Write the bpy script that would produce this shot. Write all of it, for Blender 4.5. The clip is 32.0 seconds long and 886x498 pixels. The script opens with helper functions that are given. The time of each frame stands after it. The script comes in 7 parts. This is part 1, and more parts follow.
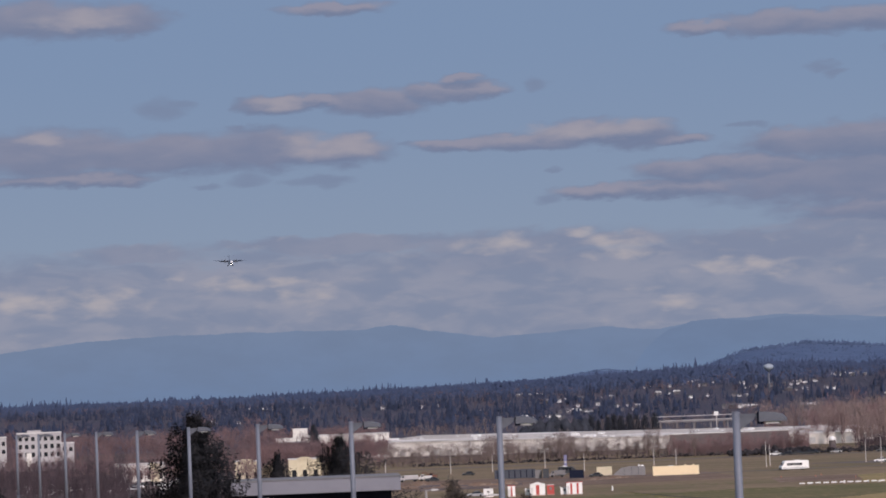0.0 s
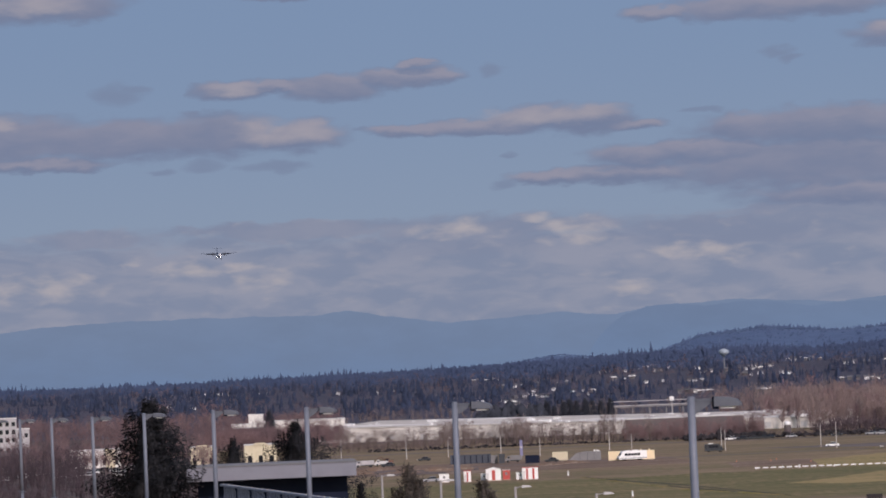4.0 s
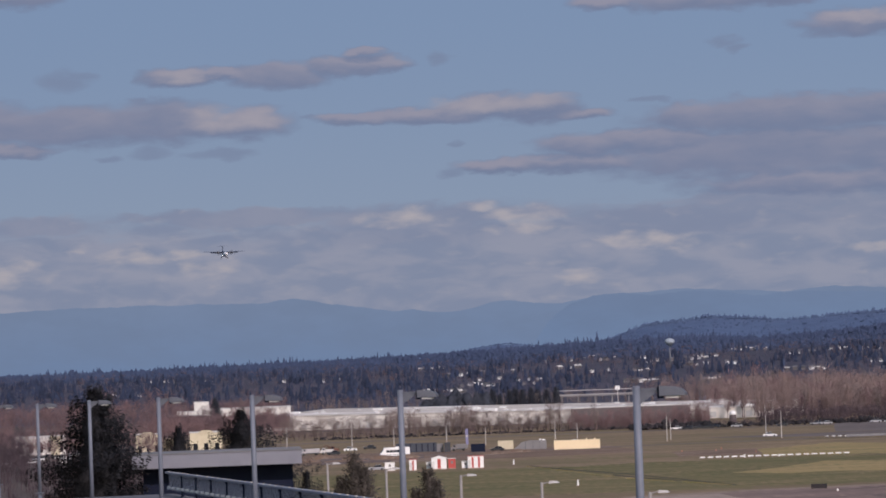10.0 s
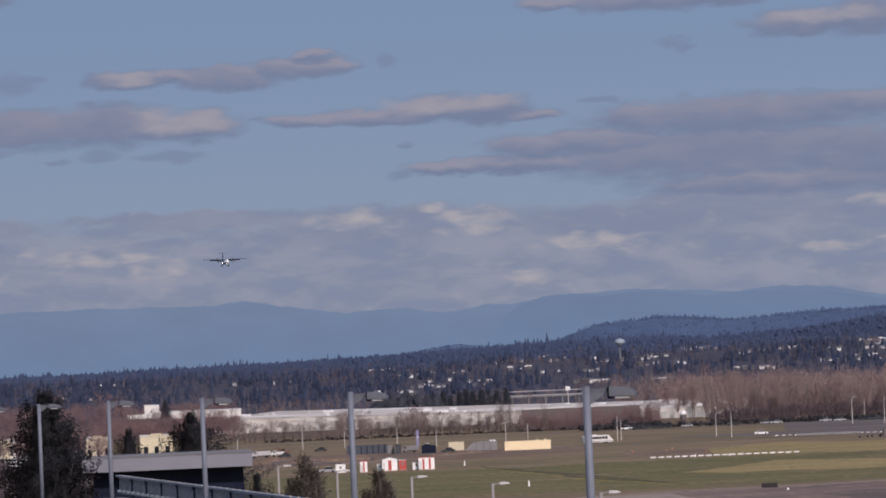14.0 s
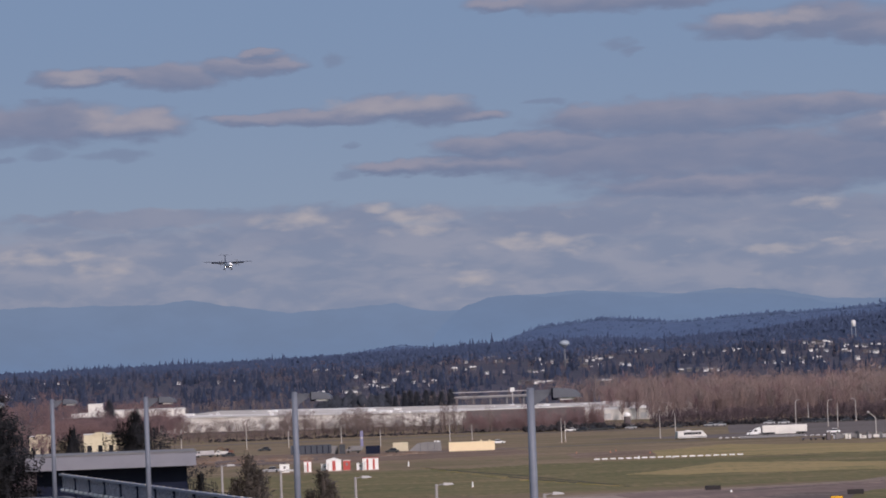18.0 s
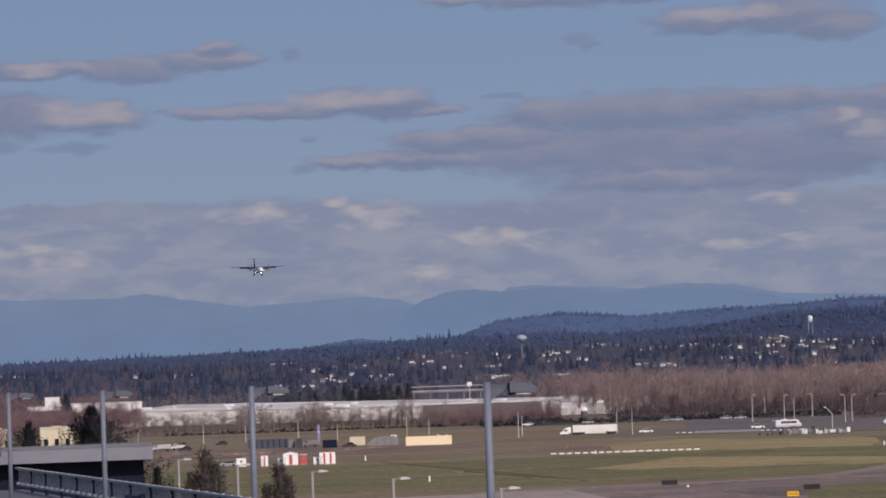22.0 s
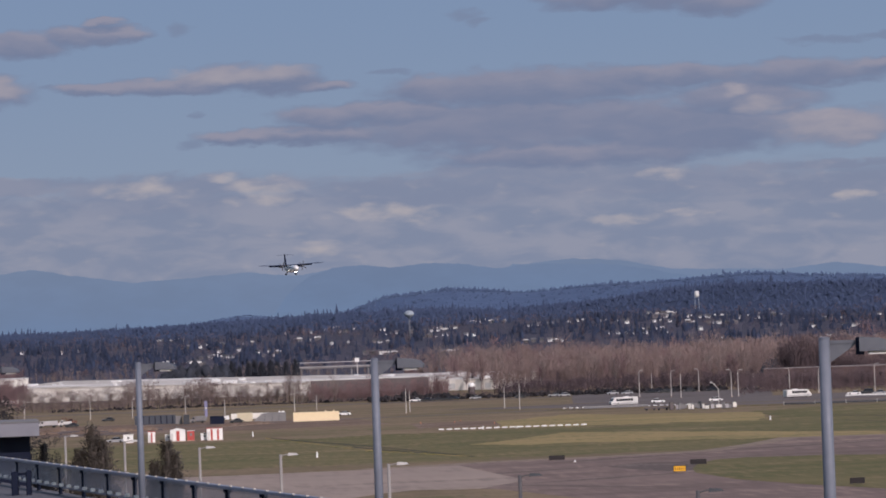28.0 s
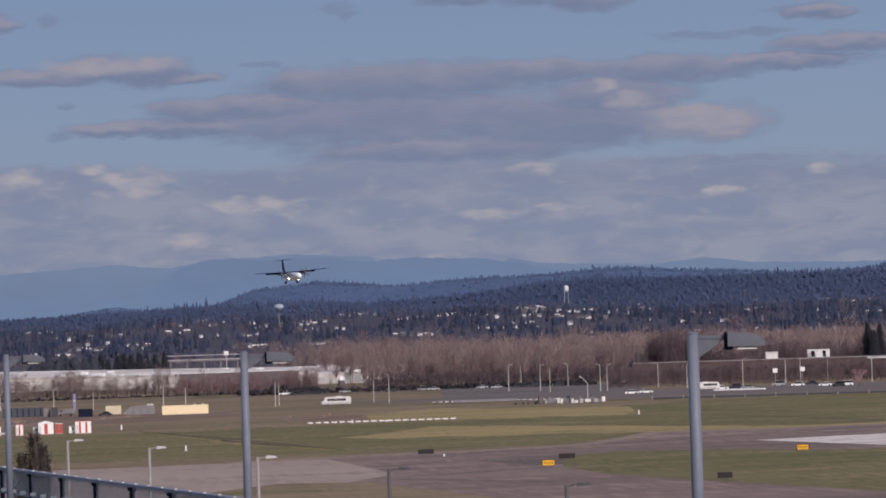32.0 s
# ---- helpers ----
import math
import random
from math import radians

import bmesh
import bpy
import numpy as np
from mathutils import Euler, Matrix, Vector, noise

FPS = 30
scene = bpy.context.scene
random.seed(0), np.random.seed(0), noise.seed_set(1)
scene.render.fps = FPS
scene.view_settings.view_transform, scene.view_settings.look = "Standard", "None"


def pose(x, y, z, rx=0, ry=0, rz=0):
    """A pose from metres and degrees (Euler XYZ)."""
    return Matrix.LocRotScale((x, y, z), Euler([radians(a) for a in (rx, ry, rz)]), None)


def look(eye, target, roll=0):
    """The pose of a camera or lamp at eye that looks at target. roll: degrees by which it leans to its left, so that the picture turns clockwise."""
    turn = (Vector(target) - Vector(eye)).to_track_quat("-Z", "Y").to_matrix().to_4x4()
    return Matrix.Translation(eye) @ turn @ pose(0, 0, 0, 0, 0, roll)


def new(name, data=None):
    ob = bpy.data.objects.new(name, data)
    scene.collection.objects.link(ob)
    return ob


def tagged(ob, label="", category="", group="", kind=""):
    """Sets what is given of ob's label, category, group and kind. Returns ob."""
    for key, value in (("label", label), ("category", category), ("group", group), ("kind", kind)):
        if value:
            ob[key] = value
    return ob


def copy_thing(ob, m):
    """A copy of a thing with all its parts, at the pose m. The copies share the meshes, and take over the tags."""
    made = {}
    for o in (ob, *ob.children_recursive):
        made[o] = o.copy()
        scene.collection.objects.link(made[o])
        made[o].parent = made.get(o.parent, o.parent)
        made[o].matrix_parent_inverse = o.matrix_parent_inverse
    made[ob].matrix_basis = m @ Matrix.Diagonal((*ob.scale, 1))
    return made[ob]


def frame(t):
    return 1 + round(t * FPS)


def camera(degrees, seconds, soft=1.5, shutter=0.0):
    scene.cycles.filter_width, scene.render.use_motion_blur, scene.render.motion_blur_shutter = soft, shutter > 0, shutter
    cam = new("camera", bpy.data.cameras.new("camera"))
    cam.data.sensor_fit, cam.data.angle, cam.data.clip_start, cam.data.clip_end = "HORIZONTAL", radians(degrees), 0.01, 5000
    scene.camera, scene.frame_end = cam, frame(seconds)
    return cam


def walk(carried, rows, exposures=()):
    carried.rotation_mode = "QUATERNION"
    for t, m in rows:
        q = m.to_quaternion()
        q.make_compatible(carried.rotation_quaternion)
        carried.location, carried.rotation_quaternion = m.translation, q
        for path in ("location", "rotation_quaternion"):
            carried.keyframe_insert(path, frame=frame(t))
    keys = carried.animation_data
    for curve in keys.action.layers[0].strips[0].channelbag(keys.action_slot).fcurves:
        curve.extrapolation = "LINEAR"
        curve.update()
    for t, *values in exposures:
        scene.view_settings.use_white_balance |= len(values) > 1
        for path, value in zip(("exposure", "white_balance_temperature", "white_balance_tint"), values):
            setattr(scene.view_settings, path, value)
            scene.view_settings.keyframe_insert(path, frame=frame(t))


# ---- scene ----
# A long lens on the upper deck of a car park looks over an airfield to wooded hills.
EYE = 25.0
cam = camera(15.0, 32.0, soft=1.8)
ROWS = [
    (0, 0.000, 2.656, 2.250),
    (0.5, -0.151, 2.591, 2.248),
    (1, -0.319, 2.536, 2.167),
    (1.5, -0.448, 2.513, 2.143),
    (2, -0.583, 2.547, 2.158),
    (2.5, -0.591, 2.541, 2.339),
    (3, -0.602, 2.530, 2.384),
    (3.5, -0.678, 2.453, 2.391),
    (5.5, -0.928, 2.284, 2.226),
    (6, -1.044, 2.272, 2.307),
    (6.5, -1.072, 2.257, 2.311),
    (7, -1.106, 2.245, 2.190),
    (7.5, -1.185, 2.304, 2.222),
    (8, -1.257, 2.267, 2.214),
    (8.5, -1.346, 2.221, 2.186),
    (9, -1.465, 2.173, 2.185),
    (9.5, -1.564, 2.155, 2.154),
    (10, -1.672, 2.146, 2.113),
    (10.5, -1.783, 2.151, 2.058),
    (11, -1.894, 2.141, 2.152),
    (11.5, -2.009, 2.146, 2.277),
    (12, -2.067, 2.152, 2.393),
    (12.5, -2.154, 2.123, 2.502),
    (13, -2.280, 2.118, 2.473),
    (13.5, -2.378, 2.129, 2.468),
    (14, -2.517, 2.138, 2.456),
    (14.5, -2.645, 2.145, 2.426),
    (16.5, -3.137, 2.101, 2.245),
    (17, -3.253, 2.143, 2.248),
    (17.5, -3.359, 2.122, 2.233),
    (18, -3.460, 2.112, 2.111),
    (18.5, -3.594, 2.125, 2.200),
    (19, -3.686, 2.115, 2.140),
    (19.5, -3.794, 2.114, 2.089),
    (20, -3.916, 2.093, 2.125),
    (20.5, -3.969, 2.064, 2.060),
    (21, -4.025, 2.069, 1.979),
    (21.5, -4.074, 2.055, 1.978),
    (22, -4.189, 1.990, 1.975),
    (22.5, -4.300, 1.901, 1.874),
    (23, -4.403, 1.848, 1.841),
    (23.5, -4.514, 1.804, 1.837),
    (24, -4.625, 1.753, 1.792),
    (24.5, -4.770, 1.724, 1.699),
    (25, -4.930, 1.648, 1.695),
    (25.5, -5.120, 1.653, 1.694),
    (27.5, -5.891, 1.579, 1.928),
    (28, -6.104, 1.511, 2.062),
    (28.5, -6.322, 1.448, 2.009),
    (29, -6.540, 1.428, 1.964),
    (29.5, -6.819, 1.417, 1.890),
    (30, -7.174, 1.436, 1.946),
    (30.5, -7.452, 1.455, 1.878),
    (31, -7.732, 1.416, 1.879),
    (31.5, -8.047, 1.390, 1.873),
    (32, -8.322, 1.330, 1.836),
]


def sway(t):
    """The small sideways drift of the camera held in the air, in metres."""
    return 0.045 * min(1.0, t / 24.0)


walk(cam, [(t, pose(sway(t), 0, EYE, 90 + pitch, roll, yaw)) for t, yaw, pitch, roll in ROWS])
scene.view_settings.exposure = 0.0

UNIT = 1 / 5955.0  # bearings are given in steps of this many radians, 0 is the y axis


def spot(b, d, z=0.0):
    """The place at bearing b and distance d."""
    return Vector((d * math.sin(b * UNIT), d * math.cos(b * UNIT), z))


def high(drop, d):
    """The height at distance d that lies drop units under eye level."""
    return EYE - drop * d * UNIT


# the line of the car park's edge: along runs away from the camera, out to its right
TURN = -1200 * UNIT
ALONG = Vector((math.sin(TURN), math.cos(TURN), 0))
OUT = Vector((math.cos(TURN), -math.sin(TURN), 0))


def deck(s, l, z=0.0):
    p = ALONG * s + OUT * l
    return Vector((p.x, p.y, z))


# ---- world and sun ----
SUN_AZ, SUN_EL = 158.0, 32.0  # clockwise from the y axis, above the horizon

CLOUDS_WEST = [
    (-6.58, 6.75, 1.05, 0.31), (-6.46, 4.49, 1.34, 0.40), (-6.19, 4.04, 1.53, 0.12), (-5.44, 6.72, 0.96, 0.27), (-4.65, 4.43, 1.72, 0.33),
    (-3.02, 4.45, 1.24, 0.34), (-2.64, 5.22, 0.67, 0.15), (-1.78, 5.25, 0.57, 0.10), (-1.59, 6.81, 0.91, 0.11), (-1.58, 4.40, 0.78, 0.27),
    (-0.92, 5.19, 0.81, 0.23), (0.24, 5.32, 0.72, 0.18), (0.40, 4.41, 0.77, 0.11), (0.54, 5.54, 0.38, 0.09), (0.84, 5.34, 0.40, 0.13),
    (1.65, 4.42, 1.24, 0.14), (2.62, 4.52, 1.05, 0.23), (3.49, 4.50, 0.72, 0.24), (4.16, 4.35, 0.59, 0.10), (4.76, 6.23, 0.77, 0.12),
    (6.11, 6.24, 1.15, 0.21), (7.44, 6.25, 1.05, 0.21),
]
CLOUDS_EAST = [
    (2.77, 3.52, 0.77, 0.12), (4.12, 3.53, 1.34, 0.16), (4.33, 3.82, 0.91, 0.19), (5.49, 3.87, 1.15, 0.21), (6.03, 4.23, 0.56, 0.25),
    (7.43, 4.22, 1.72, 0.29), (7.62, 3.59, 3.25, 0.44), (8.02, 4.21, 2.58, 0.31), (8.56, 3.05, 2.49, 0.21), (8.93, 5.70, 1.00, 0.21),
    (9.96, 4.31, 1.63, 0.19), (10.17, 5.73, 1.15, 0.29), (10.41, 3.40, 2.20, 0.43), (10.92, 5.54, 0.77, 0.24), (11.38, 3.88, 1.24, 0.33),
    (12.36, 4.26, 1.44, 0.23), (12.90, 3.34, 1.07, 0.31), (14.36, 4.35, 1.34, 0.13), (14.87, 5.14, 0.57, 0.13), (15.23, 4.60, 1.15, 0.15),
]
CLOUDS_WISP = [
    (-4.58, 5.20, 0.40, 0.19), (-4.34, 5.28, 0.27, 0.08), (-3.95, 3.87, 0.29, 0.07), (-3.33, 5.22, 0.13, 0.10), (-3.18, 3.94, 0.38, 0.11),
    (-2.86, 4.81, 0.43, 0.07), (-1.98, 3.90, 0.59, 0.10), (-0.52, 4.45, 0.21, 0.05), (1.79, 5.40, 0.23, 0.12), (1.86, 3.40, 0.24, 0.09),
    (2.02, 3.95, 0.11, 0.05), (4.47, 4.33, 0.21, 0.06), (5.24, 4.57, 0.27, 0.05), (5.42, 4.57, 0.34, 0.06), (6.67, 5.48, 0.34, 0.10),
    (6.96, 5.37, 0.27, 0.07), (9.81, 2.97, 0.57, 0.08), (12.85, 4.81, 0.72, 0.07), (13.81, 4.83, 0.57, 0.07), (14.49, 5.21, 0.57, 0.09),
]
CLOUDS_LOW = [
    (-5.00, 2.74, 1.24, 0.17), (-1.77, 2.84, 2.49, 0.11), (-1.74, 2.74, 1.82, 0.15), (1.26, 2.59, 1.72, 0.33), (1.97, 2.73, 1.91, 0.21),
    (2.60, 2.70, 2.01, 0.17), (5.44, 2.60, 2.11, 0.15), (5.91, 2.36, 1.15, 0.10), (6.04, 2.54, 2.68, 0.21), (6.33, 2.52, 2.11, 0.15),
    (7.11, 2.83, 1.15, 0.09), (8.32, 2.71, 2.49, 0.25), (9.90, 2.56, 2.87, 0.23), (12.78, 2.69, 1.91, 0.10), (13.72, 2.37, 2.30, 0.25),
]
CLOUDS_LIT = [
    (-6.92, 1.99, 0.48, 0.17), (-6.07, 1.96, 1.00, 0.19), (-4.48, 2.36, 0.19, 0.06), (-3.51, 2.19, 0.57, 0.11), (-2.91, 2.18, 0.67, 0.08),
    (-2.24, 1.95, 0.40, 0.19), (0.88, 2.69, 0.43, 0.12), (1.25, 2.70, 0.59, 0.14), (2.51, 2.85, 0.21, 0.08), (3.13, 2.63, 0.56, 0.20),
    (4.00, 1.59, 0.31, 0.11), (4.05, 1.66, 0.29, 0.08), (5.23, 2.19, 0.67, 0.11), (5.26, 2.16, 0.78, 0.11), (9.20, 1.91, 0.53, 0.09),
    (9.76, 2.66, 0.25, 0.08), (9.94, 2.64, 0.38, 0.09), (10.36, 1.99, 0.38, 0.05), (13.05, 2.16, 0.31, 0.06), (14.87, 2.47, 0.24, 0.08),
]
CLOUDS_EDGE = [
    (-6.65, 4.75, 0.33, 0.10), (-5.91, 6.76, 0.72, 0.15), (-2.61, 5.23, 0.38, 0.09), (-2.00, 4.51, 0.53, 0.19), (-1.53, 4.46, 0.62, 0.17),
    (1.66, 4.66, 0.42, 0.08), (2.65, 4.56, 1.05, 0.13), (3.49, 4.63, 0.53, 0.13), (3.51, 4.61, 0.43, 0.10), (9.41, 5.82, 0.86, 0.11),
    (11.20, 4.02, 0.19, 0.09), (11.67, 3.74, 0.38, 0.13), (12.67, 3.64, 0.25, 0.08), (12.90, 3.34, 0.94, 0.27),
]


class Nodes:
    """A short way to write node trees."""

    def __init__(self, tree):
        self.tree = tree
        self.n, self.l = tree.nodes, tree.links

    def add(self, kind, **values):
        node = self.n.new(kind)
        for key, value in values.items():
            setattr(node, key, value)
        return node

    def put(self, socket, value):
        if hasattr(value, "is_linked"):
            self.l.new(value, socket)
        else:
            socket.default_value = value

    def math(self, op, a, b=0.0, c=0.0):
        node = self.add("ShaderNodeMath", operation=op)
        for i, v in enumerate((a, b, c)):
            self.put(node.inputs[i], v)
        return node.outputs[0]

    def vec(self, op, a, b=(0, 0, 0)):
        node = self.add("ShaderNodeVectorMath", operation=op)
        self.put(node.inputs[0], a)
        self.put(node.inputs[1], b)
        return node.outputs["Value" if op in ("DOT_PRODUCT", "LENGTH") else "Vector"]

    def noise(self, vector, scale, detail=4.0, rough=0.55, distortion=0.0):
        node = self.add("ShaderNodeTexNoise")
        if vector is not None:
            self.put(node.inputs["Vector"], vector)
        node.inputs["Scale"].default_value, node.inputs["Detail"].default_value = scale, detail
        node.inputs["Roughness"].default_value, node.inputs["Distortion"].default_value = rough, distortion
        return node.outputs["Fac"]

    def step(self, v, lo, hi, a=0.0, b=1.0, smooth=True):
        node = self.add("ShaderNodeMapRange", interpolation_type="SMOOTHSTEP" if smooth else "LINEAR")
        for key, value in (("Value", v), ("From Min", lo), ("From Max", hi), ("To Min", a), ("To Max", b)):
            self.put(node.inputs[key], value)
        return node.outputs[0]

    def mix(self, fac, a, b, blend="MIX"):
        node = self.add("ShaderNodeMix", data_type="RGBA", blend_type=blend)
        self.put(node.inputs["Factor"], fac)
        for key, v in ((6, a), (7, b)):
            self.put(node.inputs[key], (*v, 1) if isinstance(v, tuple) and len(v) == 3 else v)
        return node.outputs[2]


def build_world():
    world = bpy.data.worlds.new("sky")
    scene.world = world
    world.use_nodes = True
    k = Nodes(world.node_tree)
    k.n.clear()
    sky = k.add("ShaderNodeTexSky", sky_type="NISHITA", sun_disc=False)
    sky.sun_elevation, sky.sun_rotation = radians(SUN_EL), radians(SUN_AZ)
    sky.air_density, sky.dust_density, sky.ozone_density = 1.0, 1.2, 1.5
    way = k.vec("NORMALIZE", k.add("ShaderNodeTexCoord").outputs["Generated"])
    xyz = k.add("ShaderNodeSeparateXYZ")
    k.put(xyz.inputs[0], way)
    az = k.math("MULTIPLY", k.math("ARCTAN2", xyz.outputs[0], xyz.outputs[1]), 57.29578)
    el = k.math("MULTIPLY", k.math("ARCSINE", xyz.outputs[2]), 57.29578)
    here = k.add("ShaderNodeCombineXYZ")
    k.put(here.inputs[0], az)
    k.put(here.inputs[1], el)
    flat = k.vec("MULTIPLY", here.outputs[0], (1.0, 2.6, 1.0))
    coarse = k.noise(flat, 0.9, 3, 0.5)
    fine = k.noise(flat, 2.0, 3.0, 0.45, 0.2)
    streak = k.noise(k.vec("MULTIPLY", here.outputs[0], (1.0, 3.4, 1.0)), 0.42, 3, 0.5, 0.4)
    thin = k.noise(k.vec("MULTIPLY", here.outputs[0], (1.0, 3.0, 1.0)), 1.15, 4, 0.5, 0.5)
    # the edges of the clouds wander with the noise
    bend = k.add("ShaderNodeCombineXYZ")
    k.put(bend.inputs[0], k.math("MULTIPLY", k.math("SUBTRACT", coarse, 0.5), 0.75))
    k.put(bend.inputs[1], k.math("MULTIPLY", k.math("SUBTRACT", k.noise(flat, 1.7, 4, 0.55), 0.5), 0.30))
    bent = k.vec("ADD", here.outputs[0], bend.outputs[0])

    def heap(items, at):
        total = None
        for a, e, ra, re in items:
            off = k.vec("MULTIPLY", k.vec("SUBTRACT", at, (a, e, 0)), (1 / ra, 1 / re, 0))
            one = k.math("SUBTRACT", 1.0, k.vec("DOT_PRODUCT", off, off))
            total = one if total is None else k.math("SMOOTH_MAX", total, one, 0.25)
        return k.math("MAXIMUM", total, -1.5)

    def level(v, gain):
        return k.math("MULTIPLY", k.math("SUBTRACT", v, 0.5), gain)

    grain = level(fine, 1.3)
    thick = heap(CLOUDS_WEST + CLOUDS_EAST, bent)
    puffs = k.step(k.math("ADD", thick, grain), -0.8, 0.6, 0.0, 0.96)
    # lit from above: tops are pale and rosy, bases blue and dark
    upper = k.math("SUBTRACT", thick, heap(CLOUDS_WEST + CLOUDS_EAST, k.vec("ADD", bent, (0.04, 0.10, 0))))
    upper = k.step(k.math("ADD", upper, k.math("ADD", level(streak, 1.4), level(thin, 1.0))), -0.65, 1.3)
    upper = k.math("MULTIPLY", upper, k.step(thick, -0.6, 0.5, 0.15, 1.0))
    body = k.mix(upper, (0.172, 0.208, 0.322), (0.280, 0.278, 0.362))
    wisps = k.step(k.math("ADD", heap(CLOUDS_WISP, bent), level(fine, 1.8)), -0.8, 1.1, 0.0, 0.68)
    # the low layer towards the horizon
    low = k.step(k.math("ADD", el, level(thin, 0.7)), 2.40, 2.95, 0.88, 0.0)
    banks = k.step(k.math("ADD", heap(CLOUDS_LOW, bent), level(thin, 2.2)), -0.9, 0.8, 0.0, 0.85)
    low = k.math("MAXIMUM", low, banks)
    shade = k.step(k.math("ADD", k.math("MULTIPLY", thin, 0.5), k.math("MULTIPLY", streak, 0.5)), 0.40, 0.62)
    veil = k.mix(shade, (0.210, 0.243, 0.350), (0.282, 0.293, 0.380))
    veil = k.mix(k.math("MULTIPLY", banks, 0.45), veil, (0.204, 0.228, 0.334))
    lit = k.math("ADD", k.math("MULTIPLY", heap(CLOUDS_LIT, bent), 0.62), level(fine, 4.2))
    veil = k.mix(k.step(lit, -0.8, 1.8, 0.0, 0.78), veil, (0.490, 0.430, 0.432))
    rosy = k.math("ADD", k.math("MULTIPLY", heap(CLOUDS_EDGE, bent), 0.65), level(fine, 1.8))
    body = k.mix(k.step(rosy, -0.9, 1.3, 0.0, 0.6), body, (0.440, 0.388, 0.412))
    blue = k.mix(k.step(el, 0.5, 7.0), (0.262, 0.320, 0.425), (0.200, 0.281, 0.436))
    blue = k.mix(wisps, blue, (0.186, 0.228, 0.345))
    under = k.mix(low, blue, veil)
    body = k.mix(puffs, under, body)
    # high above and behind, the sky is the plain daylight sky
    day = k.mix(1.0, sky.outputs[0], (0.1, 0.1, 0.1), "MULTIPLY")
    seen = k.mix(k.step(el, 7.5, 25.0), body, day)
    out = k.mix(k.step(k.math("ABSOLUTE", az), 40.0, 80.0, 1.0, 0.0), day, seen)
    back = k.add("ShaderNodeBackground")
    k.put(back.inputs["Color"], out)
    back.inputs["Strength"].default_value = 1.0
    k.l.new(back.outputs[0], k.add("ShaderNodeOutputWorld").inputs[0])


build_world()
sun_lamp = new("sun", bpy.data.lights.new("sun", "SUN"))
sun_lamp.data.energy, sun_lamp.data.angle, sun_lamp.data.color = 3.1, radians(0.5), (1.0, 0.87, 0.89)
_a, _e = radians(SUN_AZ), radians(SUN_EL)
sun_lamp.matrix_basis = look((0, 0, 60), (-math.sin(_a) * math.cos(_e), -math.cos(_a) * math.cos(_e), 60 - math.sin(_e)))


# ---- materials ----
def material(name, a, b=None, scale=1.0, rough=0.8, metal=0.0, bump=0.0, stretch=(1, 1, 1), island=0.0, single=0.0, stain=None, glow=0.0, spec=0.3, soft=0.0):
    """A surface between the colours a and b, with coarse patches and fine grain. island, single: how far loose pieces or
    whole objects differ in lightness; stain: a third colour in patches; soft: how far a crown of many leaves shades as one round mass."""
    m = bpy.data.materials.new(name)
    m.use_nodes = True
    k = Nodes(m.node_tree)
    shader = m.node_tree.nodes["Principled BSDF"]
    b = b or tuple(0.8 * v for v in a)
    at = k.vec("MULTIPLY", k.add("ShaderNodeTexCoord").outputs["Object"], stretch)
    big = k.noise(at, 0.13 * scale, 3, 0.5)
    small = k.noise(at, 1.7 * scale, 5, 0.6)
    f = k.step(k.math("ADD", k.math("MULTIPLY", big, 0.6), k.math("MULTIPLY", small, 0.4)), 0.39, 0.61)
    colour = k.mix(f, a, b)
    if stain:
        colour = k.mix(k.step(k.noise(at, 0.05 * scale, 6, 0.65, 0.3), 0.48, 0.66), colour, stain)
    if island:
        r = k.add("ShaderNodeNewGeometry").outputs["Random Per Island"]
        colour = k.mix(1.0, colour, k.mix(r, (1 - island,) * 3, (1 + island,) * 3), "MULTIPLY")
    if single:
        r = k.add("ShaderNodeObjectInfo").outputs["Random"]
        colour = k.mix(1.0, colour, k.mix(r, (1 - single,) * 3, (1 + single,) * 3), "MULTIPLY")
    k.put(shader.inputs["Base Color"], colour)
    k.put(shader.inputs["Roughness"], k.step(small, 0.2, 0.8, max(0.04, rough - 0.08), min(1.0, rough + 0.08), False))
    shader.inputs["Metallic"].default_value = metal
    shader.inputs["Specular IOR Level"].default_value = spec
    if bump:
        node = k.add("ShaderNodeBump")
        node.inputs["Strength"].default_value, node.inputs["Distance"].default_value = bump, 0.05 / scale
        k.put(node.inputs["Height"], small)
        k.put(shader.inputs["Normal"], node.outputs[0])
    if soft:
        lean = k.vec("MULTIPLY", k.add("ShaderNodeNewGeometry").outputs["Normal"], (1 - soft,) * 3)
        k.put(shader.inputs["Normal"], k.vec("NORMALIZE", k.vec("ADD", lean, (0.0, -0.5 * soft, 0.85 * soft))))
    if glow:
        k.put(shader.inputs["Emission Color"], (*a, 1))
        shader.inputs["Emission Strength"].default_value = glow
    return m


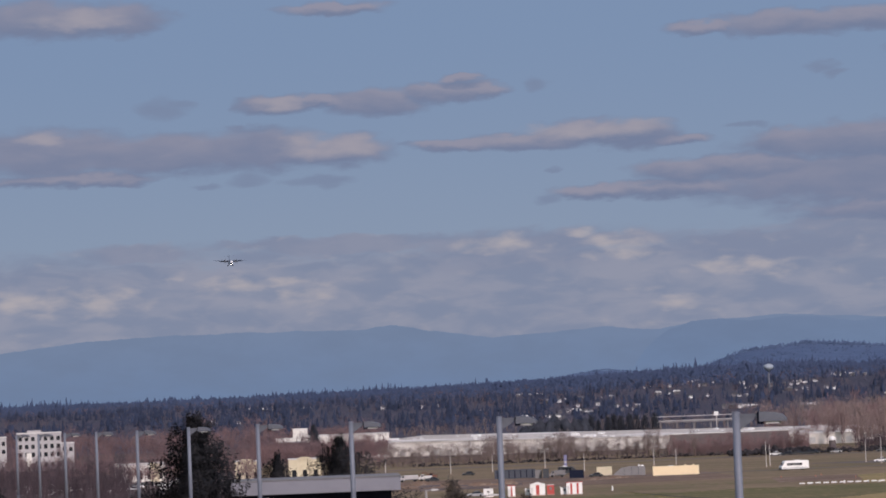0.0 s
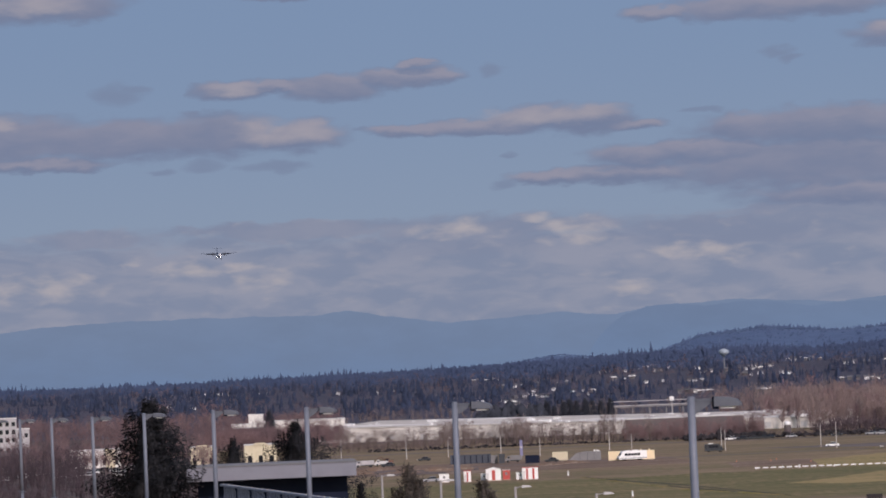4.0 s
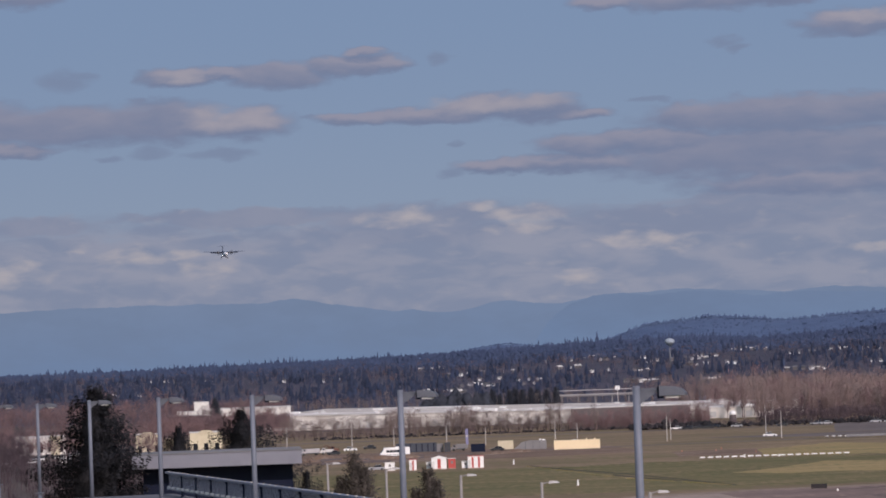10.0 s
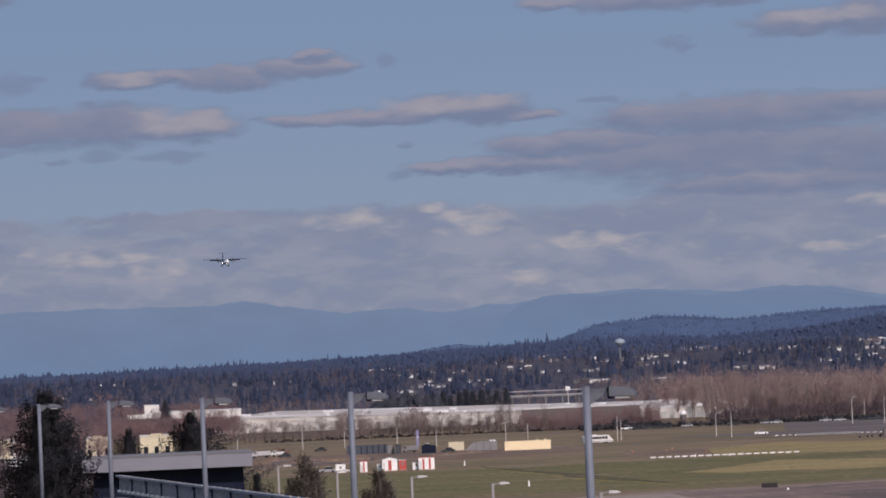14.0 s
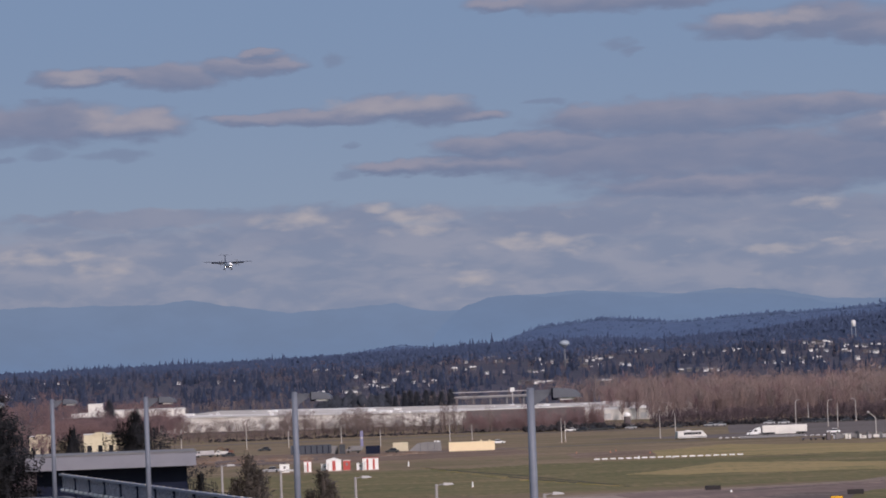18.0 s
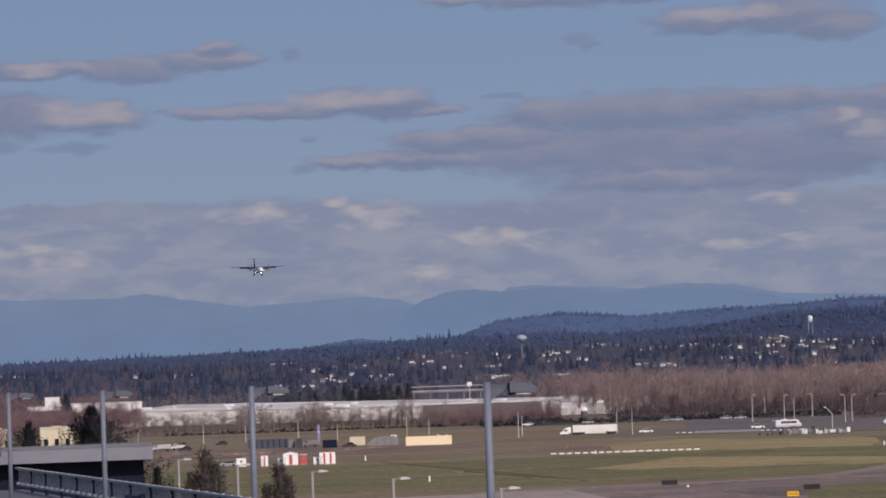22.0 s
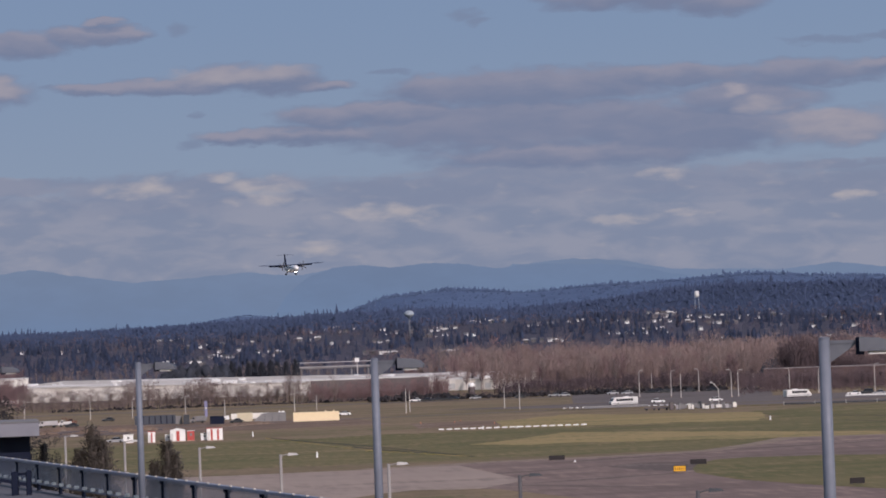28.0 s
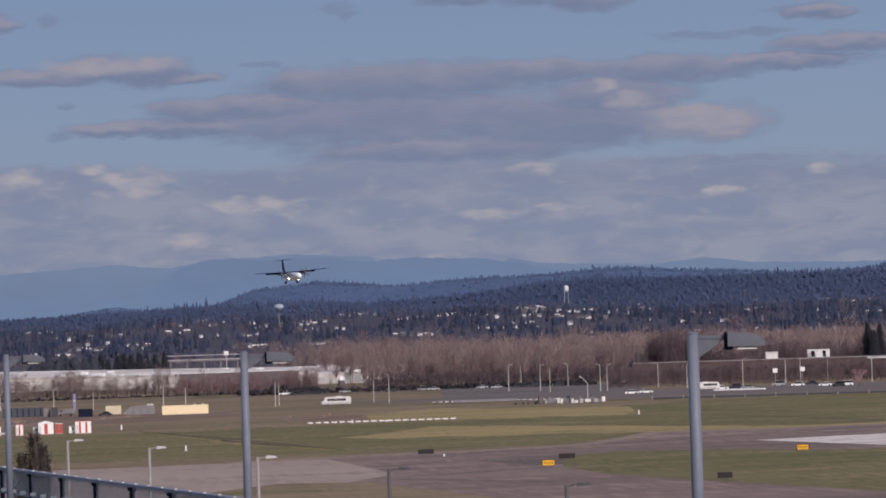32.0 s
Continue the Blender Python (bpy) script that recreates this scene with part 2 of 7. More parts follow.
def ground_material(name, colours, size=1.0, stretch=(0.7, 1, 1), contrast=1.0):
    """Open ground seen at a flat angle: three colours mixed in patches of 90, 18 and 4 metres."""
    m = bpy.data.materials.new(name)
    m.use_nodes = True
    k = Nodes(m.node_tree)
    shader = m.node_tree.nodes["Principled BSDF"]
    at = k.vec("MULTIPLY", k.add("ShaderNodeTexCoord").outputs["Object"], stretch)
    wide = k.noise(at, 0.011 / size, 3, 0.55, 0.4)
    mid = k.noise(at, 0.055 / size, 4, 0.6, 0.3)
    fine = k.noise(k.vec("MULTIPLY", k.add("ShaderNodeTexCoord").outputs["Object"], (1.0, 0.16, 1.0)), 0.32 / size, 4, 0.6)
    half = 0.105 / contrast
    f = k.math("ADD", k.math("MULTIPLY", wide, 0.3), k.math("ADD", k.math("MULTIPLY", mid, 0.4), k.math("MULTIPLY", fine, 0.3)))
    colour = k.mix(k.step(f, 0.5 - half, 0.5 + half, smooth=False), colours[0], colours[1])
    g = k.math("ADD", k.math("MULTIPLY", k.noise(k.vec("ADD", at, (310.0, 70.0, 0)), 0.03 / size, 4, 0.6, 0.5), 0.6), k.math("MULTIPLY", fine, 0.4))
    colour = k.mix(k.step(g, 0.5, 0.64), colour, colours[2])
    k.put(shader.inputs["Base Color"], colour)
    shader.inputs["Roughness"].default_value = 0.93
    shader.inputs["Specular IOR Level"].default_value = 0.2
    return m


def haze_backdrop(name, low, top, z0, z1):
    """The far blue mountains, a plain backdrop whose emission paints in the haze before it."""
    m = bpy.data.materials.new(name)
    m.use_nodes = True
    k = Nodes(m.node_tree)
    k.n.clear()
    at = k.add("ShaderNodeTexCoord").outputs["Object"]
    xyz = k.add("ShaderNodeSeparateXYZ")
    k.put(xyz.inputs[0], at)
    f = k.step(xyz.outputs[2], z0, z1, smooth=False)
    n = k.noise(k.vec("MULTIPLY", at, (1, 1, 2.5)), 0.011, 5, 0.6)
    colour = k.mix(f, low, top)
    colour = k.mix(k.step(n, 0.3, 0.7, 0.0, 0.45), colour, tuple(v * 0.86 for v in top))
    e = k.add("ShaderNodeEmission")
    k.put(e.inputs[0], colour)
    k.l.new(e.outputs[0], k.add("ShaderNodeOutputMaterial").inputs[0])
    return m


GRASS = ground_material("grass", ((0.172, 0.128, 0.076), (0.262, 0.190, 0.118), (0.148, 0.131, 0.060)), 0.7, (0.4, 1, 1), 1.4)
GRASS_GREEN = ground_material("green grass", ((0.120, 0.113, 0.046), (0.182, 0.149, 0.070), (0.250, 0.184, 0.100)), 0.5, (0.35, 1, 1), 1.6)
GRASS_DRY = ground_material("dry grass", ((0.345, 0.255, 0.118), (0.265, 0.206, 0.092), (0.195, 0.170, 0.076)), 0.5, (0.3, 1, 1), 1.4)
WOODLAND = material("woodland floor", (0.105, 0.078, 0.068), (0.075, 0.06, 0.055), 0.05, 0.95)
# suburb ground carries a bluish haze tint in its base colour
SUBURB_HAZE = material("scrubby suburb ground with a haze tint", (0.066, 0.062, 0.084), (0.044, 0.044, 0.066), 0.25, 0.95)
# far slope and forest floor: blue haze painted into the base colours
FAR_LAND_HAZE = material("far wooded slope tinted with haze", (0.090, 0.132, 0.232), (0.070, 0.106, 0.196), 0.5, 0.95)
FOREST_FLOOR_HAZE = material("dark forest floor tinted with haze", (0.040, 0.056, 0.108), (0.034, 0.048, 0.094), 0.05, 0.95)
ASPHALT = ground_material("worn asphalt", ((0.158, 0.112, 0.098), (0.244, 0.176, 0.150), (0.305, 0.221, 0.182)), 0.8, (0.12, 1, 1), 1.15)
CONCRETE_PAVE = ground_material("pale concrete paving", ((0.385, 0.298, 0.245), (0.315, 0.246, 0.208), (0.255, 0.200, 0.172)), 0.9, (0.2, 1, 1), 0.9)
ROAD = ground_material("road asphalt", ((0.135, 0.112, 0.104), (0.180, 0.150, 0.137), (0.100, 0.084, 0.080)), 0.6, (0.2, 1, 1), 1.2)
DIRT = ground_material("bare brown earth", ((0.225, 0.150, 0.108), (0.145, 0.098, 0.072), (0.285, 0.215, 0.165)), 0.35, (0.5, 1, 1), 1.5)
SHOULDER = ground_material("sandy paved shoulder", ((0.30, 0.228, 0.175), (0.235, 0.18, 0.14), (0.19, 0.15, 0.115)), 0.6, (0.3, 1, 1))
ASPHALT_DARK = ground_material("dark patched asphalt", ((0.105, 0.080, 0.072), (0.165, 0.126, 0.110), (0.215, 0.165, 0.142)), 0.3, (0.25, 1, 1))
DIRT_DARK = material("dark earth", (0.06, 0.05, 0.035), (0.045, 0.038, 0.03), 0.3, 0.95)
PAINT_WHITE = ground_material("white marking paint", ((0.74, 0.67, 0.61), (0.60, 0.53, 0.48), (0.40, 0.34, 0.31)), 0.35, (0.6, 1, 1), 0.8)
WAREHOUSE = material("weathered cream-white panel", (0.84, 0.79, 0.73), (0.74, 0.69, 0.63), 0.5, 0.7, stain=(0.62, 0.56, 0.50))
WHITE = material("white painted panel", (0.74, 0.71, 0.66), (0.62, 0.59, 0.55), 0.3, 0.6)
WHITE_CLEAN = material("clean white paint", (0.80, 0.79, 0.77), (0.74, 0.73, 0.72), 0.5, 0.35, spec=0.5)
OFFICE = material("off-white office render", (0.42, 0.40, 0.405), (0.35, 0.335, 0.34), 0.3, 0.8)
CREAM = material("cream render", (0.60, 0.53, 0.38), (0.50, 0.43, 0.31), 0.3, 0.8)
YELLOW_BOX = material("pale cream painted steel", (0.80, 0.655, 0.43), (0.74, 0.60, 0.40), 0.5, 0.6)
ROOF_MIXED = material("mottled pale roofing", (0.66, 0.60, 0.54), (0.42, 0.375, 0.33), 0.9, 0.8, stain=(0.78, 0.74, 0.70), stretch=(0.35, 1, 1))
GREY_ROOF = material("grey roofing", (0.30, 0.29, 0.30), (0.24, 0.235, 0.25), 0.3, 0.8)
ROOF_PALE = material("pale roof membrane", (0.62, 0.60, 0.58), (0.5, 0.49, 0.48), 0.2, 0.55)
FASCIA = material("grey metal fascia", (0.192, 0.192, 0.226), (0.168, 0.168, 0.202), 0.6, 0.5, spec=0.35)
DARK = material("dark cladding", (0.013, 0.017, 0.034), (0.010, 0.013, 0.028), 0.5, 0.85, spec=0.1)
DARK_GREY = material("dark grey painted steel", (0.055, 0.058, 0.066), (0.04, 0.042, 0.05), 0.6, 0.6)
MID_GREY = material("mid grey steel", (0.20, 0.19, 0.19), (0.16, 0.155, 0.16), 0.6, 0.6)
BROWN_WALL = material("grey-brown wall panel", (0.125, 0.105, 0.105), (0.10, 0.085, 0.09), 0.25, 0.85)
# lighter copy of the brick below, with sunlight put into its colour
BRICK_SUNLIT = material("sunlit red-brown brick", (0.108, 0.072, 0.070), (0.078, 0.055, 0.056), 0.6, 0.9)
ROOF_TAN = material("weathered tan roof edge", (0.30, 0.245, 0.225), (0.22, 0.185, 0.175), 0.6, 0.8)
BRICK = material("red-brown brick", (0.082, 0.055, 0.056), (0.060, 0.043, 0.046), 0.4, 0.9)
GLASS_DARK = material("dark window glass", (0.018, 0.02, 0.027), (0.012, 0.014, 0.02), 1.0, 0.15, spec=0.25)
SLATE = material("blue-grey steel sheet", (0.062, 0.068, 0.085), (0.048, 0.053, 0.068), 1.0, 0.6)
RUST = material("rust-brown machine paint", (0.16, 0.075, 0.05), (0.11, 0.055, 0.04), 1.0, 0.6)
RED = material("faded red paint", (0.46, 0.085, 0.075), (0.38, 0.07, 0.062), 0.8, 0.6)
ORANGE = material("orange marker", (0.5, 0.2, 0.11), (0.42, 0.17, 0.10), 0.8, 0.6)
SIGN_YELLOW = material("yellow sign face", (0.80, 0.42, 0.03), (0.72, 0.38, 0.03), 0.8, 0.5)
SIGN_BLACK = material("black sign back", (0.022, 0.018, 0.02), (0.03, 0.024, 0.025), 0.8, 0.6)
BLUE_SIGN = material("lavender-blue sign panel", (0.19, 0.185, 0.31), (0.22, 0.21, 0.33), 0.8, 0.5)
POLE = material("galvanised grey pole", (0.165, 0.178, 0.218), (0.125, 0.138, 0.172), 1.5, 0.55, spec=0.4)
# dark copy of the road lamp colour, with building shade put in
LAMP_SHADED = material("lamp pole with painted shade", (0.10, 0.095, 0.10), (0.08, 0.076, 0.082), 1.0, 0.6)
ROAD_LAMP = material("tan-grey lamp pole", (0.30, 0.275, 0.26), (0.25, 0.23, 0.22), 1.0, 0.6)
POLE_PALE = material("pale lamp pole", (0.52, 0.49, 0.46), (0.45, 0.42, 0.4), 1.0, 0.6)
LAMP_HEAD = material("grey lamp housing", (0.13, 0.135, 0.155), (0.10, 0.105, 0.125), 1.5, 0.5)
LAMP_PALE = material("pale lamp housing", (0.5, 0.48, 0.46), (0.42, 0.4, 0.4), 1.0, 0.5)
RAIL = material("blue-grey railing steel", (0.23, 0.235, 0.285), (0.18, 0.185, 0.235), 1.5, 0.45, spec=0.4)
RAIL_PANEL = material("dull grey mesh panel", (0.32, 0.32, 0.37), (0.25, 0.25, 0.30), 1.2, 0.6)
DECK = material("car park concrete", (0.135, 0.132, 0.148), (0.10, 0.10, 0.115), 0.8, 0.85, bump=0.2)
# ridge conifers: distance haze painted in as a blue base colour
CONIFER_FAR_HAZE = material("far conifers tinted with haze", (0.045, 0.063, 0.118), (0.035, 0.051, 0.100), 0.05, 0.95, island=0.12, soft=0.55)
# town conifers: colour shifted to blue to imitate haze
CONIFER_TOWN_HAZE = material("town conifers with a haze tint", (0.027, 0.037, 0.070), (0.019, 0.027, 0.054), 0.05, 0.95, island=0.2, soft=0.5)
CONIFER_MID = material("dark conifers behind the hall", (0.030, 0.033, 0.044), (0.022, 0.025, 0.034), 0.2, 0.95, island=0.3, soft=0.4)
# hill conifers: lighter and bluer still, to imitate thicker haze
CONIFER_HILL_HAZE = material("hillside conifers tinted with haze", (0.074, 0.109, 0.196), (0.064, 0.096, 0.178), 0.05, 0.95, island=0.06, soft=0.8)
CONIFER = material("conifer needles", (0.014, 0.015, 0.019), (0.026, 0.025, 0.027), 1.0, 0.95, island=0.6, spec=0.1)
PINE = material("young pine needles", (0.108, 0.090, 0.078), (0.068, 0.058, 0.052), 1.0, 0.9, island=0.5)
BARK = material("grey-brown bark", (0.085, 0.065, 0.052), (0.06, 0.048, 0.04), 2.0, 0.95)
TWIGS = material("bare brown twigs", (0.250, 0.182, 0.168), (0.205, 0.150, 0.142), 0.03, 0.95, island=0.25)
TWIGS_RED = material("bare red-brown twigs", (0.200, 0.127, 0.128), (0.152, 0.102, 0.108), 0.03, 0.95, island=0.35)
TWIGS_DARK = material("bare dark purple-brown twigs", (0.086, 0.061, 0.070), (0.060, 0.045, 0.054), 0.03, 0.95, island=0.4)
TWIGS_MAUVE = material("bare mauve-brown twigs", (0.140, 0.100, 0.106), (0.106, 0.078, 0.085), 0.03, 0.95, island=0.35)
# town twigs: the blue in the colour is painted haze
TWIGS_TOWN_HAZE = material("bare twigs with a haze tint", (0.086, 0.080, 0.110), (0.058, 0.057, 0.084), 0.03, 0.95, island=0.15, soft=0.5)
HEDGE_DARK = material("dark evergreen hedge", (0.018, 0.017, 0.02), (0.032, 0.027, 0.03), 0.4, 0.95, island=0.4)
TWIGS_GREY = material("bare grey twigs", (0.205, 0.160, 0.150), (0.160, 0.128, 0.124), 0.03, 0.95, island=0.35)
BLOSSOM = material("pink blossom", (0.44, 0.26, 0.29), (0.34, 0.19, 0.22), 0.5, 0.9, island=0.35)
HOUSE_WALL = material("painted house walls", (0.17, 0.158, 0.16), (0.13, 0.122, 0.128), 0.3, 0.8, single=0.45)
HOUSE_ROOF = material("house roofs", (0.15, 0.145, 0.152), (0.10, 0.10, 0.11), 0.3, 0.8, single=0.5)
# the pale blue-grey has the haze before the distant towers painted in
TANK_HAZE = material("tank paint with haze blue", (0.33, 0.37, 0.42), (0.26, 0.30, 0.35), 0.3, 0.6)
TYRE = material("black rubber", (0.02, 0.02, 0.022), (0.028, 0.028, 0.03), 3.0, 0.85)
CAR_DARK = material("dark car paint", (0.03, 0.032, 0.04), (0.024, 0.026, 0.03), 1.0, 0.3, spec=0.5)
CAR_SILVER = material("silver car paint", (0.38, 0.38, 0.40), (0.33, 0.33, 0.35), 1.0, 0.35, metal=0.3, spec=0.5)
AIR_WHITE = material("white aircraft paint", (0.86, 0.85, 0.86), (0.82, 0.81, 0.82), 0.5, 0.3, spec=0.5)
AIR_DARK = material("dark blue aircraft paint", (0.007, 0.017, 0.058), (0.006, 0.013, 0.046), 0.5, 0.6, spec=0.02)
AIR_GREY = material("dark grey wing paint", (0.008, 0.018, 0.058), (0.006, 0.014, 0.046), 0.6, 0.7, spec=0.02)
LANDING_LIGHT = material("lit landing light", (1.0, 0.95, 0.86), (1.0, 0.95, 0.86), 1.0, 0.3, glow=11.0)
FEATHER = material("dark feathers", (0.012, 0.012, 0.016), (0.018, 0.017, 0.02), 6.0, 0.9, spec=0.1)
# both colours of each ridge carry painted haze, mixed by height
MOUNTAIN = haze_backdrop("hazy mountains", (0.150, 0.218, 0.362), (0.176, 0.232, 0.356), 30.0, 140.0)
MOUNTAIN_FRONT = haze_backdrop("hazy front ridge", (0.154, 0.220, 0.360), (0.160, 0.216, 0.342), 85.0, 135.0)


# ---- mesh helpers ----
class Shape:
    """Vertices and faces of one mesh."""

    def __init__(self):
        self.v, self.f = [], []

    def add(self, verts, faces, m=None):
        n = len(self.v)
        self.v.extend((m @ Vector(p)) if m is not None else Vector(p) for p in verts)
        self.f.extend(tuple(i + n for i in face) for face in faces)
        return self

    def box(self, x0, y0, z0, x1, y1, z1, m=None, cut=0.0):
        """A box; cut bevels its edges along z and its top."""
        if not cut:
            return self.add([(x0, y0, z0), (x1, y0, z0), (x1, y1, z0), (x0, y1, z0), (x0, y0, z1), (x1, y0, z1), (x1, y1, z1), (x0, y1, z1)],
                            [(3, 2, 1, 0), (4, 5, 6, 7), (0, 1, 5, 4), (1, 2, 6, 5), (2, 3, 7, 6), (3, 0, 4, 7)], m)
        c = cut

        def ring(i, z):
            return [(x0 + c + i, y0 + i, z), (x1 - c - i, y0 + i, z), (x1 - i, y0 + c + i, z), (x1 - i, y1 - c - i, z),
                    (x1 - c - i, y1 - i, z), (x0 + c + i, y1 - i, z), (x0 + i, y1 - c - i, z), (x0 + i, y0 + c + i, z)]
        verts = ring(0, z0) + ring(0, z1 - c) + ring(c, z1)
        faces = [tuple(range(7, -1, -1)), tuple(range(16, 24))]
        for r in (0, 8):
            faces += [(r + i, r + (i + 1) % 8, r + 8 + (i + 1) % 8, r + 8 + i) for i in range(8)]
        return self.add(verts, faces, m)

    def tube(self, points, radii, sides=8, m=None, caps=True):
        """A tube through points with a radius at each."""
        pts = [Vector(p) for p in points]
        verts, faces = [], []
        for i, p in enumerate(pts):
            d = (pts[min(i + 1, len(pts) - 1)] - pts[max(i - 1, 0)]).normalized()
            a = d.cross(Vector((0, 0, 1)) if abs(d.z) < 0.95 else Vector((0, 1, 0))).normalized()
            b = d.cross(a)
            r = radii[i] if hasattr(radii, "__len__") else radii
            verts += [p + (a * math.cos(2 * math.pi * j / sides) + b * math.sin(2 * math.pi * j / sides)) * r for j in range(sides)]
        for i in range(len(pts) - 1):
            faces += [(i * sides + j, (i + 1) * sides + j, (i + 1) * sides + (j + 1) % sides, i * sides + (j + 1) % sides) for j in range(sides)]
        if caps:
            faces += [tuple(range(sides)), tuple(range(len(pts) * sides - 1, len(pts) * sides - 1 - sides, -1))]
        return self.add(verts, faces, m)

    def prism(self, outline, x0, x1, m=None):
        """An outline in (y, z), drawn out from x0 to x1."""
        n = len(outline)
        verts = [(x0, y, z) for y, z in outline] + [(x1, y, z) for y, z in outline]
        faces = [tuple(range(n)), tuple(range(2 * n - 1, n - 1, -1))] + [(i, n + i, n + (i + 1) % n, (i + 1) % n) for i in range(n)]
        return self.add(verts, faces, m)

    def lathe(self, profile, sides=16, m=None):
        """Rings of (radius, z) round the z axis."""
        verts, faces = [], []
        for r, z in profile:
            verts += [(r * math.cos(2 * math.pi * j / sides), r * math.sin(2 * math.pi * j / sides), z) for j in range(sides)]
        for i in range(len(profile) - 1):
            faces += [(i * sides + j, i * sides + (j + 1) % sides, (i + 1) * sides + (j + 1) % sides, (i + 1) * sides + j) for j in range(sides)]
        faces += [tuple(range(sides - 1, -1, -1)), tuple(range((len(profile) - 1) * sides, len(profile) * sides))]
        return self.add(verts, faces, m)

    def mesh(self, name, mat, smooth=False):
        me = bpy.data.meshes.new(name)
        me.from_pydata([tuple(p) for p in self.v], [], self.f)
        me.validate()
        bm = bmesh.new()
        bm.from_mesh(me)
        bmesh.ops.recalc_face_normals(bm, faces=bm.faces)
        bm.to_mesh(me)
        bm.free()
        if smooth:
            for p in me.polygons:
                p.use_smooth = True
        me.materials.append(mat)
        return me


def part(name, shape, mat, parent=None, label="", smooth=False, at=None):
    """Links a shape as one mesh object under a thing or a part."""
    me = shape if isinstance(shape, bpy.types.Mesh) else shape.mesh(name, mat, smooth)
    ob = new(name, me)
    if parent is not None:
        ob.parent = parent
    if at is not None:
        ob.matrix_basis = at
    if label:
        ob["label"] = label
    return ob


def thing(name, m, label, category, group="", kind=""):
    ob = new(name)
    ob.empty_display_size = 0.2
    ob.matrix_basis = m
    return tagged(ob, label, category, group, kind)


def facing(b, d, z=0.0, turn=0.0):
    """A pose at bearing b whose -y side looks at the camera, turned by turn degrees."""
    p = spot(b, d, z)
    return pose(p.x, p.y, p.z, 0, 0, -math.degrees(b * UNIT) + turn)


def raw_mesh(name, verts, tris, mat):
    me = bpy.data.meshes.new(name)
    verts, tris = np.asarray(verts, np.float32), np.asarray(tris, np.int32)
    me.vertices.add(len(verts))
    me.vertices.foreach_set("co", verts.ravel())
    me.loops.add(len(tris) * 3)
    me.loops.foreach_set("vertex_index", tris.ravel())
    me.polygons.add(len(tris))
    me.polygons.foreach_set("loop_start", np.arange(0, len(tris) * 3, 3, dtype=np.int32))
    me.update(calc_edges=True)
    me.materials.append(mat)
    return me


def strew(name, templates, places, mat, label, category):
    """Many copies of the templates (vertices, triangles) joined into one object; places: x, y, z, width, height, turn."""
    rng = np.random.default_rng(len(places) + len(name))
    vs, fs, n = [], [], 0
    for x, y, z, w, h, a in places:
        tv, tf = templates[int(rng.integers(len(templates)))]
        c, s = math.cos(a), math.sin(a)
        p = np.empty_like(tv)
        p[:, 0] = (tv[:, 0] * c - tv[:, 1] * s) * w + x
        p[:, 1] = (tv[:, 0] * s + tv[:, 1] * c) * w + y
        p[:, 2] = tv[:, 2] * h + z
        vs.append(p)
        fs.append(tf + n)
        n += len(tv)
    ob = new(name, raw_mesh(name, np.concatenate(vs), np.concatenate(fs), mat))
    return tagged(ob, label, category, kind="stuff")


# ---- the land ----
from mathutils import geometry


def smooth(a, b, x):
    t = min(1.0, max(0.0, (x - a) / (b - a)))
    return t * t * (3 - 2 * t)


PLAIN = [(-1400, 36), (-300, 37), (200, 39), (400, 43), (700, 47), (1000, 51), (1300, 43), (1800, 49)]
RISE = [(-1400, 36), (-542, 36.5), (-333, 38), (-123, 40), (88, 43), (240, 47), (366, 50), (486, 52), (577, 53), (731, 50), (836, 53), (941, 59), (1020, 66), (1149, 70),
        (1290, 70), (1430, 69), (1569, 69), (1648, 73), (1900, 70)]
HILL = [(-1400, 20), (100, 22), (158, 42), (200, 53), (246, 60), (290, 63), (335, 59), (380, 52), (430, 50), (463, 60), (534, 80), (644, 88),
        (784, 80), (884, 85), (1044, 88), (1184, 94), (1284, 89), (1383, 87), (1531, 78), (1648, 87), (1900, 74)]
RIDGE = [(-1500, -100), (-1000, -112), (-775, -120), (-627, -136), (-478, -141), (-278, -140), (-139, -138), (-81, -145), (-19, -134), (91, -117),
         (171, -120), (301, -127), (390, -119), (461, -131), (600, -137), (785, -126), (865, -131), (945, -127), (1045, -108), (1234, -99),
         (1334, -109), (1413, -98), (1700, -90), (2000, -80)]


def along(line, b):
    return float(np.interp(b, [p[0] for p in line], [p[1] for p in line]))


def land(b, d):
    """The height of the ground at bearing b and distance d."""
    z = along(PLAIN, b) * smooth(1750, 3900, d) + (along(RISE, b) - along(PLAIN, b)) * smooth(3350, 3880, d)
    if d > 3900:
        z += (along(HILL, b) - along(RISE, b)) * smooth(3950, 4480, d)
        z -= smooth(4520, 4800, d) * 30
    return z


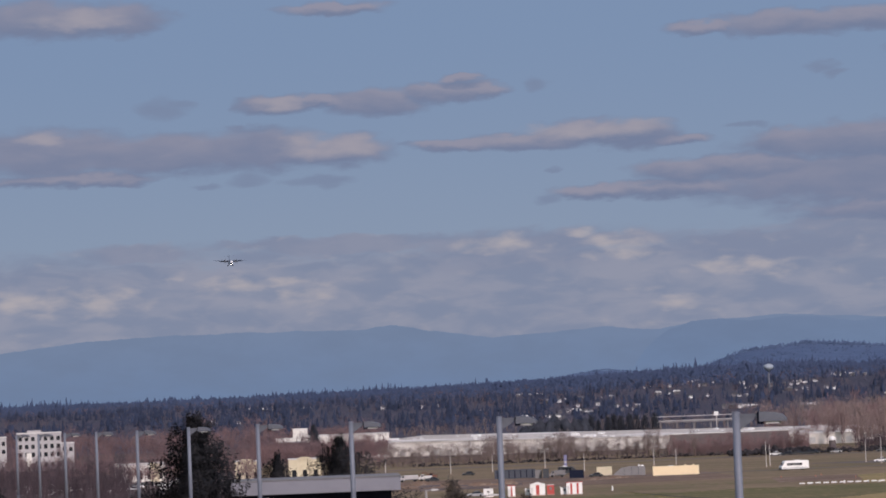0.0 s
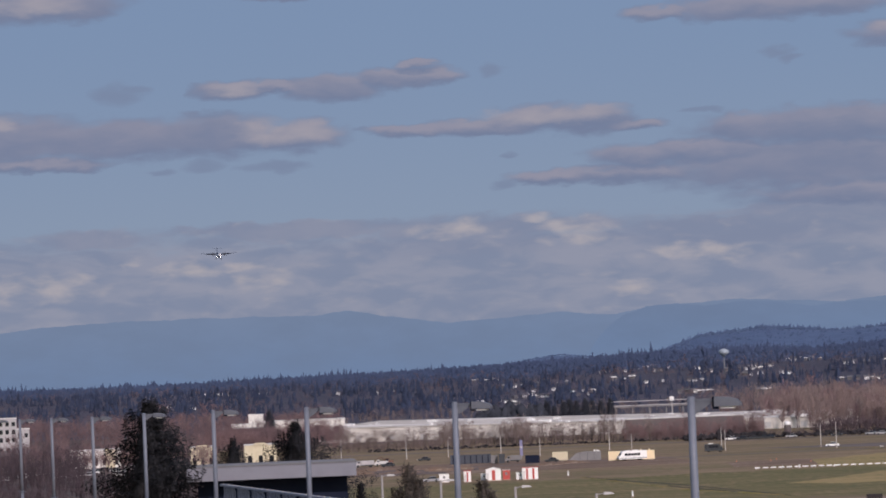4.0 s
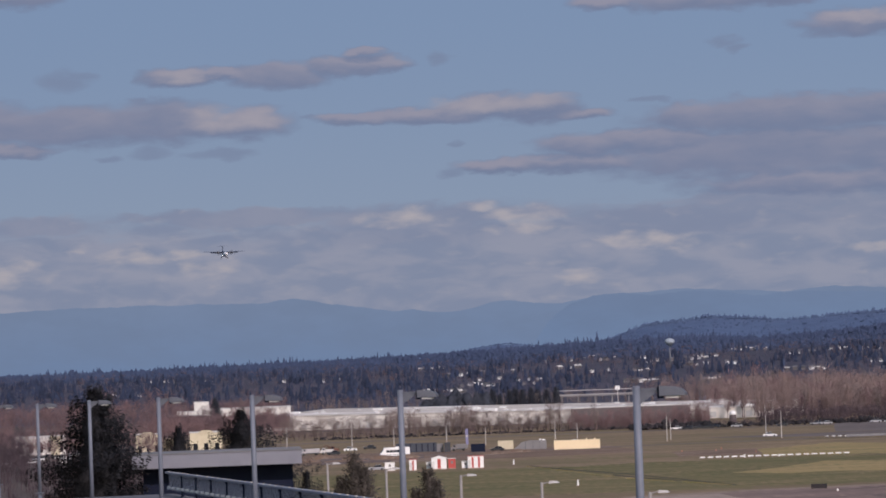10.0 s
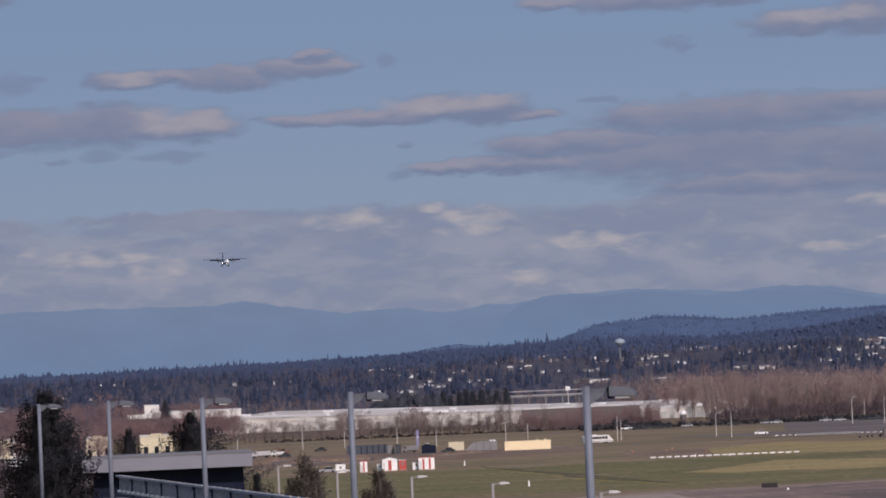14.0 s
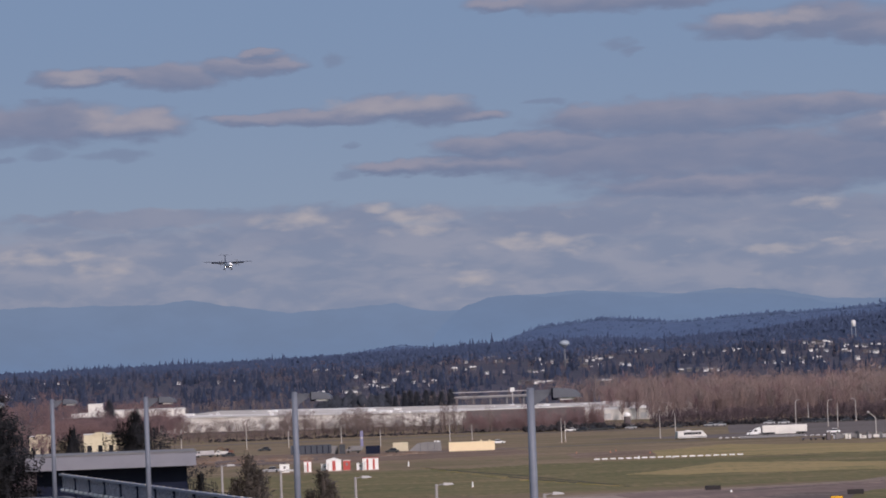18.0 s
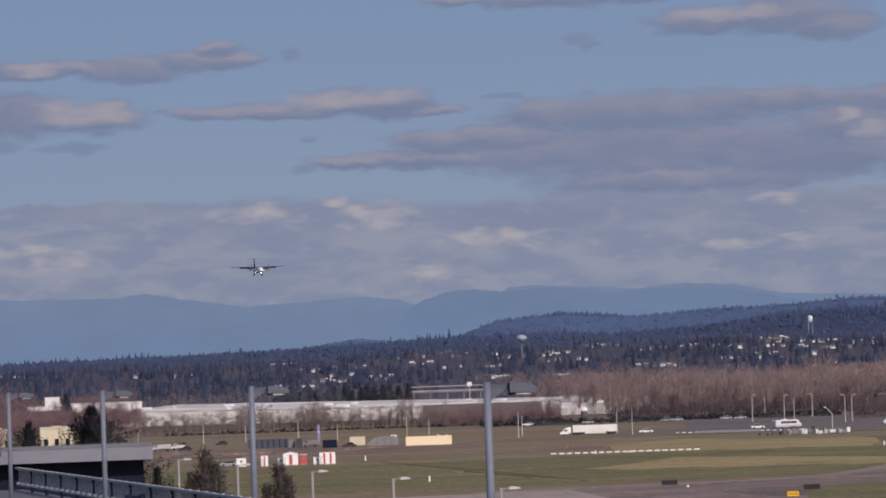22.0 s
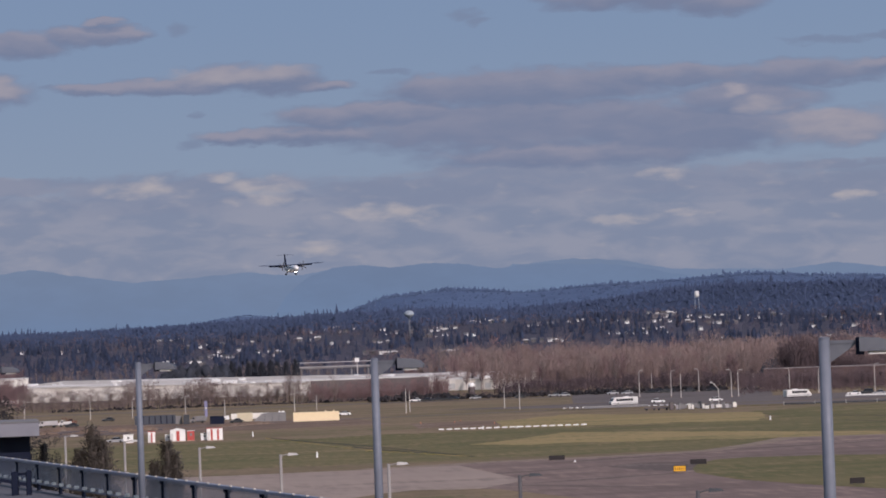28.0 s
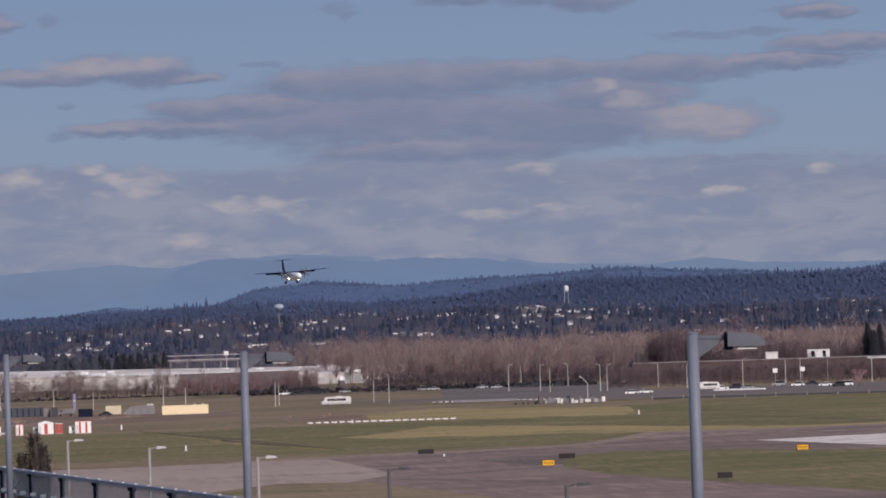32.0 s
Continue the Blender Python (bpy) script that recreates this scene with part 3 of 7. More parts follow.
def build_land():
    wide = [b for b in range(-1500, 2001, 25)]
    rest = [b for b in range(2400, int(2 * math.pi / UNIT) - 1500 - 200, 600)]
    bearings = wide + rest
    rings = [0.001, 40, 120, 250, 450, 700, 1000, 1300, 1600, 1750, 1900, 2100, 2300, 2500, 2700, 2900, 3100, 3300, 3500, 3700, 3900, 3980, 4060, 4140,
             4220, 4300, 4380, 4460, 4520, 4600, 4700, 4850, 5400, 7000]
    s, n = Shape(), len(bearings)
    for d in rings:
        for b in bearings:
            inside = -1500 <= b <= 2000
            s.v.append(spot(b, d, land(b, d) if inside else 0.0))
    for i in range(len(rings) - 1):
        for j in range(n):
            k = (j + 1) % n
            s.f.append((i * n + j, i * n + k, (i + 1) * n + k, (i + 1) * n + j))
    me = s.mesh("ground", GRASS, True)
    me.materials.append(WOODLAND)
    me.materials.append(SUBURB_HAZE)
    me.materials.append(FAR_LAND_HAZE)
    me.materials.append(FOREST_FLOOR_HAZE)
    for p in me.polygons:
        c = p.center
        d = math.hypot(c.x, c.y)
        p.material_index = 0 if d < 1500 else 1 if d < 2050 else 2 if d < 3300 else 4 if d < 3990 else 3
    tagged(new("ground", me), "winter grass airfield running out to wooded land", "ground", kind="structure")


FRONT = [(300, 10), (340, -55), (360, -83), (380, -104), (404, -117), (447, -130), (489, -134), (545, -126), (602, -134), (665, -131), (728, -121),
         (840, -124), (945, -121), (1045, -100), (1150, -82), (1300, -60), (1500, -30)]


def mountain_strip(name, line, d, mat, label, seed, rough, lo, hi):
    s = Shape()
    rng = random.Random(seed)
    bs = list(range(lo, hi, 6))
    wob = 0.0
    for b in bs:
        wob = wob * 0.8 + rng.uniform(-1, 1)
        s.v.append(spot(b, d, -5))
        s.v.append(spot(b, d, high(along(line, b) - wob * rough, d)))
        s.v.append(spot(b, d + 60, -5))
    for i in range(len(bs) - 1):
        s.f += [(3 * i, 3 * i + 3, 3 * i + 4, 3 * i + 1), (3 * i + 1, 3 * i + 4, 3 * i + 5, 3 * i + 2)]
    tagged(new(name, s.mesh(name, mat)), label, "mountains", kind="structure")


def build_mountains():
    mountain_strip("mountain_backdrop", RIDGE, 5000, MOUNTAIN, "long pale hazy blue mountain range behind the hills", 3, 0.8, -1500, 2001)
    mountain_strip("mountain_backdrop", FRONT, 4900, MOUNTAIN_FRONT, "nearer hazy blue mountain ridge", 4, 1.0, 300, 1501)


def ground_patch(name, pts, mat, label, z=0.02, category="ground", ragged=0.0):
    """A flat piece of ground with an outline in x and y, its edges broken up where they are ragged."""
    out = []
    for i, p in enumerate(pts):
        q = pts[(i + 1) % len(pts)]
        n = max(1, int(math.hypot(q[0] - p[0], q[1] - p[1]) / 3)) if ragged else 1
        for j in range(n):
            x, y = p[0] + (q[0] - p[0]) * j / n, p[1] + (q[1] - p[1]) * j / n
            y += ragged * (0.8 * noise.noise((x * 0.07, y * 0.008, 1.5)) + 0.6 * noise.noise((x * 0.31, y * 0.008, 4.5)))
            out.append(Vector((x, y, z)))
    flat = [Vector((p.x, p.y)) for p in out]
    verts, _, faces, _, _, _ = geometry.delaunay_2d_cdt(flat, [], [list(range(len(flat)))], 1, 0.001)
    me = bpy.data.meshes.new(name)
    up = [f if (verts[f[1]] - verts[f[0]]).cross(verts[f[2]] - verts[f[0]]) > 0 else tuple(reversed(f)) for f in (tuple(g) for g in faces)]
    me.from_pydata([(v.x, v.y, z) for v in verts], [], up)
    me.materials.append(mat)
    return tagged(new(name, me), label, category, kind="structure")


def build_thicket_floor():
    pts = [spot(b, d) for b, d in ((-1500, 560), (-900, 560), (-352, 600), (-352, 1500), (-900, 1500), (-1500, 1500))]
    ground_patch("thicket_floor", [(p.x, p.y) for p in pts], WOODLAND, "dark leaf litter under the thicket", 0.03, ragged=3)


def build_ditches():
    """Dark narrow furrows in the grass, and dark strips along the road fence line."""
    for pts in (((48, 889), (56, 842), (65, 798), (73, 745), (80, 696), (80.6, 698), (73.6, 749), (65.5, 803), (56.5, 848), (48.5, 895)), ((62, 790), (67, 760), (74, 722), (74.5, 724), (67.6, 764), (62.6, 795)),
                ((195, 853), (215, 762), (215.6, 765), (195.6, 857)), ((133, 879), (150, 870), (150, 873), (133, 882)), ((203, 905), (222, 850), (223, 853), (204, 908)),
                # these two are no ditches: dark strips added for the fence line
                ((150, 1094), (216, 1041), (216, 1044), (150, 1098)), ((216, 1041), (290, 1020), (290, 1023), (216, 1044))):
        ground_patch("ditch", list(pts), DIRT_DARK, "dark narrow strip for furrows and the fence line", 0.045, "ditch")


def build_airfield():
    build_ditches()
    build_thicket_floor()
    ground_patch("grass_strip", [(-60, 690), (60, 680), (150, 690), (330, 730), (330, 1030), (250, 1020), (196, 985), (190, 905), (130, 900), (60, 875), (-60, 880)], GRASS_GREEN, "green mown airfield grass", 0.01, ragged=13)
    ground_patch("dry_grass_strip", [(100, 758), (112, 762), (157, 738), (181, 733), (260, 738), (260, 746), (190, 752), (166, 779), (140, 822), (120, 845), (104, 805), (88, 775)], GRASS_DRY, "dry yellow band of airfield grass", 0.025, ragged=6)
    ground_patch("dry_grass_strip", [(112, 905), (178, 885), (190, 925), (196, 968), (150, 1022), (120, 985)], GRASS_DRY, "dry yellow band of airfield grass", 0.025, ragged=13)
    # sandy shoulders, dark patches and streaks
    ground_patch("paved_shoulder", [(52, 655), (80, 667), (102, 671), (125, 681), (137, 703), (154, 740), (182, 737), (240, 746), (380, 768), (380, 690), (260, 640), (60, 640)], SHOULDER, "sandy shoulder of the taxiway", 0.032, "shoulder", ragged=1.6)
    ground_patch("asphalt_patch", [(96, 618), (104, 628), (116, 626), (119, 612), (111, 588), (102, 586), (98, 602)], ASPHALT_DARK, "dark patch on the taxiway beside the sign", 0.047, "asphalt", ragged=3)
    for x0, y0, x1, y1, w in ((62, 600, 100, 622, 2.5), (70, 560, 108, 580, 3), (80, 640, 130, 672, 2.5), (118, 672, 176, 700, 3), (150, 700, 250, 735, 3), (58, 575, 98, 520, 3), (190, 712, 320, 742, 3)):
        ground_patch("asphalt_streak", [(x0, y0), ((x0 + x1) / 2, (y0 + y1) / 2 - w), (x1, y1), ((x0 + x1) / 2, (y0 + y1) / 2 + w)], ASPHALT_DARK, "long dark rubber streak on the taxiway", 0.046, "tyre mark", ragged=1.2)
    ground_patch("taxiway", [(-60, 440), (150, 380), (260, 395), (260, 640), (201, 713), (181, 731), (157, 733), (140, 697), (128, 674), (103, 664), (80, 661), (66, 651), (60, 560), (20, 500)], ASPHALT, "worn grey-brown asphalt taxiway", 0.04, "taxiway", ragged=2.4)
    ground_patch("taxiway", [(181, 731), (201, 713), (215, 690), (380, 700), (380, 760), (240, 738)], ASPHALT, "worn grey-brown asphalt taxiway", 0.035, "taxiway", ragged=1.0)
    ground_patch("apron", [(-60, 440), (40, 490), (75, 575), (72, 652), (52, 649), (22, 646), (-60, 642)], CONCRETE_PAVE, "pale concrete apron slabs", 0.05, "apron", ragged=2.0)
    ground_patch("grass_island", [(108, 596), (112, 612), (118, 628), (126, 634), (140, 632), (156, 614), (173, 603), (230, 590), (230, 440), (129, 458), (120, 488), (111, 520), (106, 545), (105, 575)], GRASS_GREEN, "green grass island between the taxiways", 0.06, ragged=3.5)
    ground_patch("grass_island", [(20, 500), (41, 534), (53, 553), (66, 546), (72, 515), (80, 470), (60, 440), (-20, 440)], GRASS, "dull grass island beside the apron", 0.06, ragged=3.5)
    ground_patch("painted_marking", [(161, 667), (192, 679), (240, 700), (230, 640), (175, 616)], PAINT_WHITE, "broad white painted runway end marking", 0.07, "marking")
    ground_patch("service_road", [(-250, 1040), (-12, 1050), (110, 1082), (330, 1120), (330, 1128), (110, 1090), (-12, 1058), (-250, 1048)], ROAD, "narrow service road across the grass", 0.03, "road")
    ground_patch("bare_earth", [(-120, 1000), (40, 985), (90, 1000), (85, 1100), (20, 1120), (-120, 1110)], DIRT, "bare brown earth of the depot yard", 0.02, ragged=5)
    ground_patch("bare_earth", [(92, 935), (140, 930), (200, 960), (150, 990), (95, 990)], DIRT, "bare brown strip of disturbed earth", 0.02, ragged=5)
    ground_patch("public_road", [(150, 1128), (216, 1062), (288, 1044), (420, 1020), (420, 1190), (262, 1195), (120, 1160)], ROAD, "wide public road beyond the fence", 0.05, "road")
    ground_patch("road_verge", [(196, 1104), (240, 1088), (300, 1078), (420, 1062), (420, 1067), (300, 1085), (240, 1096), (196, 1110)], GRASS, "narrow grass verge between the lanes", 0.06, ragged=2)
    ground_patch("far_road", [(-300, 1310), (110, 1322), (330, 1290), (330, 1302), (110, 1336), (-300, 1324)], ROAD, "far boundary road along the trees", 0.05, "road")
    strip = [spot(b, d) for b, d in ((860, 1195), (1000, 1195), (1210, 1205), (1210, 1345), (1000, 1380), (860, 1385))]
    ground_patch("parking_strip", [(p.x, p.y) for p in strip], ROAD, "dark asphalt strip before the wood", 0.055, "asphalt", ragged=4)


# ---- tree shapes ----
def far_conifer(seed):
    """A small dark fir of ragged tiers, one metre high and about as wide as its scale."""
    rng = random.Random(seed)
    vs, fs = [], []
    tiers = 6
    for i in range(tiers):
        t0 = 0.05 + 0.8 * i / tiers
        r = (1 - t0) ** 0.85 * rng.uniform(0.38, 0.55)
        n, base = 7, len(vs)
        ox, oy = rng.uniform(-0.05, 0.05), rng.uniform(-0.05, 0.05)
        for j in range(n):
            a = 2 * math.pi * (j + rng.random() * 0.6) / n
            q = r * rng.uniform(0.55, 1.1)
            vs.append((ox + q * math.cos(a), oy + q * math.sin(a), t0 + rng.uniform(-0.05, 0.03)))
        vs.append((ox, oy, min(1.0, t0 + 0.34)))
        fs += [(base + j, base + (j + 1) % n, base + n) for j in range(n)]
    return np.array(vs, float), np.array(fs, int)


def bare_tree(seed, spread=0.5, twigs=150, upright=0.5):
    """A leafless tree one metre high: a trunk, limbs and many fine twigs."""
    rng = random.Random(seed)
    vs, fs = [], []

    def limb(p, q, r0, r1):
        d = (q - p).normalized()
        a = d.orthogonal().normalized()
        b = d.cross(a)
        base = len(vs)
        for o, r in ((p, r0), (q, r1)):
            for j in range(3):
                w = 2 * math.pi * j / 3
                vs.append(tuple(o + (a * math.cos(w) + b * math.sin(w)) * r))
        for j in range(3):
            k = (j + 1) % 3
            fs.extend([(base + j, base + k, base + 3 + k), (base + j, base + 3 + k, base + 3 + j)])

    fork = Vector((0, 0, rng.uniform(0.16, 0.26)))
    limb(Vector((0, 0, -0.02)), fork, 0.012, 0.009)
    tips = []
    for i in range(7):
        a = 2 * math.pi * (i + rng.random()) / 7
        out = spread * rng.uniform(0.25, 0.7)
        q = Vector((math.cos(a) * out, math.sin(a) * out, rng.uniform(0.5, 0.85)))
        limb(fork, q, 0.0055, 0.003)
        tips.append((fork, q))
        for _ in range(3):
            p = fork.lerp(q, rng.uniform(0.3, 0.9))
            e = p + Vector((rng.uniform(-1, 1) * spread * 0.4, rng.uniform(-1, 1) * spread * 0.4, rng.uniform(0.05, 0.3)))
            e.z = min(e.z, 0.98)
            limb(p, e, 0.0032, 0.002)
            tips.append((p, e))
    for _ in range(twigs):
        p, q = rng.choice(tips)
        o = p.lerp(q, rng.uniform(0.25, 1.0))
        e = o + Vector((rng.gauss(0, 1) * spread * 0.2, rng.gauss(0, 1) * spread * 0.2, rng.uniform(-0.02, 0.2) * (0.6 + upright)))
        w = Vector((rng.gauss(0, 1), rng.gauss(0, 1), rng.gauss(0, 0.4))).normalized() * rng.uniform(0.003, 0.0075)
        base = len(vs)
        vs.extend([tuple(o - w), tuple(o + w), tuple(e)])
        fs.append((base, base + 1, base + 2))
    return np.array(vs, float), np.array(fs, int)


def needle_boughs(seed, layers, count, narrow, power, droop, lift, spray, tip=7.0, twigs=5):
    """The crown of a near conifer one metre high: layers of uneven boughs, each a flat spray of thin needled twigs, round a dark inner mass."""
    rng = random.Random(seed)
    vs, fs = [], []
    lean = [rng.uniform(0.62, 1.22) for _ in range(9)]
    rings = []
    for i in range(layers):
        t = 0.04 + 0.95 * (i + rng.uniform(0, 0.6)) / layers
        r = 0.27 * narrow * (1 - t) ** power * rng.uniform(0.85, 1.12) * min(1.0, 0.06 + tip * (1 - t))
        rings.append((t, r))
        for j in range(count):
            a = 2 * math.pi * (j + rng.random()) / count
            reach = r * rng.choice((0.6, 0.8, 0.9, 1.0, 1.12)) * lean[int(a / 6.2832 * 9) % 9] + spray * 0.4
            up = lift + rng.uniform(-0.15, 0.15)
            c, s = math.cos(a), math.sin(a)
            steps = max(3, int(reach / spray * 1.1))
            for k in range(steps):
                u = (k + rng.random()) / steps
                z = t + (up * u - droop * u * u) * reach
                wide = (0.24 if twigs < 6 else 0.17) * reach * (1 - u) + spray * 1.1
                for _ in range(twigs):
                    o = rng.uniform(-1, 1)
                    zz = z + rng.gauss(0, 1.1) * spray
                    x, y = c * reach * u - s * wide * o, s * reach * u + c * wide * o
                    q = rng.uniform(0.3, 1.1) * (1 if o > 0 else -1)
                    dx, dy, dz = c - s * q, s + c * q, rng.uniform(-0.75, 0.45) + (0.9 if droop < 0 else 0.0)
                    ln, w = spray * rng.uniform(0.6, 1.5), spray * rng.uniform(0.17, 0.34)
                    base = len(vs)
                    vs.extend([(x + s * w, y - c * w, zz - w * 0.5), (x - s * w, y + c * w, zz + w), (x + dx * ln * 0.7, y + dy * ln * 0.7, min(1.0, zz + dz * ln * 0.7))])
                    fs.append((base, base + 1, base + 2))
    # the leader
    for _ in range(90):
        t = rng.uniform(0.9, 0.985)
        a, q = rng.uniform(0, 6.28), rng.uniform(0.2, 1.0) * (1 - t) * 0.3 * narrow
        x, y, ln, w = math.cos(a) * q, math.sin(a) * q, spray * rng.uniform(0.5, 1.1), spray * 0.2
        base = len(vs)
        vs.extend([(x - w * math.sin(a), y + w * math.cos(a), t), (x + w * math.sin(a), y - w * math.cos(a), t - w), (x + math.cos(a) * ln * 0.4, y + math.sin(a) * ln * 0.4, min(1.0, t + ln * 0.6))])
        fs.append((base, base + 1, base + 2))
    base, n = len(vs), 9
    for t, r in rings:
        vs.extend((0.38 * r * rng.uniform(0.7, 1.1) * math.cos(2 * math.pi * j / n), 0.38 * r * rng.uniform(0.7, 1.1) * math.sin(2 * math.pi * j / n), t + (0.3 * lift - 0.2 * droop) * r) for j in range(n))
    for i in range(len(rings) - 1):
        for j in range(n):
            p, q = base + i * n, base + (i + 1) * n
            fs += [(p + j, p + (j + 1) % n, q + (j + 1) % n), (p + j, q + (j + 1) % n, q + j)]
    return np.array(vs, float), np.array(fs, int)


def round_clump(seed):
    """A rounded uneven crown of three lobes, one metre high."""
    rng = random.Random(seed)
    vs, fs = [], []
    for i in range(3):
        a = 2 * math.pi * (i + rng.random()) / 3
        cx, cy, cz, r = 0.2 * math.cos(a), 0.2 * math.sin(a), rng.uniform(0.28, 0.68), rng.uniform(0.22, 0.32)
        base, n = len(vs), 6
        for j, (q, h) in enumerate(((0.75, -0.7), (1.0, 0.0), (0.68, 0.6))):
            for k in range(n):
                w = 2 * math.pi * (k + rng.uniform(-0.3, 0.3) + 0.5 * j) / n
                p = r * q * rng.uniform(0.7, 1.15)
                vs.append((cx + p * math.cos(w), cy + p * math.sin(w), max(0.0, cz + r * h * rng.uniform(0.8, 1.2))))
        vs.append((cx + rng.uniform(-0.06, 0.06), cy, min(1.0, cz + r * rng.uniform(0.9, 1.3))))
        for j in (0, 1):
            for k in range(n):
                k1 = (k + 1) % n
                fs += [(base + j * n + k, base + j * n + k1, base + (j + 1) * n + k1), (base + j * n + k, base + (j + 1) * n + k1, base + (j + 1) * n + k)]
        fs += [(base + 2 * n + k, base + 2 * n + (k + 1) % n, base + 3 * n) for k in range(n)]
    return np.array(vs, float), np.array(fs, int)


def haze_crown(seed, twigs, slim=0.26, low=0.26, lobe_count=7, wide=1.0):
    """A leafless tree one metre high whose fine twigs fill an uneven egg-shaped crown."""
    rng = random.Random(seed)
    vs, fs = [], []

    def blade(o, e, w):
        side = (e - o).cross(Vector((rng.gauss(0, 1), rng.gauss(0, 1), rng.gauss(0, 1)))).normalized() * w
        base = len(vs)
        vs.extend([tuple(o - side), tuple(o + side), tuple(e)])
        fs.append((base, base + 1, base + 2))

    heart = Vector((0, 0, low))
    blade(Vector((-0.008, 0, -0.02)), Vector((0, 0, 0.9)), 0.011)
    blade(Vector((0.008, 0, -0.02)), Vector((0, 0, 0.8)), 0.011)
    lobes = [(Vector((rng.uniform(-1, 1) * slim * 0.55, rng.uniform(-1, 1) * slim * 0.55, rng.uniform(low + 0.14, 0.86))), rng.uniform(0.5, 1.0)) for _ in range(lobe_count)]
    for c, r in lobes:
        for _ in range(3 if wide < 2 else 1):
            blade(heart.lerp(c, rng.uniform(0, 0.4)), c + Vector((rng.gauss(0, 0.06), rng.gauss(0, 0.06), 0.06)), 0.005)
    for _ in range(twigs):
        c, r = rng.choice(lobes)
        way = Vector((rng.gauss(0, 1), rng.gauss(0, 1), rng.gauss(0, 1))).normalized()
        o = c + Vector((way.x * slim * 0.6, way.y * slim * 0.6, way.z * 0.15)) * r * rng.random() ** 0.5
        e = o + (way * 0.5 + Vector((0, 0, rng.uniform(0.3, 1.0)))) * rng.uniform(0.05, 0.11)
        e.z = min(e.z, 1.0)
        blade(o, e, rng.uniform(0.0018, 0.0042) * wide)
    return np.array(vs, float), np.array(fs, int)


BARES_FAR = [haze_crown(120 + i, 95, 0.42, 0.12, 9, 6.5) for i in range(7)]
CROWNS = [haze_crown(140 + i, 340, slim, 0.2, 11, 1.55) for i, slim in enumerate((0.24, 0.30, 0.27, 0.34, 0.22))]
CLUMPS = [round_clump(70 + i) for i in range(6)]
FIRS = [far_conifer(i) for i in range(6)]
BARES = [bare_tree(20 + i, 0.55, 230) for i in range(5)]


def build_woods():
    rng = random.Random(11)

    def row(b0, b1, step, d0, d1, h0, h1, w, chance=1.0):
        out, b = [], b0
        while b < b1:
            b += step * rng.uniform(0.4, 1.6)
            if rng.random() > chance:
                continue
            d = rng.uniform(d0, d1)
            h = rng.uniform(h0, h1) * (1.35 if rng.random() < 0.03 else 1.0)
            p = spot(b, d, land(b, d) - 0.5)
            out.append((p.x, p.y, p.z, h * w * rng.uniform(0.7, 1.2), h, rng.uniform(0, 6.28)))
        return out

    def clumped(items, keep):
        """Thins a row so that clumps and gaps are left."""
        return [p for p in items if noise.noise((p[0] * 0.012, p[1] * 0.012, 3.7)) + rng.uniform(-0.25, 0.25) > keep]

    near_ridge = []
    for d0, d1, step, h0, h1 in ((3800, 3980, 1.8, 5, 9), (3650, 3800, 1.8, 4, 8), (3450, 3650, 2, 4, 8), (3250, 3450, 2.2, 4, 7.5)):
        near_ridge += row(-1100, 1900, step, d0, d1, h0, h1, 0.85)
    strew("forest", CLUMPS + FIRS[:2], near_ridge, CONIFER_FAR_HAZE, "dense dark fir forest along the ridge, blued for haze", "forest")
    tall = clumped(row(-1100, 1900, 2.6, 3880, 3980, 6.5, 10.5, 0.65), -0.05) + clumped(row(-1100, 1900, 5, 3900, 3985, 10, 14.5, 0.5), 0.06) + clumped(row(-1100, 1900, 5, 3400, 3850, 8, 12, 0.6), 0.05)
    strew("forest", FIRS, tall, CONIFER_FAR_HAZE, "taller firs above the ridge forest, blued for haze", "forest")
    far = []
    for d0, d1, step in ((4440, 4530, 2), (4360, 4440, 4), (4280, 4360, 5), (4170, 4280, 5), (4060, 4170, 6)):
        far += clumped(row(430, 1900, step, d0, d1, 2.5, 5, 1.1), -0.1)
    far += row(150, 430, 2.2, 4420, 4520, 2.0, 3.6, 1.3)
    strew("forest", CLUMPS, far, CONIFER_HILL_HAZE, "far hill forest with haze painted in blue", "forest")
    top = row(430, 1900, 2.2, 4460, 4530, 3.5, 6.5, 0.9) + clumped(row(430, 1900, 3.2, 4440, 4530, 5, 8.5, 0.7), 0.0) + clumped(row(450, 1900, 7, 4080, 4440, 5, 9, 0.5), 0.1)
    strew("forest", FIRS + CLUMPS[:2], top, CONIFER_HILL_HAZE, "firs along the far hill crest with painted haze", "forest")
    mid = []
    for d0, d1, step, h1 in ((3050, 3250, 4, 11), (2850, 3050, 5, 12), (2650, 2850, 6, 13), (2450, 2650, 7, 12), (2250, 2450, 10, 10)):
        mid += clumped(row(-1100, 1900, step, d0, d1, 5, h1, 0.62), -0.02)
    for d0, d1 in ((2300, 2600), (2600, 2900), (2900, 3250)):
        mid += clumped(row(-1100, 1900, 3.2, d0, d1, 7, 13.5, 0.5), 0.17)
    strew("scattered_firs", FIRS + CLUMPS[:2], mid, CONIFER_TOWN_HAZE, "dark firs scattered among the houses, haze-tinted", "trees")
    grey = []
    for d0, d1, step in ((3200, 3500, 5), (2900, 3200, 5), (2600, 2900, 5), (2350, 2600, 5), (2150, 2350, 5)):
        grey += row(-1100, 1900, step, d0, d1, 5, 9, 1.2)
    pale = [p for p in grey if noise.noise((p[0] * 0.02, p[1] * 0.008, 9.1)) > 0.08]
    strew("bare_suburb_trees", BARES_FAR, pale, TWIGS_MAUVE, "pale mauve-brown bare trees among the houses", "trees")
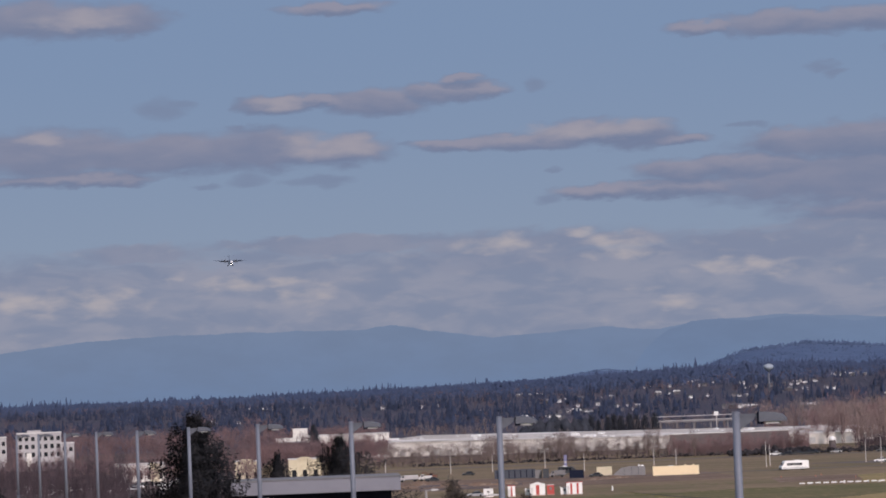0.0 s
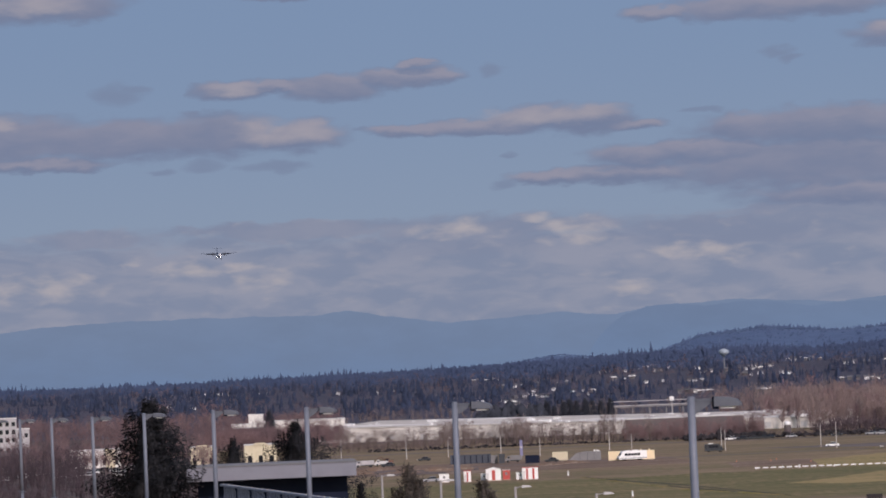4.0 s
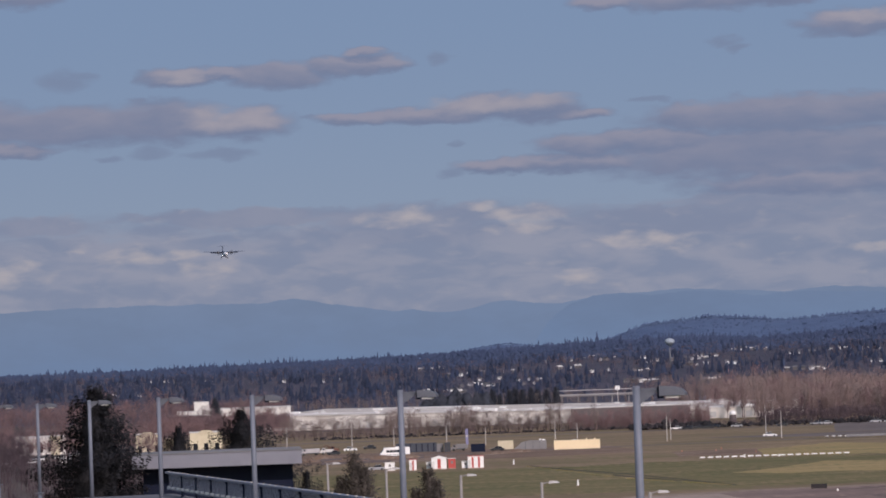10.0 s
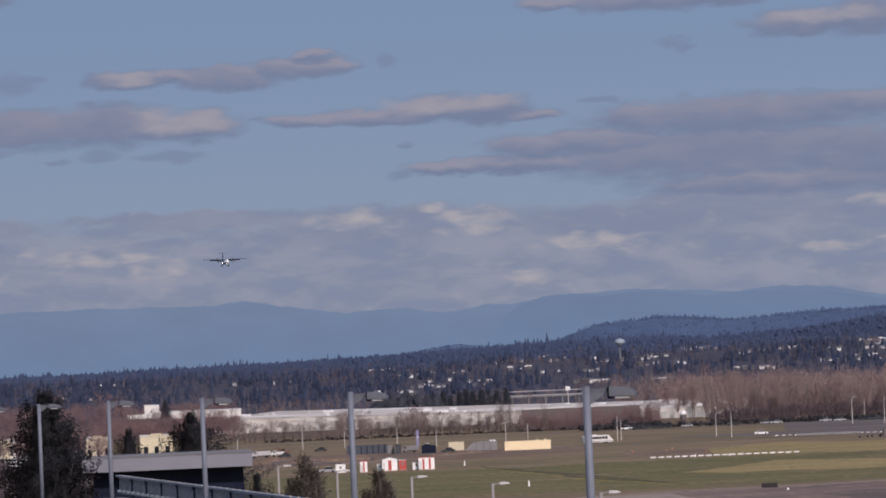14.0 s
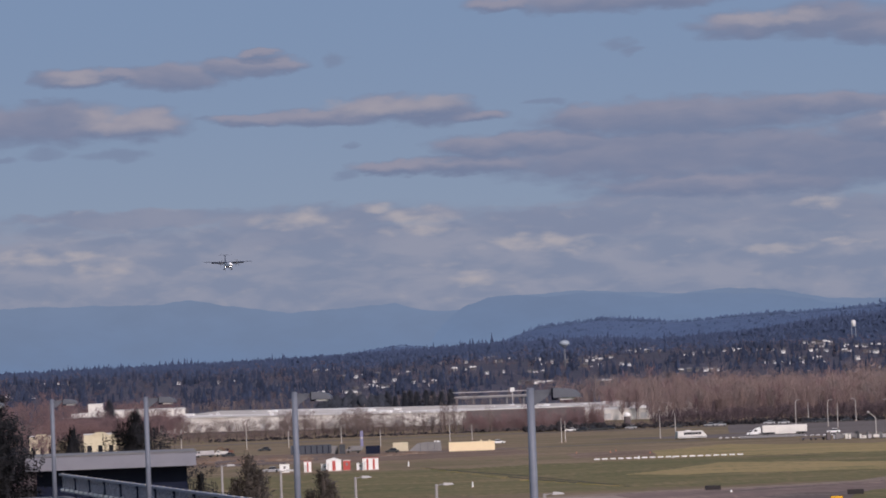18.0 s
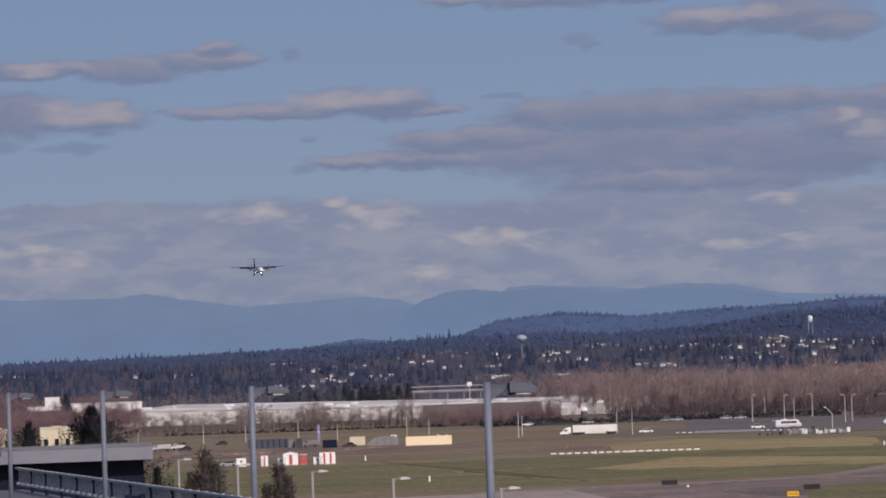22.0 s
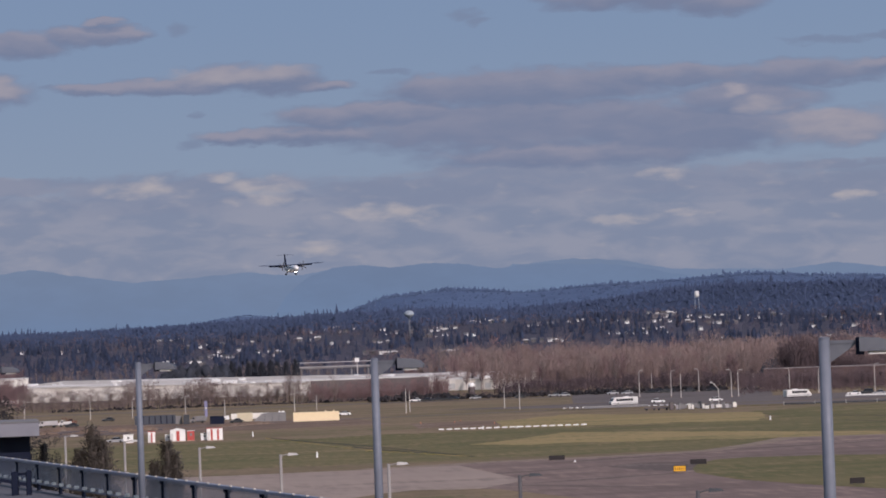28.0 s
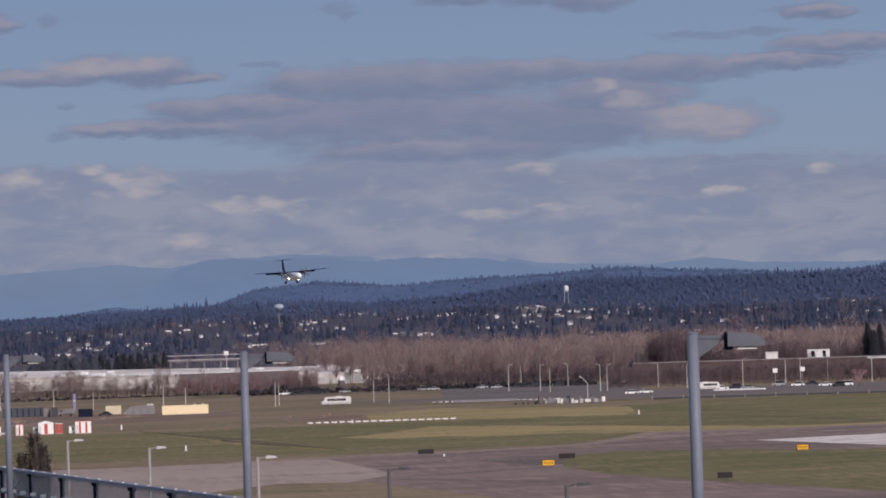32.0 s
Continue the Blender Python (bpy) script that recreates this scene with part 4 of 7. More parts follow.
    grey = [p for p in grey if noise.noise((p[0] * 0.02, p[1] * 0.008, 9.1)) <= 0.08]
    strew("bare_suburb_trees", BARES_FAR, grey, TWIGS_TOWN_HAZE, "bare trees among the houses, tinted blue for haze", "trees")
    brown = row(-1100, -120, 7, 1650, 1950, 12, 18, 0.8) + row(-1100, -120, 8, 1950, 2150, 13, 18, 0.8)
    brown += row(-1100, -330, 6, 1120, 1290, 8, 12, 0.8) + row(-1100, -100, 7, 1310, 1600, 9, 13, 0.8)
    strew("bare_wood", BARES, brown, TWIGS_RED, "bare red-brown trees round the low buildings", "trees")
    strew("bare_wood", CROWNS, row(-345, -104, 1.3, 1620, 1672, 9.6, 11.4, 1.2), TWIGS_RED, "low red-brown trees before the white end block", "trees")
    near = row(-1100, -560, 2.2, 900, 1110, 10.5, 15.5, 0.6) + row(-560, -345, 5, 900, 1110, 4, 6.5, 0.9) + row(-1100, -350, 6, 640, 880, 7, 11, 0.9)
    strew("bare_thicket", CROWNS, near, TWIGS_DARK, "dark purple-brown bare thicket beyond the car park", "trees")
    brown = row(-560, 640, 9, 1950, 2200, 9, 13, 0.9)
    strew("bare_wood", CROWNS, brown, TWIGS_GREY, "bare grey-brown trees behind the warehouse", "trees")
    brown = row(640, 1900, 3.2, 1560, 1680, 14, 23, 1.0) + row(640, 1900, 3.2, 1680, 1850, 16, 23, 1.0) + row(720, 1900, 3.6, 1470, 1560, 11, 19, 1.0) + row(560, 1900, 6, 1850, 1950, 14, 20, 1.0)
    rng.shuffle(brown)
    third = len(brown) // 5
    strew("bare_wood", CROWNS, brown[2 * third:], TWIGS, "dense bare brown poplar wood beyond the road", "trees")
    strew("bare_wood", CROWNS, brown[:third], TWIGS_RED, "darker red-brown trees in the poplar wood", "trees")
    strew("bare_wood", CROWNS, brown[third:2 * third], TWIGS_GREY, "greyer bare trees in the poplar wood", "trees")
    strew("bare_wood", CROWNS, row(1225, 1335, 2.5, 1425, 1465, 17, 25, 1.0), TWIGS_MAUVE, "tall rounded clump of bare trees behind the brick building", "trees")
    strew("bare_wood", CROWNS, row(1335, 1780, 3, 1425, 1470, 11, 17, 1.1), TWIGS_MAUVE, "bare trees behind the brick building", "trees")
    scrub = row(1150, 1800, 7, 1285, 1335, 5, 9.0, 0.9) + row(1150, 1800, 5, 1245, 1285, 2.0, 4.6, 1.6)
    scrub += row(1150, 1800, 3.2, 1290, 1335, 6, 10.5, 0.7)
    strew("roadside_scrub", CROWNS, scrub, TWIGS_MAUVE, "bare scrub and young trees before the brick building", "trees")
    strew("roadside_scrub", BARES, row(1150, 1790, 3.5, 1305, 1338, 4.0, 7.8, 0.85), TWIGS_DARK, "dark bare shrubs against the brick building", "trees")
    strew("dark_firs", FIRS, row(1195, 1292, 3.5, 1480, 1530, 9, 13.5, 0.75) + row(1440, 1480, 5, 1500, 1530, 7, 10, 0.8), CONIFER_MID, "clumps of dark firs behind the low buildings", "trees")
    strew("dark_firs", CLUMPS, row(140, 250, 2.5, 1900, 1935, 11, 15.5, 0.8), CONIFER_MID, "dark rounded evergreens behind the warehouse", "trees")
    strew("hedge", CROWNS, row(-112, 560, 4.5, 1422, 1440, 3.2, 5.2, 1.5), TWIGS_MAUVE, "brown thicket behind the row of street trees", "hedge")
    tall = row(60, 120, 6, 1440, 1460, 11, 14, 1.1) + row(170, 300, 5, 1440, 1470, 9, 14, 1.1) + row(300, 640, 4, 1390, 1420, 8, 14, 1.0)
    strew("bare_wood", CROWNS, clumped(tall, 0.0), TWIGS_GREY, "tall bare trees before the warehouse wall", "trees")
    strew("bare_wood", CROWNS, row(392, 640, 2.2, 1385, 1415, 5.5, 11, 0.9), TWIGS_RED, "bare trees before the windowless hall", "trees")
    low = row(-300, 560, 5, 1396, 1432, 3, 6, 1.2) + row(-300, 560, 8, 1372, 1392, 1.2, 2.2, 1.8)
    strew("hedge", BARES, low, TWIGS_GREY, "low grey hedge and scrub along the road", "hedge")
    low = row(735, 1750, 3.5, 1400, 1460, 5, 9, 1.1) + row(560, 1250, 5, 1378, 1400, 2.0, 4.0, 1.5)
    strew("hedge", BARES, low, TWIGS_MAUVE, "dull purple undergrowth at the foot of the wood", "hedge")
    strew("roadside_scrub", CROWNS, clumped(row(720, 1230, 3.2, 1372, 1398, 4, 8.5, 0.9), -0.15), TWIGS_DARK, "dark young trees at the foot of the wood", "trees")
    low = row(500, 640, 1.6, 1350, 1368, 2.6, 3.8, 1.1) + clumped(row(640, 1130, 2.0, 1350, 1368, 1.6, 3.2, 1.2), -0.12) + row(-60, 500, 5, 1385, 1395, 1.2, 2.2, 1.6)
    strew("hedge", CLUMPS, low, HEDGE_DARK, "low dark evergreen hedge along the far road", "hedge")


def tuft(seed):
    """A low ragged tuft of grass one metre wide."""
    rng = random.Random(seed)
    vs, fs = [], []
    for i in range(9):
        x, y, h, w = rng.uniform(-0.5, 0.5), rng.uniform(-0.5, 0.5), rng.uniform(0.4, 1.0), rng.uniform(0.05, 0.16)
        base = len(vs)
        vs += [(x - w, y, -0.05), (x + w, y, -0.05), (x + rng.uniform(-0.2, 0.2), y, h)]
        fs.append((base, base + 1, base + 2))
    return np.array(vs, float), np.array(fs, int)


def build_tufts():
    """Longer grass that the mower left along the furrows and the fence line."""
    rng = random.Random(31)
    tufts = [tuft(i) for i in range(5)]
    green = []
    for pts in (((48, 892), (64, 760), (80, 697)), ((150, 1098), (216, 1042), (288, 1022))):
        for (x0, y0), (x1, y1) in zip(pts, pts[1:]):
            for i in range(60):
                t = rng.random()
                green.append((x0 + (x1 - x0) * t + rng.uniform(-0.6, 0.6), y0 + (y1 - y0) * t + rng.uniform(-3, 3), 0.02, rng.uniform(0.6, 1.8), rng.uniform(0.08, 0.22), 0.0))
    strew("rough_grass", tufts, green, GRASS_GREEN, "longer green tufts in the airfield grass", "grass")


# ---- poles and lamps at the car park ----
def deck_lamp():
    """A round pole on the car park deck with a short arm and a wedge-shaped head."""
    lamp = thing("deck_lamp", pose(0, 0, 0), "grey galvanised lamp pole with a wedge-shaped head", "lamp post", "lamps along the car park edge")
    h = 4.75
    part("base_plate", Shape().box(-0.2, -0.2, 0, 0.2, 0.2, 0.03, cut=0.02), POLE, lamp)
    part("pole", Shape().tube([(0, 0, 0.02), (0, 0, 2.5), (0, 0, h)], [0.095, 0.088, 0.08], 16), POLE, lamp, smooth=True)
    part("cap", Shape().lathe([(0.083, h), (0.083, h + 0.02), (0.05, h + 0.035)], 16), POLE, lamp)
    s = Shape().prism([(-0.025, h - 0.02), (0.025, h - 0.02), (0.025, h - 0.07), (-0.025, h - 0.07)], 0.07, 0.5)
    s.add([(0.08, -0.012, h - 0.07), (0.48, -0.012, h - 0.07), (0.08, -0.012, h - 0.34), (0.08, 0.012, h - 0.07), (0.48, 0.012, h - 0.07), (0.08, 0.012, h - 0.34)],
          [(0, 1, 2), (5, 4, 3), (0, 3, 4, 1), (1, 4, 5, 2), (2, 5, 3, 0)])
    part("arm", s, LAMP_HEAD, lamp)
    part("knuckle", Shape().box(0.45, -0.09, h - 0.24, 0.57, 0.09, h + 0.02, cut=0.015), DARK, lamp, "dark tilting bracket")
    head = Shape()
    out = [(0.5, h + 0.02), (0.78, h + 0.0), (0.96, h - 0.05), (1.04, h - 0.13), (1.04, h - 0.19), (0.5, h - 0.19)]
    head.prism([(x, z) for x, z in out], -0.19, 0.19, Matrix(((0, 1, 0, 0), (-1, 0, 0, 0), (0, 0, 1, 0), (0, 0, 0, 1))))
    hd = part("head", head, LAMP_HEAD, lamp)
    # the lens is white to imitate the glint under the head
    part("lens", Shape().box(0.62, -0.15, h - 0.235, 0.92, 0.15, h - 0.192, cut=0.02), WHITE, hd, "lamp lens painted white for a glint")
    return lamp


def road_lamp(paint, head, label):
    """A tall road lamp with a flat head."""
    lamp = thing("road_lamp", pose(0, 0, 0), label, "lamp post", "lamps along the lower road")
    h = 17.3
    part("pole", Shape().tube([(0, 0, 0), (0, 0, 8), (0, 0, h)], [0.16, 0.13, 0.1], 10), paint, lamp, smooth=True)
    part("arm", Shape().tube([(0.05, 0, h - 0.1), (0.35, 0, h - 0.02), (0.6, 0, h)], [0.05, 0.045, 0.04], 6), paint, lamp)
    s = Shape().add([(0.5, -0.13, h - 0.1), (1.25, -0.1, h - 0.06), (1.25, 0.1, h - 0.06), (0.5, 0.13, h - 0.1), (0.55, -0.1, h + 0.1), (1.1, -0.07, h + 0.06), (1.1, 0.07, h + 0.06), (0.55, 0.1, h + 0.1)],
                    [(3, 2, 1, 0), (4, 5, 6, 7), (0, 1, 5, 4), (1, 2, 6, 5), (2, 3, 7, 6), (3, 0, 4, 7)])
    part("head", s, head, lamp)
    return lamp


def build_deck():
    s = Shape()
    m = Matrix((( OUT.x, ALONG.x, 0, 0), (OUT.y, ALONG.y, 0, 0), (0, 0, 1, 0), (0, 0, 0, 1)))
    # storeys under the top deck
    for z in (1.2, 4.9, 8.6, 12.3, 16.0):
        s.box(-32, 6, z, 24.0, 160, z + 0.45, m)
    for i in range(12):
        for l in (-31, -8, 14, 23.2):
            s.box(l, 8 + i * 13.6, 0, l + 0.7, 8.7 + i * 13.6, 19.4, m)
    tagged(new("parking_structure", s.mesh("parking_structure", DECK)), "open concrete storeys of the parking structure", "car park", kind="structure")
    s = Shape().box(-32, -40, 19.4, 24.2, 160.3, 19.8, m)
    tagged(new("deck_slab", s.mesh("deck_slab", DECK)), "grey concrete top deck of the car park", "floor", kind="structure")
    # the stair house roof on which the camera stands
    s = Shape().box(-8, -14, 23.2, 8, 3.0, 23.45, m)
    tagged(new("roof_slab", s.mesh("roof_slab", DECK)), "flat concrete roof slab of the stair house", "roof", kind="structure")
    s = Shape()
    for l, a in ((-7.8, -13.8), (7.3, -13.8), (-7.8, 2.2), (7.3, 2.2)):
        s.box(l, a, 19.8, l + 0.5, a + 0.5, 23.2, m)
    s.box(-7.3, -13.7, 19.8, 7.3, -13.4, 23.2, m)
    tagged(new("stair_house_wall", s.mesh("stair_house_wall", DECK)), "concrete columns and back wall of the stair house", "wall", kind="structure")
    first = deck_lamp()
    spin = math.degrees(-TURN)
    k = 0
    for s0 in (44.6, 67.5, 90.3, 113.8, 135.7, 158.0):
        p = deck(s0, 20.0, 19.8)
        top = {44.6: 24.78, 67.5: 24.59, 90.3: 24.6, 113.8: 24.53, 135.7: 24.49, 158.0: 24.4}[s0]
        m0 = pose(p.x, p.y, top - 4.75 - 0.0, 0, 0, -math.degrees(TURN) * 0 - 12)
        if k == 0:
            first.matrix_basis = m0
        else:
            copy_thing(first, m0)
        k += 1
    # beyond the deck the row goes on with masts that stand on the ground
    for i, s0 in enumerate((180.0, 202.0, 223.0, 244.0, 265.0)):
        p = deck(s0, 20.0, 0)
        top = 24.25 - 0.07 * i
        t = copy_thing(first, pose(p.x, p.y, top - 4.75, 0, 0, -12))
        tagged(t, "tall grey lamp mast with a wedge-shaped head")
        part("mast", Shape().tube([(0, 0, 4.75 - top), (0, 0, 0.05)], [0.16, 0.1], 12), POLE, t, smooth=True)
    # the three nearest lamps get dark colours in place of shade
    dull = road_lamp(LAMP_SHADED, DARK_GREY, "tall road lamp coloured dark as if in shade")
    pale = road_lamp(ROAD_LAMP, LAMP_PALE, "tall pale road lamp with a flat cobra head")
    for i, s0 in enumerate((124.0, 149.3, 175.4, 200.5, 226.6, 250.7, 277.6, 303.0)):
        p = deck(s0, 60.0)
        m0 = pose(p.x, p.y, 0, 0, 0, -10)
        if i in (0, 3):
            (dull if i == 0 else pale).matrix_basis = m0
        else:
            copy_thing(dull if i < 3 else pale, m0)


def build_railing():
    """The guard rail on the deck's edge: posts, rails, glint clips and mesh panels."""
    rail = thing("deck_railing", pose(0, 0, 0), "blue-grey steel guard railing with mesh panels on the deck edge", "railing")
    m = Matrix(((OUT.x, ALONG.x, 0, 0), (OUT.y, ALONG.y, 0, 0), (0, 0, 1, 0), (0, 0, 0, 1)))
    part("top_rail", Shape().box(23.70, 10, 20.80, 23.90, 159.5, 20.9, m, cut=0.02), RAIL, rail)
    part("bottom_rail", Shape().box(23.77, 10, 20.04, 23.83, 159.5, 20.1, m), RAIL, rail)
    post = Shape().box(-0.06, -0.08, 0, 0.06, 0.08, 0.9).box(-0.1, -0.1, 0.9, 0.1, 0.1, 1.0).mesh("post", DARK)
    plate = Shape().box(-0.12, -0.12, 0, 0.12, 0.12, 0.02).mesh("foot_plate", DARK_GREY)
    wires = Shape().box(-0.012, 0.1, 0.30, 0.012, 4.1, 0.33).box(-0.012, 0.1, 0.94, 0.012, 4.1, 0.97)
    for j in range(11):
        wires.box(-0.006, 0.1, 0.375 + j * 0.052, 0.006, 4.1, 0.393 + j * 0.052)
    for j in range(34):
        wires.box(-0.012, 0.11 + j * 0.12, 0.30, -0.006, 0.128 + j * 0.12, 0.97)
    panel = wires.mesh("panel", RAIL_PANEL)
    # white clips and pale bolts imitate the glints along the rails
    clip = Shape().box(-0.11, -0.08, 0.02, 0.05, 0.08, 0.13, cut=0.02).mesh("clip", WHITE_CLEAN)
    bolt = Shape().box(-0.04, -0.06, 0, 0.04, 0.06, 0.03).mesh("cap_bolt", POLE_PALE)
    i = 0
    while 12 + i * 4.2 < 157:
        p = m @ Vector((23.8, 12 + i * 4.2, 19.8))
        at = pose(p.x, p.y, p.z, 0, 0, -math.degrees(TURN))
        o = part("post", post, None, rail, at=at)
        part("foot_plate", plate, None, o)
        part("panel", panel, None, rail, at=at)
        for j in range(3):
            q = m @ Vector((23.72, 12 + i * 4.2 + 0.7 + j * 1.4, 20.1))
            part("clip", clip, None, rail, at=pose(q.x, q.y, q.z, 0, 0, -math.degrees(TURN)))
            part("cap_bolt", bolt, None, rail, at=pose(q.x, q.y, 20.9, 0, 0, -math.degrees(TURN)))
        i += 1
    t = thing("deck_cabinet", pose(0, 0, 0), "dark steel cabinet frame on the deck", "cabinet")
    p = m @ Vector((22.6, 122.3, 19.8))
    t.matrix_basis = pose(p.x, p.y, p.z, 0, 0, -5)
    part("cabinet_box", Shape().box(-0.38, -0.2, 0, -0.14, 0.2, 0.86, cut=0.03), DARK, t)
    part("cabinet_box", Shape().box(0.16, -0.2, 0, 0.34, 0.2, 0.9, cut=0.03), DARK, t)
    part("cross_bar", Shape().box(-0.14, -0.05, 0.72, 0.16, 0.05, 0.82), DARK, t)


# ---- buildings ----
def building(name, m, w, dep, h, wall, roof, label, category, windows=(), parapet=0.5, group=""):
    """A flat-roofed block whose front is the -y side. windows: rows of (z0, z1, count, share of the width that is glass)."""
    b = thing(name, m, label, category, group)
    part("wall_block", Shape().box(-w / 2, 0, 0, w / 2, dep, h), wall, b)
    part("roof", Shape().box(-w / 2 - 0.2, -0.2, h, w / 2 + 0.2, dep + 0.2, h + parapet), roof, b)
    for z0, z1, n, share in windows:
        step = w / n
        pane = Shape().box(-step * share / 2, -0.06, z0, step * share / 2, 0.03, z1).mesh("window", GLASS_DARK)
        for i in range(n):
            part("window", pane, None, b, at=pose(-w / 2 + step * (i + 0.5), 0, 0))
    return b


def build_warehouse():
    a, b = spot(-140, 1685), spot(722, 1580)
    d = b - a
    w = d.length
    ang = math.degrees(math.atan2(d.y, d.x))
    mid = (a + b) / 2
    wh = thing("warehouse", pose(mid.x, mid.y, 0, 0, 0, ang), "long low white warehouse with dock doors behind bare trees", "warehouse")

    def eave(x):
        return 8.6 - 2.4 * x / w

    def block(x0, x1, y0, y1, z0, dz0, dz1):
        return Shape().add([(x0, y0, z0 if z0 is not None else eave(x0) + dz0), (x1, y0, z0 if z0 is not None else eave(x1) + dz0), (x1, y1, z0 if z0 is not None else eave(x1) + dz0), (x0, y1, z0 if z0 is not None else eave(x0) + dz0),
                            (x0, y0, eave(x0) + dz1), (x1, y0, eave(x1) + dz1), (x1, y1, eave(x1) + dz1), (x0, y1, eave(x0) + dz1)],
                           [(3, 2, 1, 0), (4, 5, 6, 7), (0, 1, 5, 4), (1, 2, 6, 5), (2, 3, 7, 6), (3, 0, 4, 7)])

    part("wall_block", block(-w / 2, w / 2, 0, 70, 0, 0, -2.7), WAREHOUSE, wh)
    # the shallow roof climbs away from the front
    x0, x1 = -w / 2 - 0.4, w / 2 + 0.4
    roof = [(x, y, eave(x) + z) for z, y in ((-2.7, -0.4), (-2.2, -0.4), (0.0, 66), (-2.7, 66)) for x in (x0, x1)]
    part("roof", Shape().add(roof, [(0, 1, 3, 2), (2, 3, 5, 4), (4, 5, 7, 6), (6, 7, 1, 0), (0, 2, 4, 6), (1, 7, 5, 3)]), ROOF_MIXED, wh, "mottled pale roof")
    n = int(w / 6)
    step = w / n
    for i in range(n):
        x = -w / 2 + i * step
        part("panel", block(x + 0.06, x + step - 0.06, -0.14, 0.02, 0.2, 0, -2.9 - 0.4 * (i % 4 == 1)), WAREHOUSE, wh)
    door = Shape().box(-1.5, -0.25, 0.6, 1.5, -0.15, 3.2).mesh("dock_door", ROOF_PALE)
    for i in range(0, n, 3):
        part("dock_door", door, None, wh, at=pose(-w / 2 + (i + 0.5) * step, 0, 0))
    unit = Shape().box(-2, -1.4, 0, 2, 1.4, 1.5, cut=0.12).mesh("roof_unit", WHITE_CLEAN)
    rng = random.Random(5)
    for i in range(44):
        x = -w / 2 + (i + rng.random() * 0.95) * w / 44
        f = rng.choice((0.3, 0.35, 0.4, 0.5, 0.6, 0.8, 1.1))
        part("roof_unit", unit, None, wh, at=pose(x, (y := rng.uniform(4, 62)), eave(x) - 2.3 + y / 30, 0, 0, rng.choice((0, 90))) @ Matrix.Diagonal((f * rng.uniform(0.8, 1.6), f, f * 0.8, 1)))
    building("warehouse", facing(-170, 1760, 0, 0), 43, 40, high(44.5, 1760) - 0.5, WHITE, ROOF_PALE, "white taller end block of the warehouse", "warehouse")
    building("storage_hall", facing(502, 1425), 50, 25, high(66, 1425) - 0.5, BROWN_WALL, ROOF_PALE, "grey-brown windowless hall in front of the warehouse", "hall")


def build_rough():
    # canopy building behind the deck
    p = facing(-215, 262)
    c = thing("canopy_building", p, "dark glazed building under a broad grey flat canopy", "building")
    part("canopy", Shape().box(-7.2, -1.5, 18.6, 5.9, 8, 19.66, cut=0.06), FASCIA, c, "broad grey metal canopy")
    part("wall_block", Shape().box(-6.4, 0.4, 0, 5.2, 7.5, 18.58), DARK, c)
    part("roof_edge", Shape().box(-7.25, -1.55, 19.66, 5.95, 8.05, 19.73), MID_GREY, c)


# ---- vehicles ----
def wheel_mesh(r, w):
    """Meshes of a tyre and a rim that turn round the y axis."""
    t = Shape().lathe([(r * 0.55, -w / 2), (r * 0.95, -w / 2), (r, -w * 0.3), (r, w * 0.3), (r * 0.95, w / 2), (r * 0.55, w / 2)], 14, pose(0, 0, 0, 90, 0, 0))
    k = Shape().lathe([(r * 0.2, -w * 0.5), (r * 0.54, -w * 0.42), (r * 0.54, w * 0.42), (r * 0.2, w * 0.5)], 10, pose(0, 0, 0, 90, 0, 0))
    return t.mesh("tyre", TYRE, True), k.mesh("rim", MID_GREY)


def add_wheels(v, places, r, w):
    tyre, rim = wheel_mesh(r, w)
    for x, y in places:
        o = part("wheel", tyre, None, v, at=pose(x, y, r))
        part("rim", rim, None, o)


def car(paint, label, length=4.6, height=1.5, boxy=0.0):
    """A car that drives towards -x."""
    v = thing("car", pose(0, 0, 0), label, "car", "cars on the public road")
    a, w = length / 2, 0.9
    belt = height * 0.6
    s = Shape().prism([(-a, 0.35), (-a + 0.02, 0.62), (-a + 0.15, belt * 0.86), (-a * 0.5, belt), (a - 0.1, belt), (a, belt * 0.8), (a, 0.35), (a - 0.2, 0.22), (-a + 0.2, 0.22)],
                      -w, w, Matrix(((0, 1, 0, 0), (1, 0, 0, 0), (0, 0, 1, 0), (0, 0, 0, 1))))
    part("body", s, paint, v)
    front, back = -a * (0.45 + 0.1 * boxy), a * (0.72 + 0.2 * boxy)
    s = Shape()
    s.add([(front, -w * 0.95, belt), (back, -w * 0.95, belt), (back, w * 0.95, belt), (front, w * 0.95, belt),
           (front + 0.65 - 0.2 * boxy, -w * 0.75, height - 0.06), (back - 0.5 + 0.35 * boxy, -w * 0.75, height - 0.06), (back - 0.5 + 0.35 * boxy, w * 0.75, height - 0.06), (front + 0.65 - 0.2 * boxy, w * 0.75, height - 0.06)],
          [(3, 2, 1, 0), (4, 5, 6, 7), (0, 1, 5, 4), (1, 2, 6, 5), (2, 3, 7, 6), (3, 0, 4, 7)])
    part("greenhouse", s, GLASS_DARK, v, "dark glazed upper part")
    part("roof", Shape().box(front + 0.6 - 0.2 * boxy, -w * 0.77, height - 0.07, back - 0.45 + 0.35 * boxy, w * 0.77, height, cut=0.03), paint, v)
    for y in (-0.62, 0.62):
        part("headlight", Shape().box(-a - 0.01, y - 0.16, 0.6, -a + 0.05, y + 0.16, 0.74), WHITE_CLEAN, v)
    add_wheels(v, [(-a * 0.6, -0.8), (a * 0.6, -0.8), (-a * 0.6, 0.8), (a * 0.6, 0.8)], 0.33, 0.22)
    return v


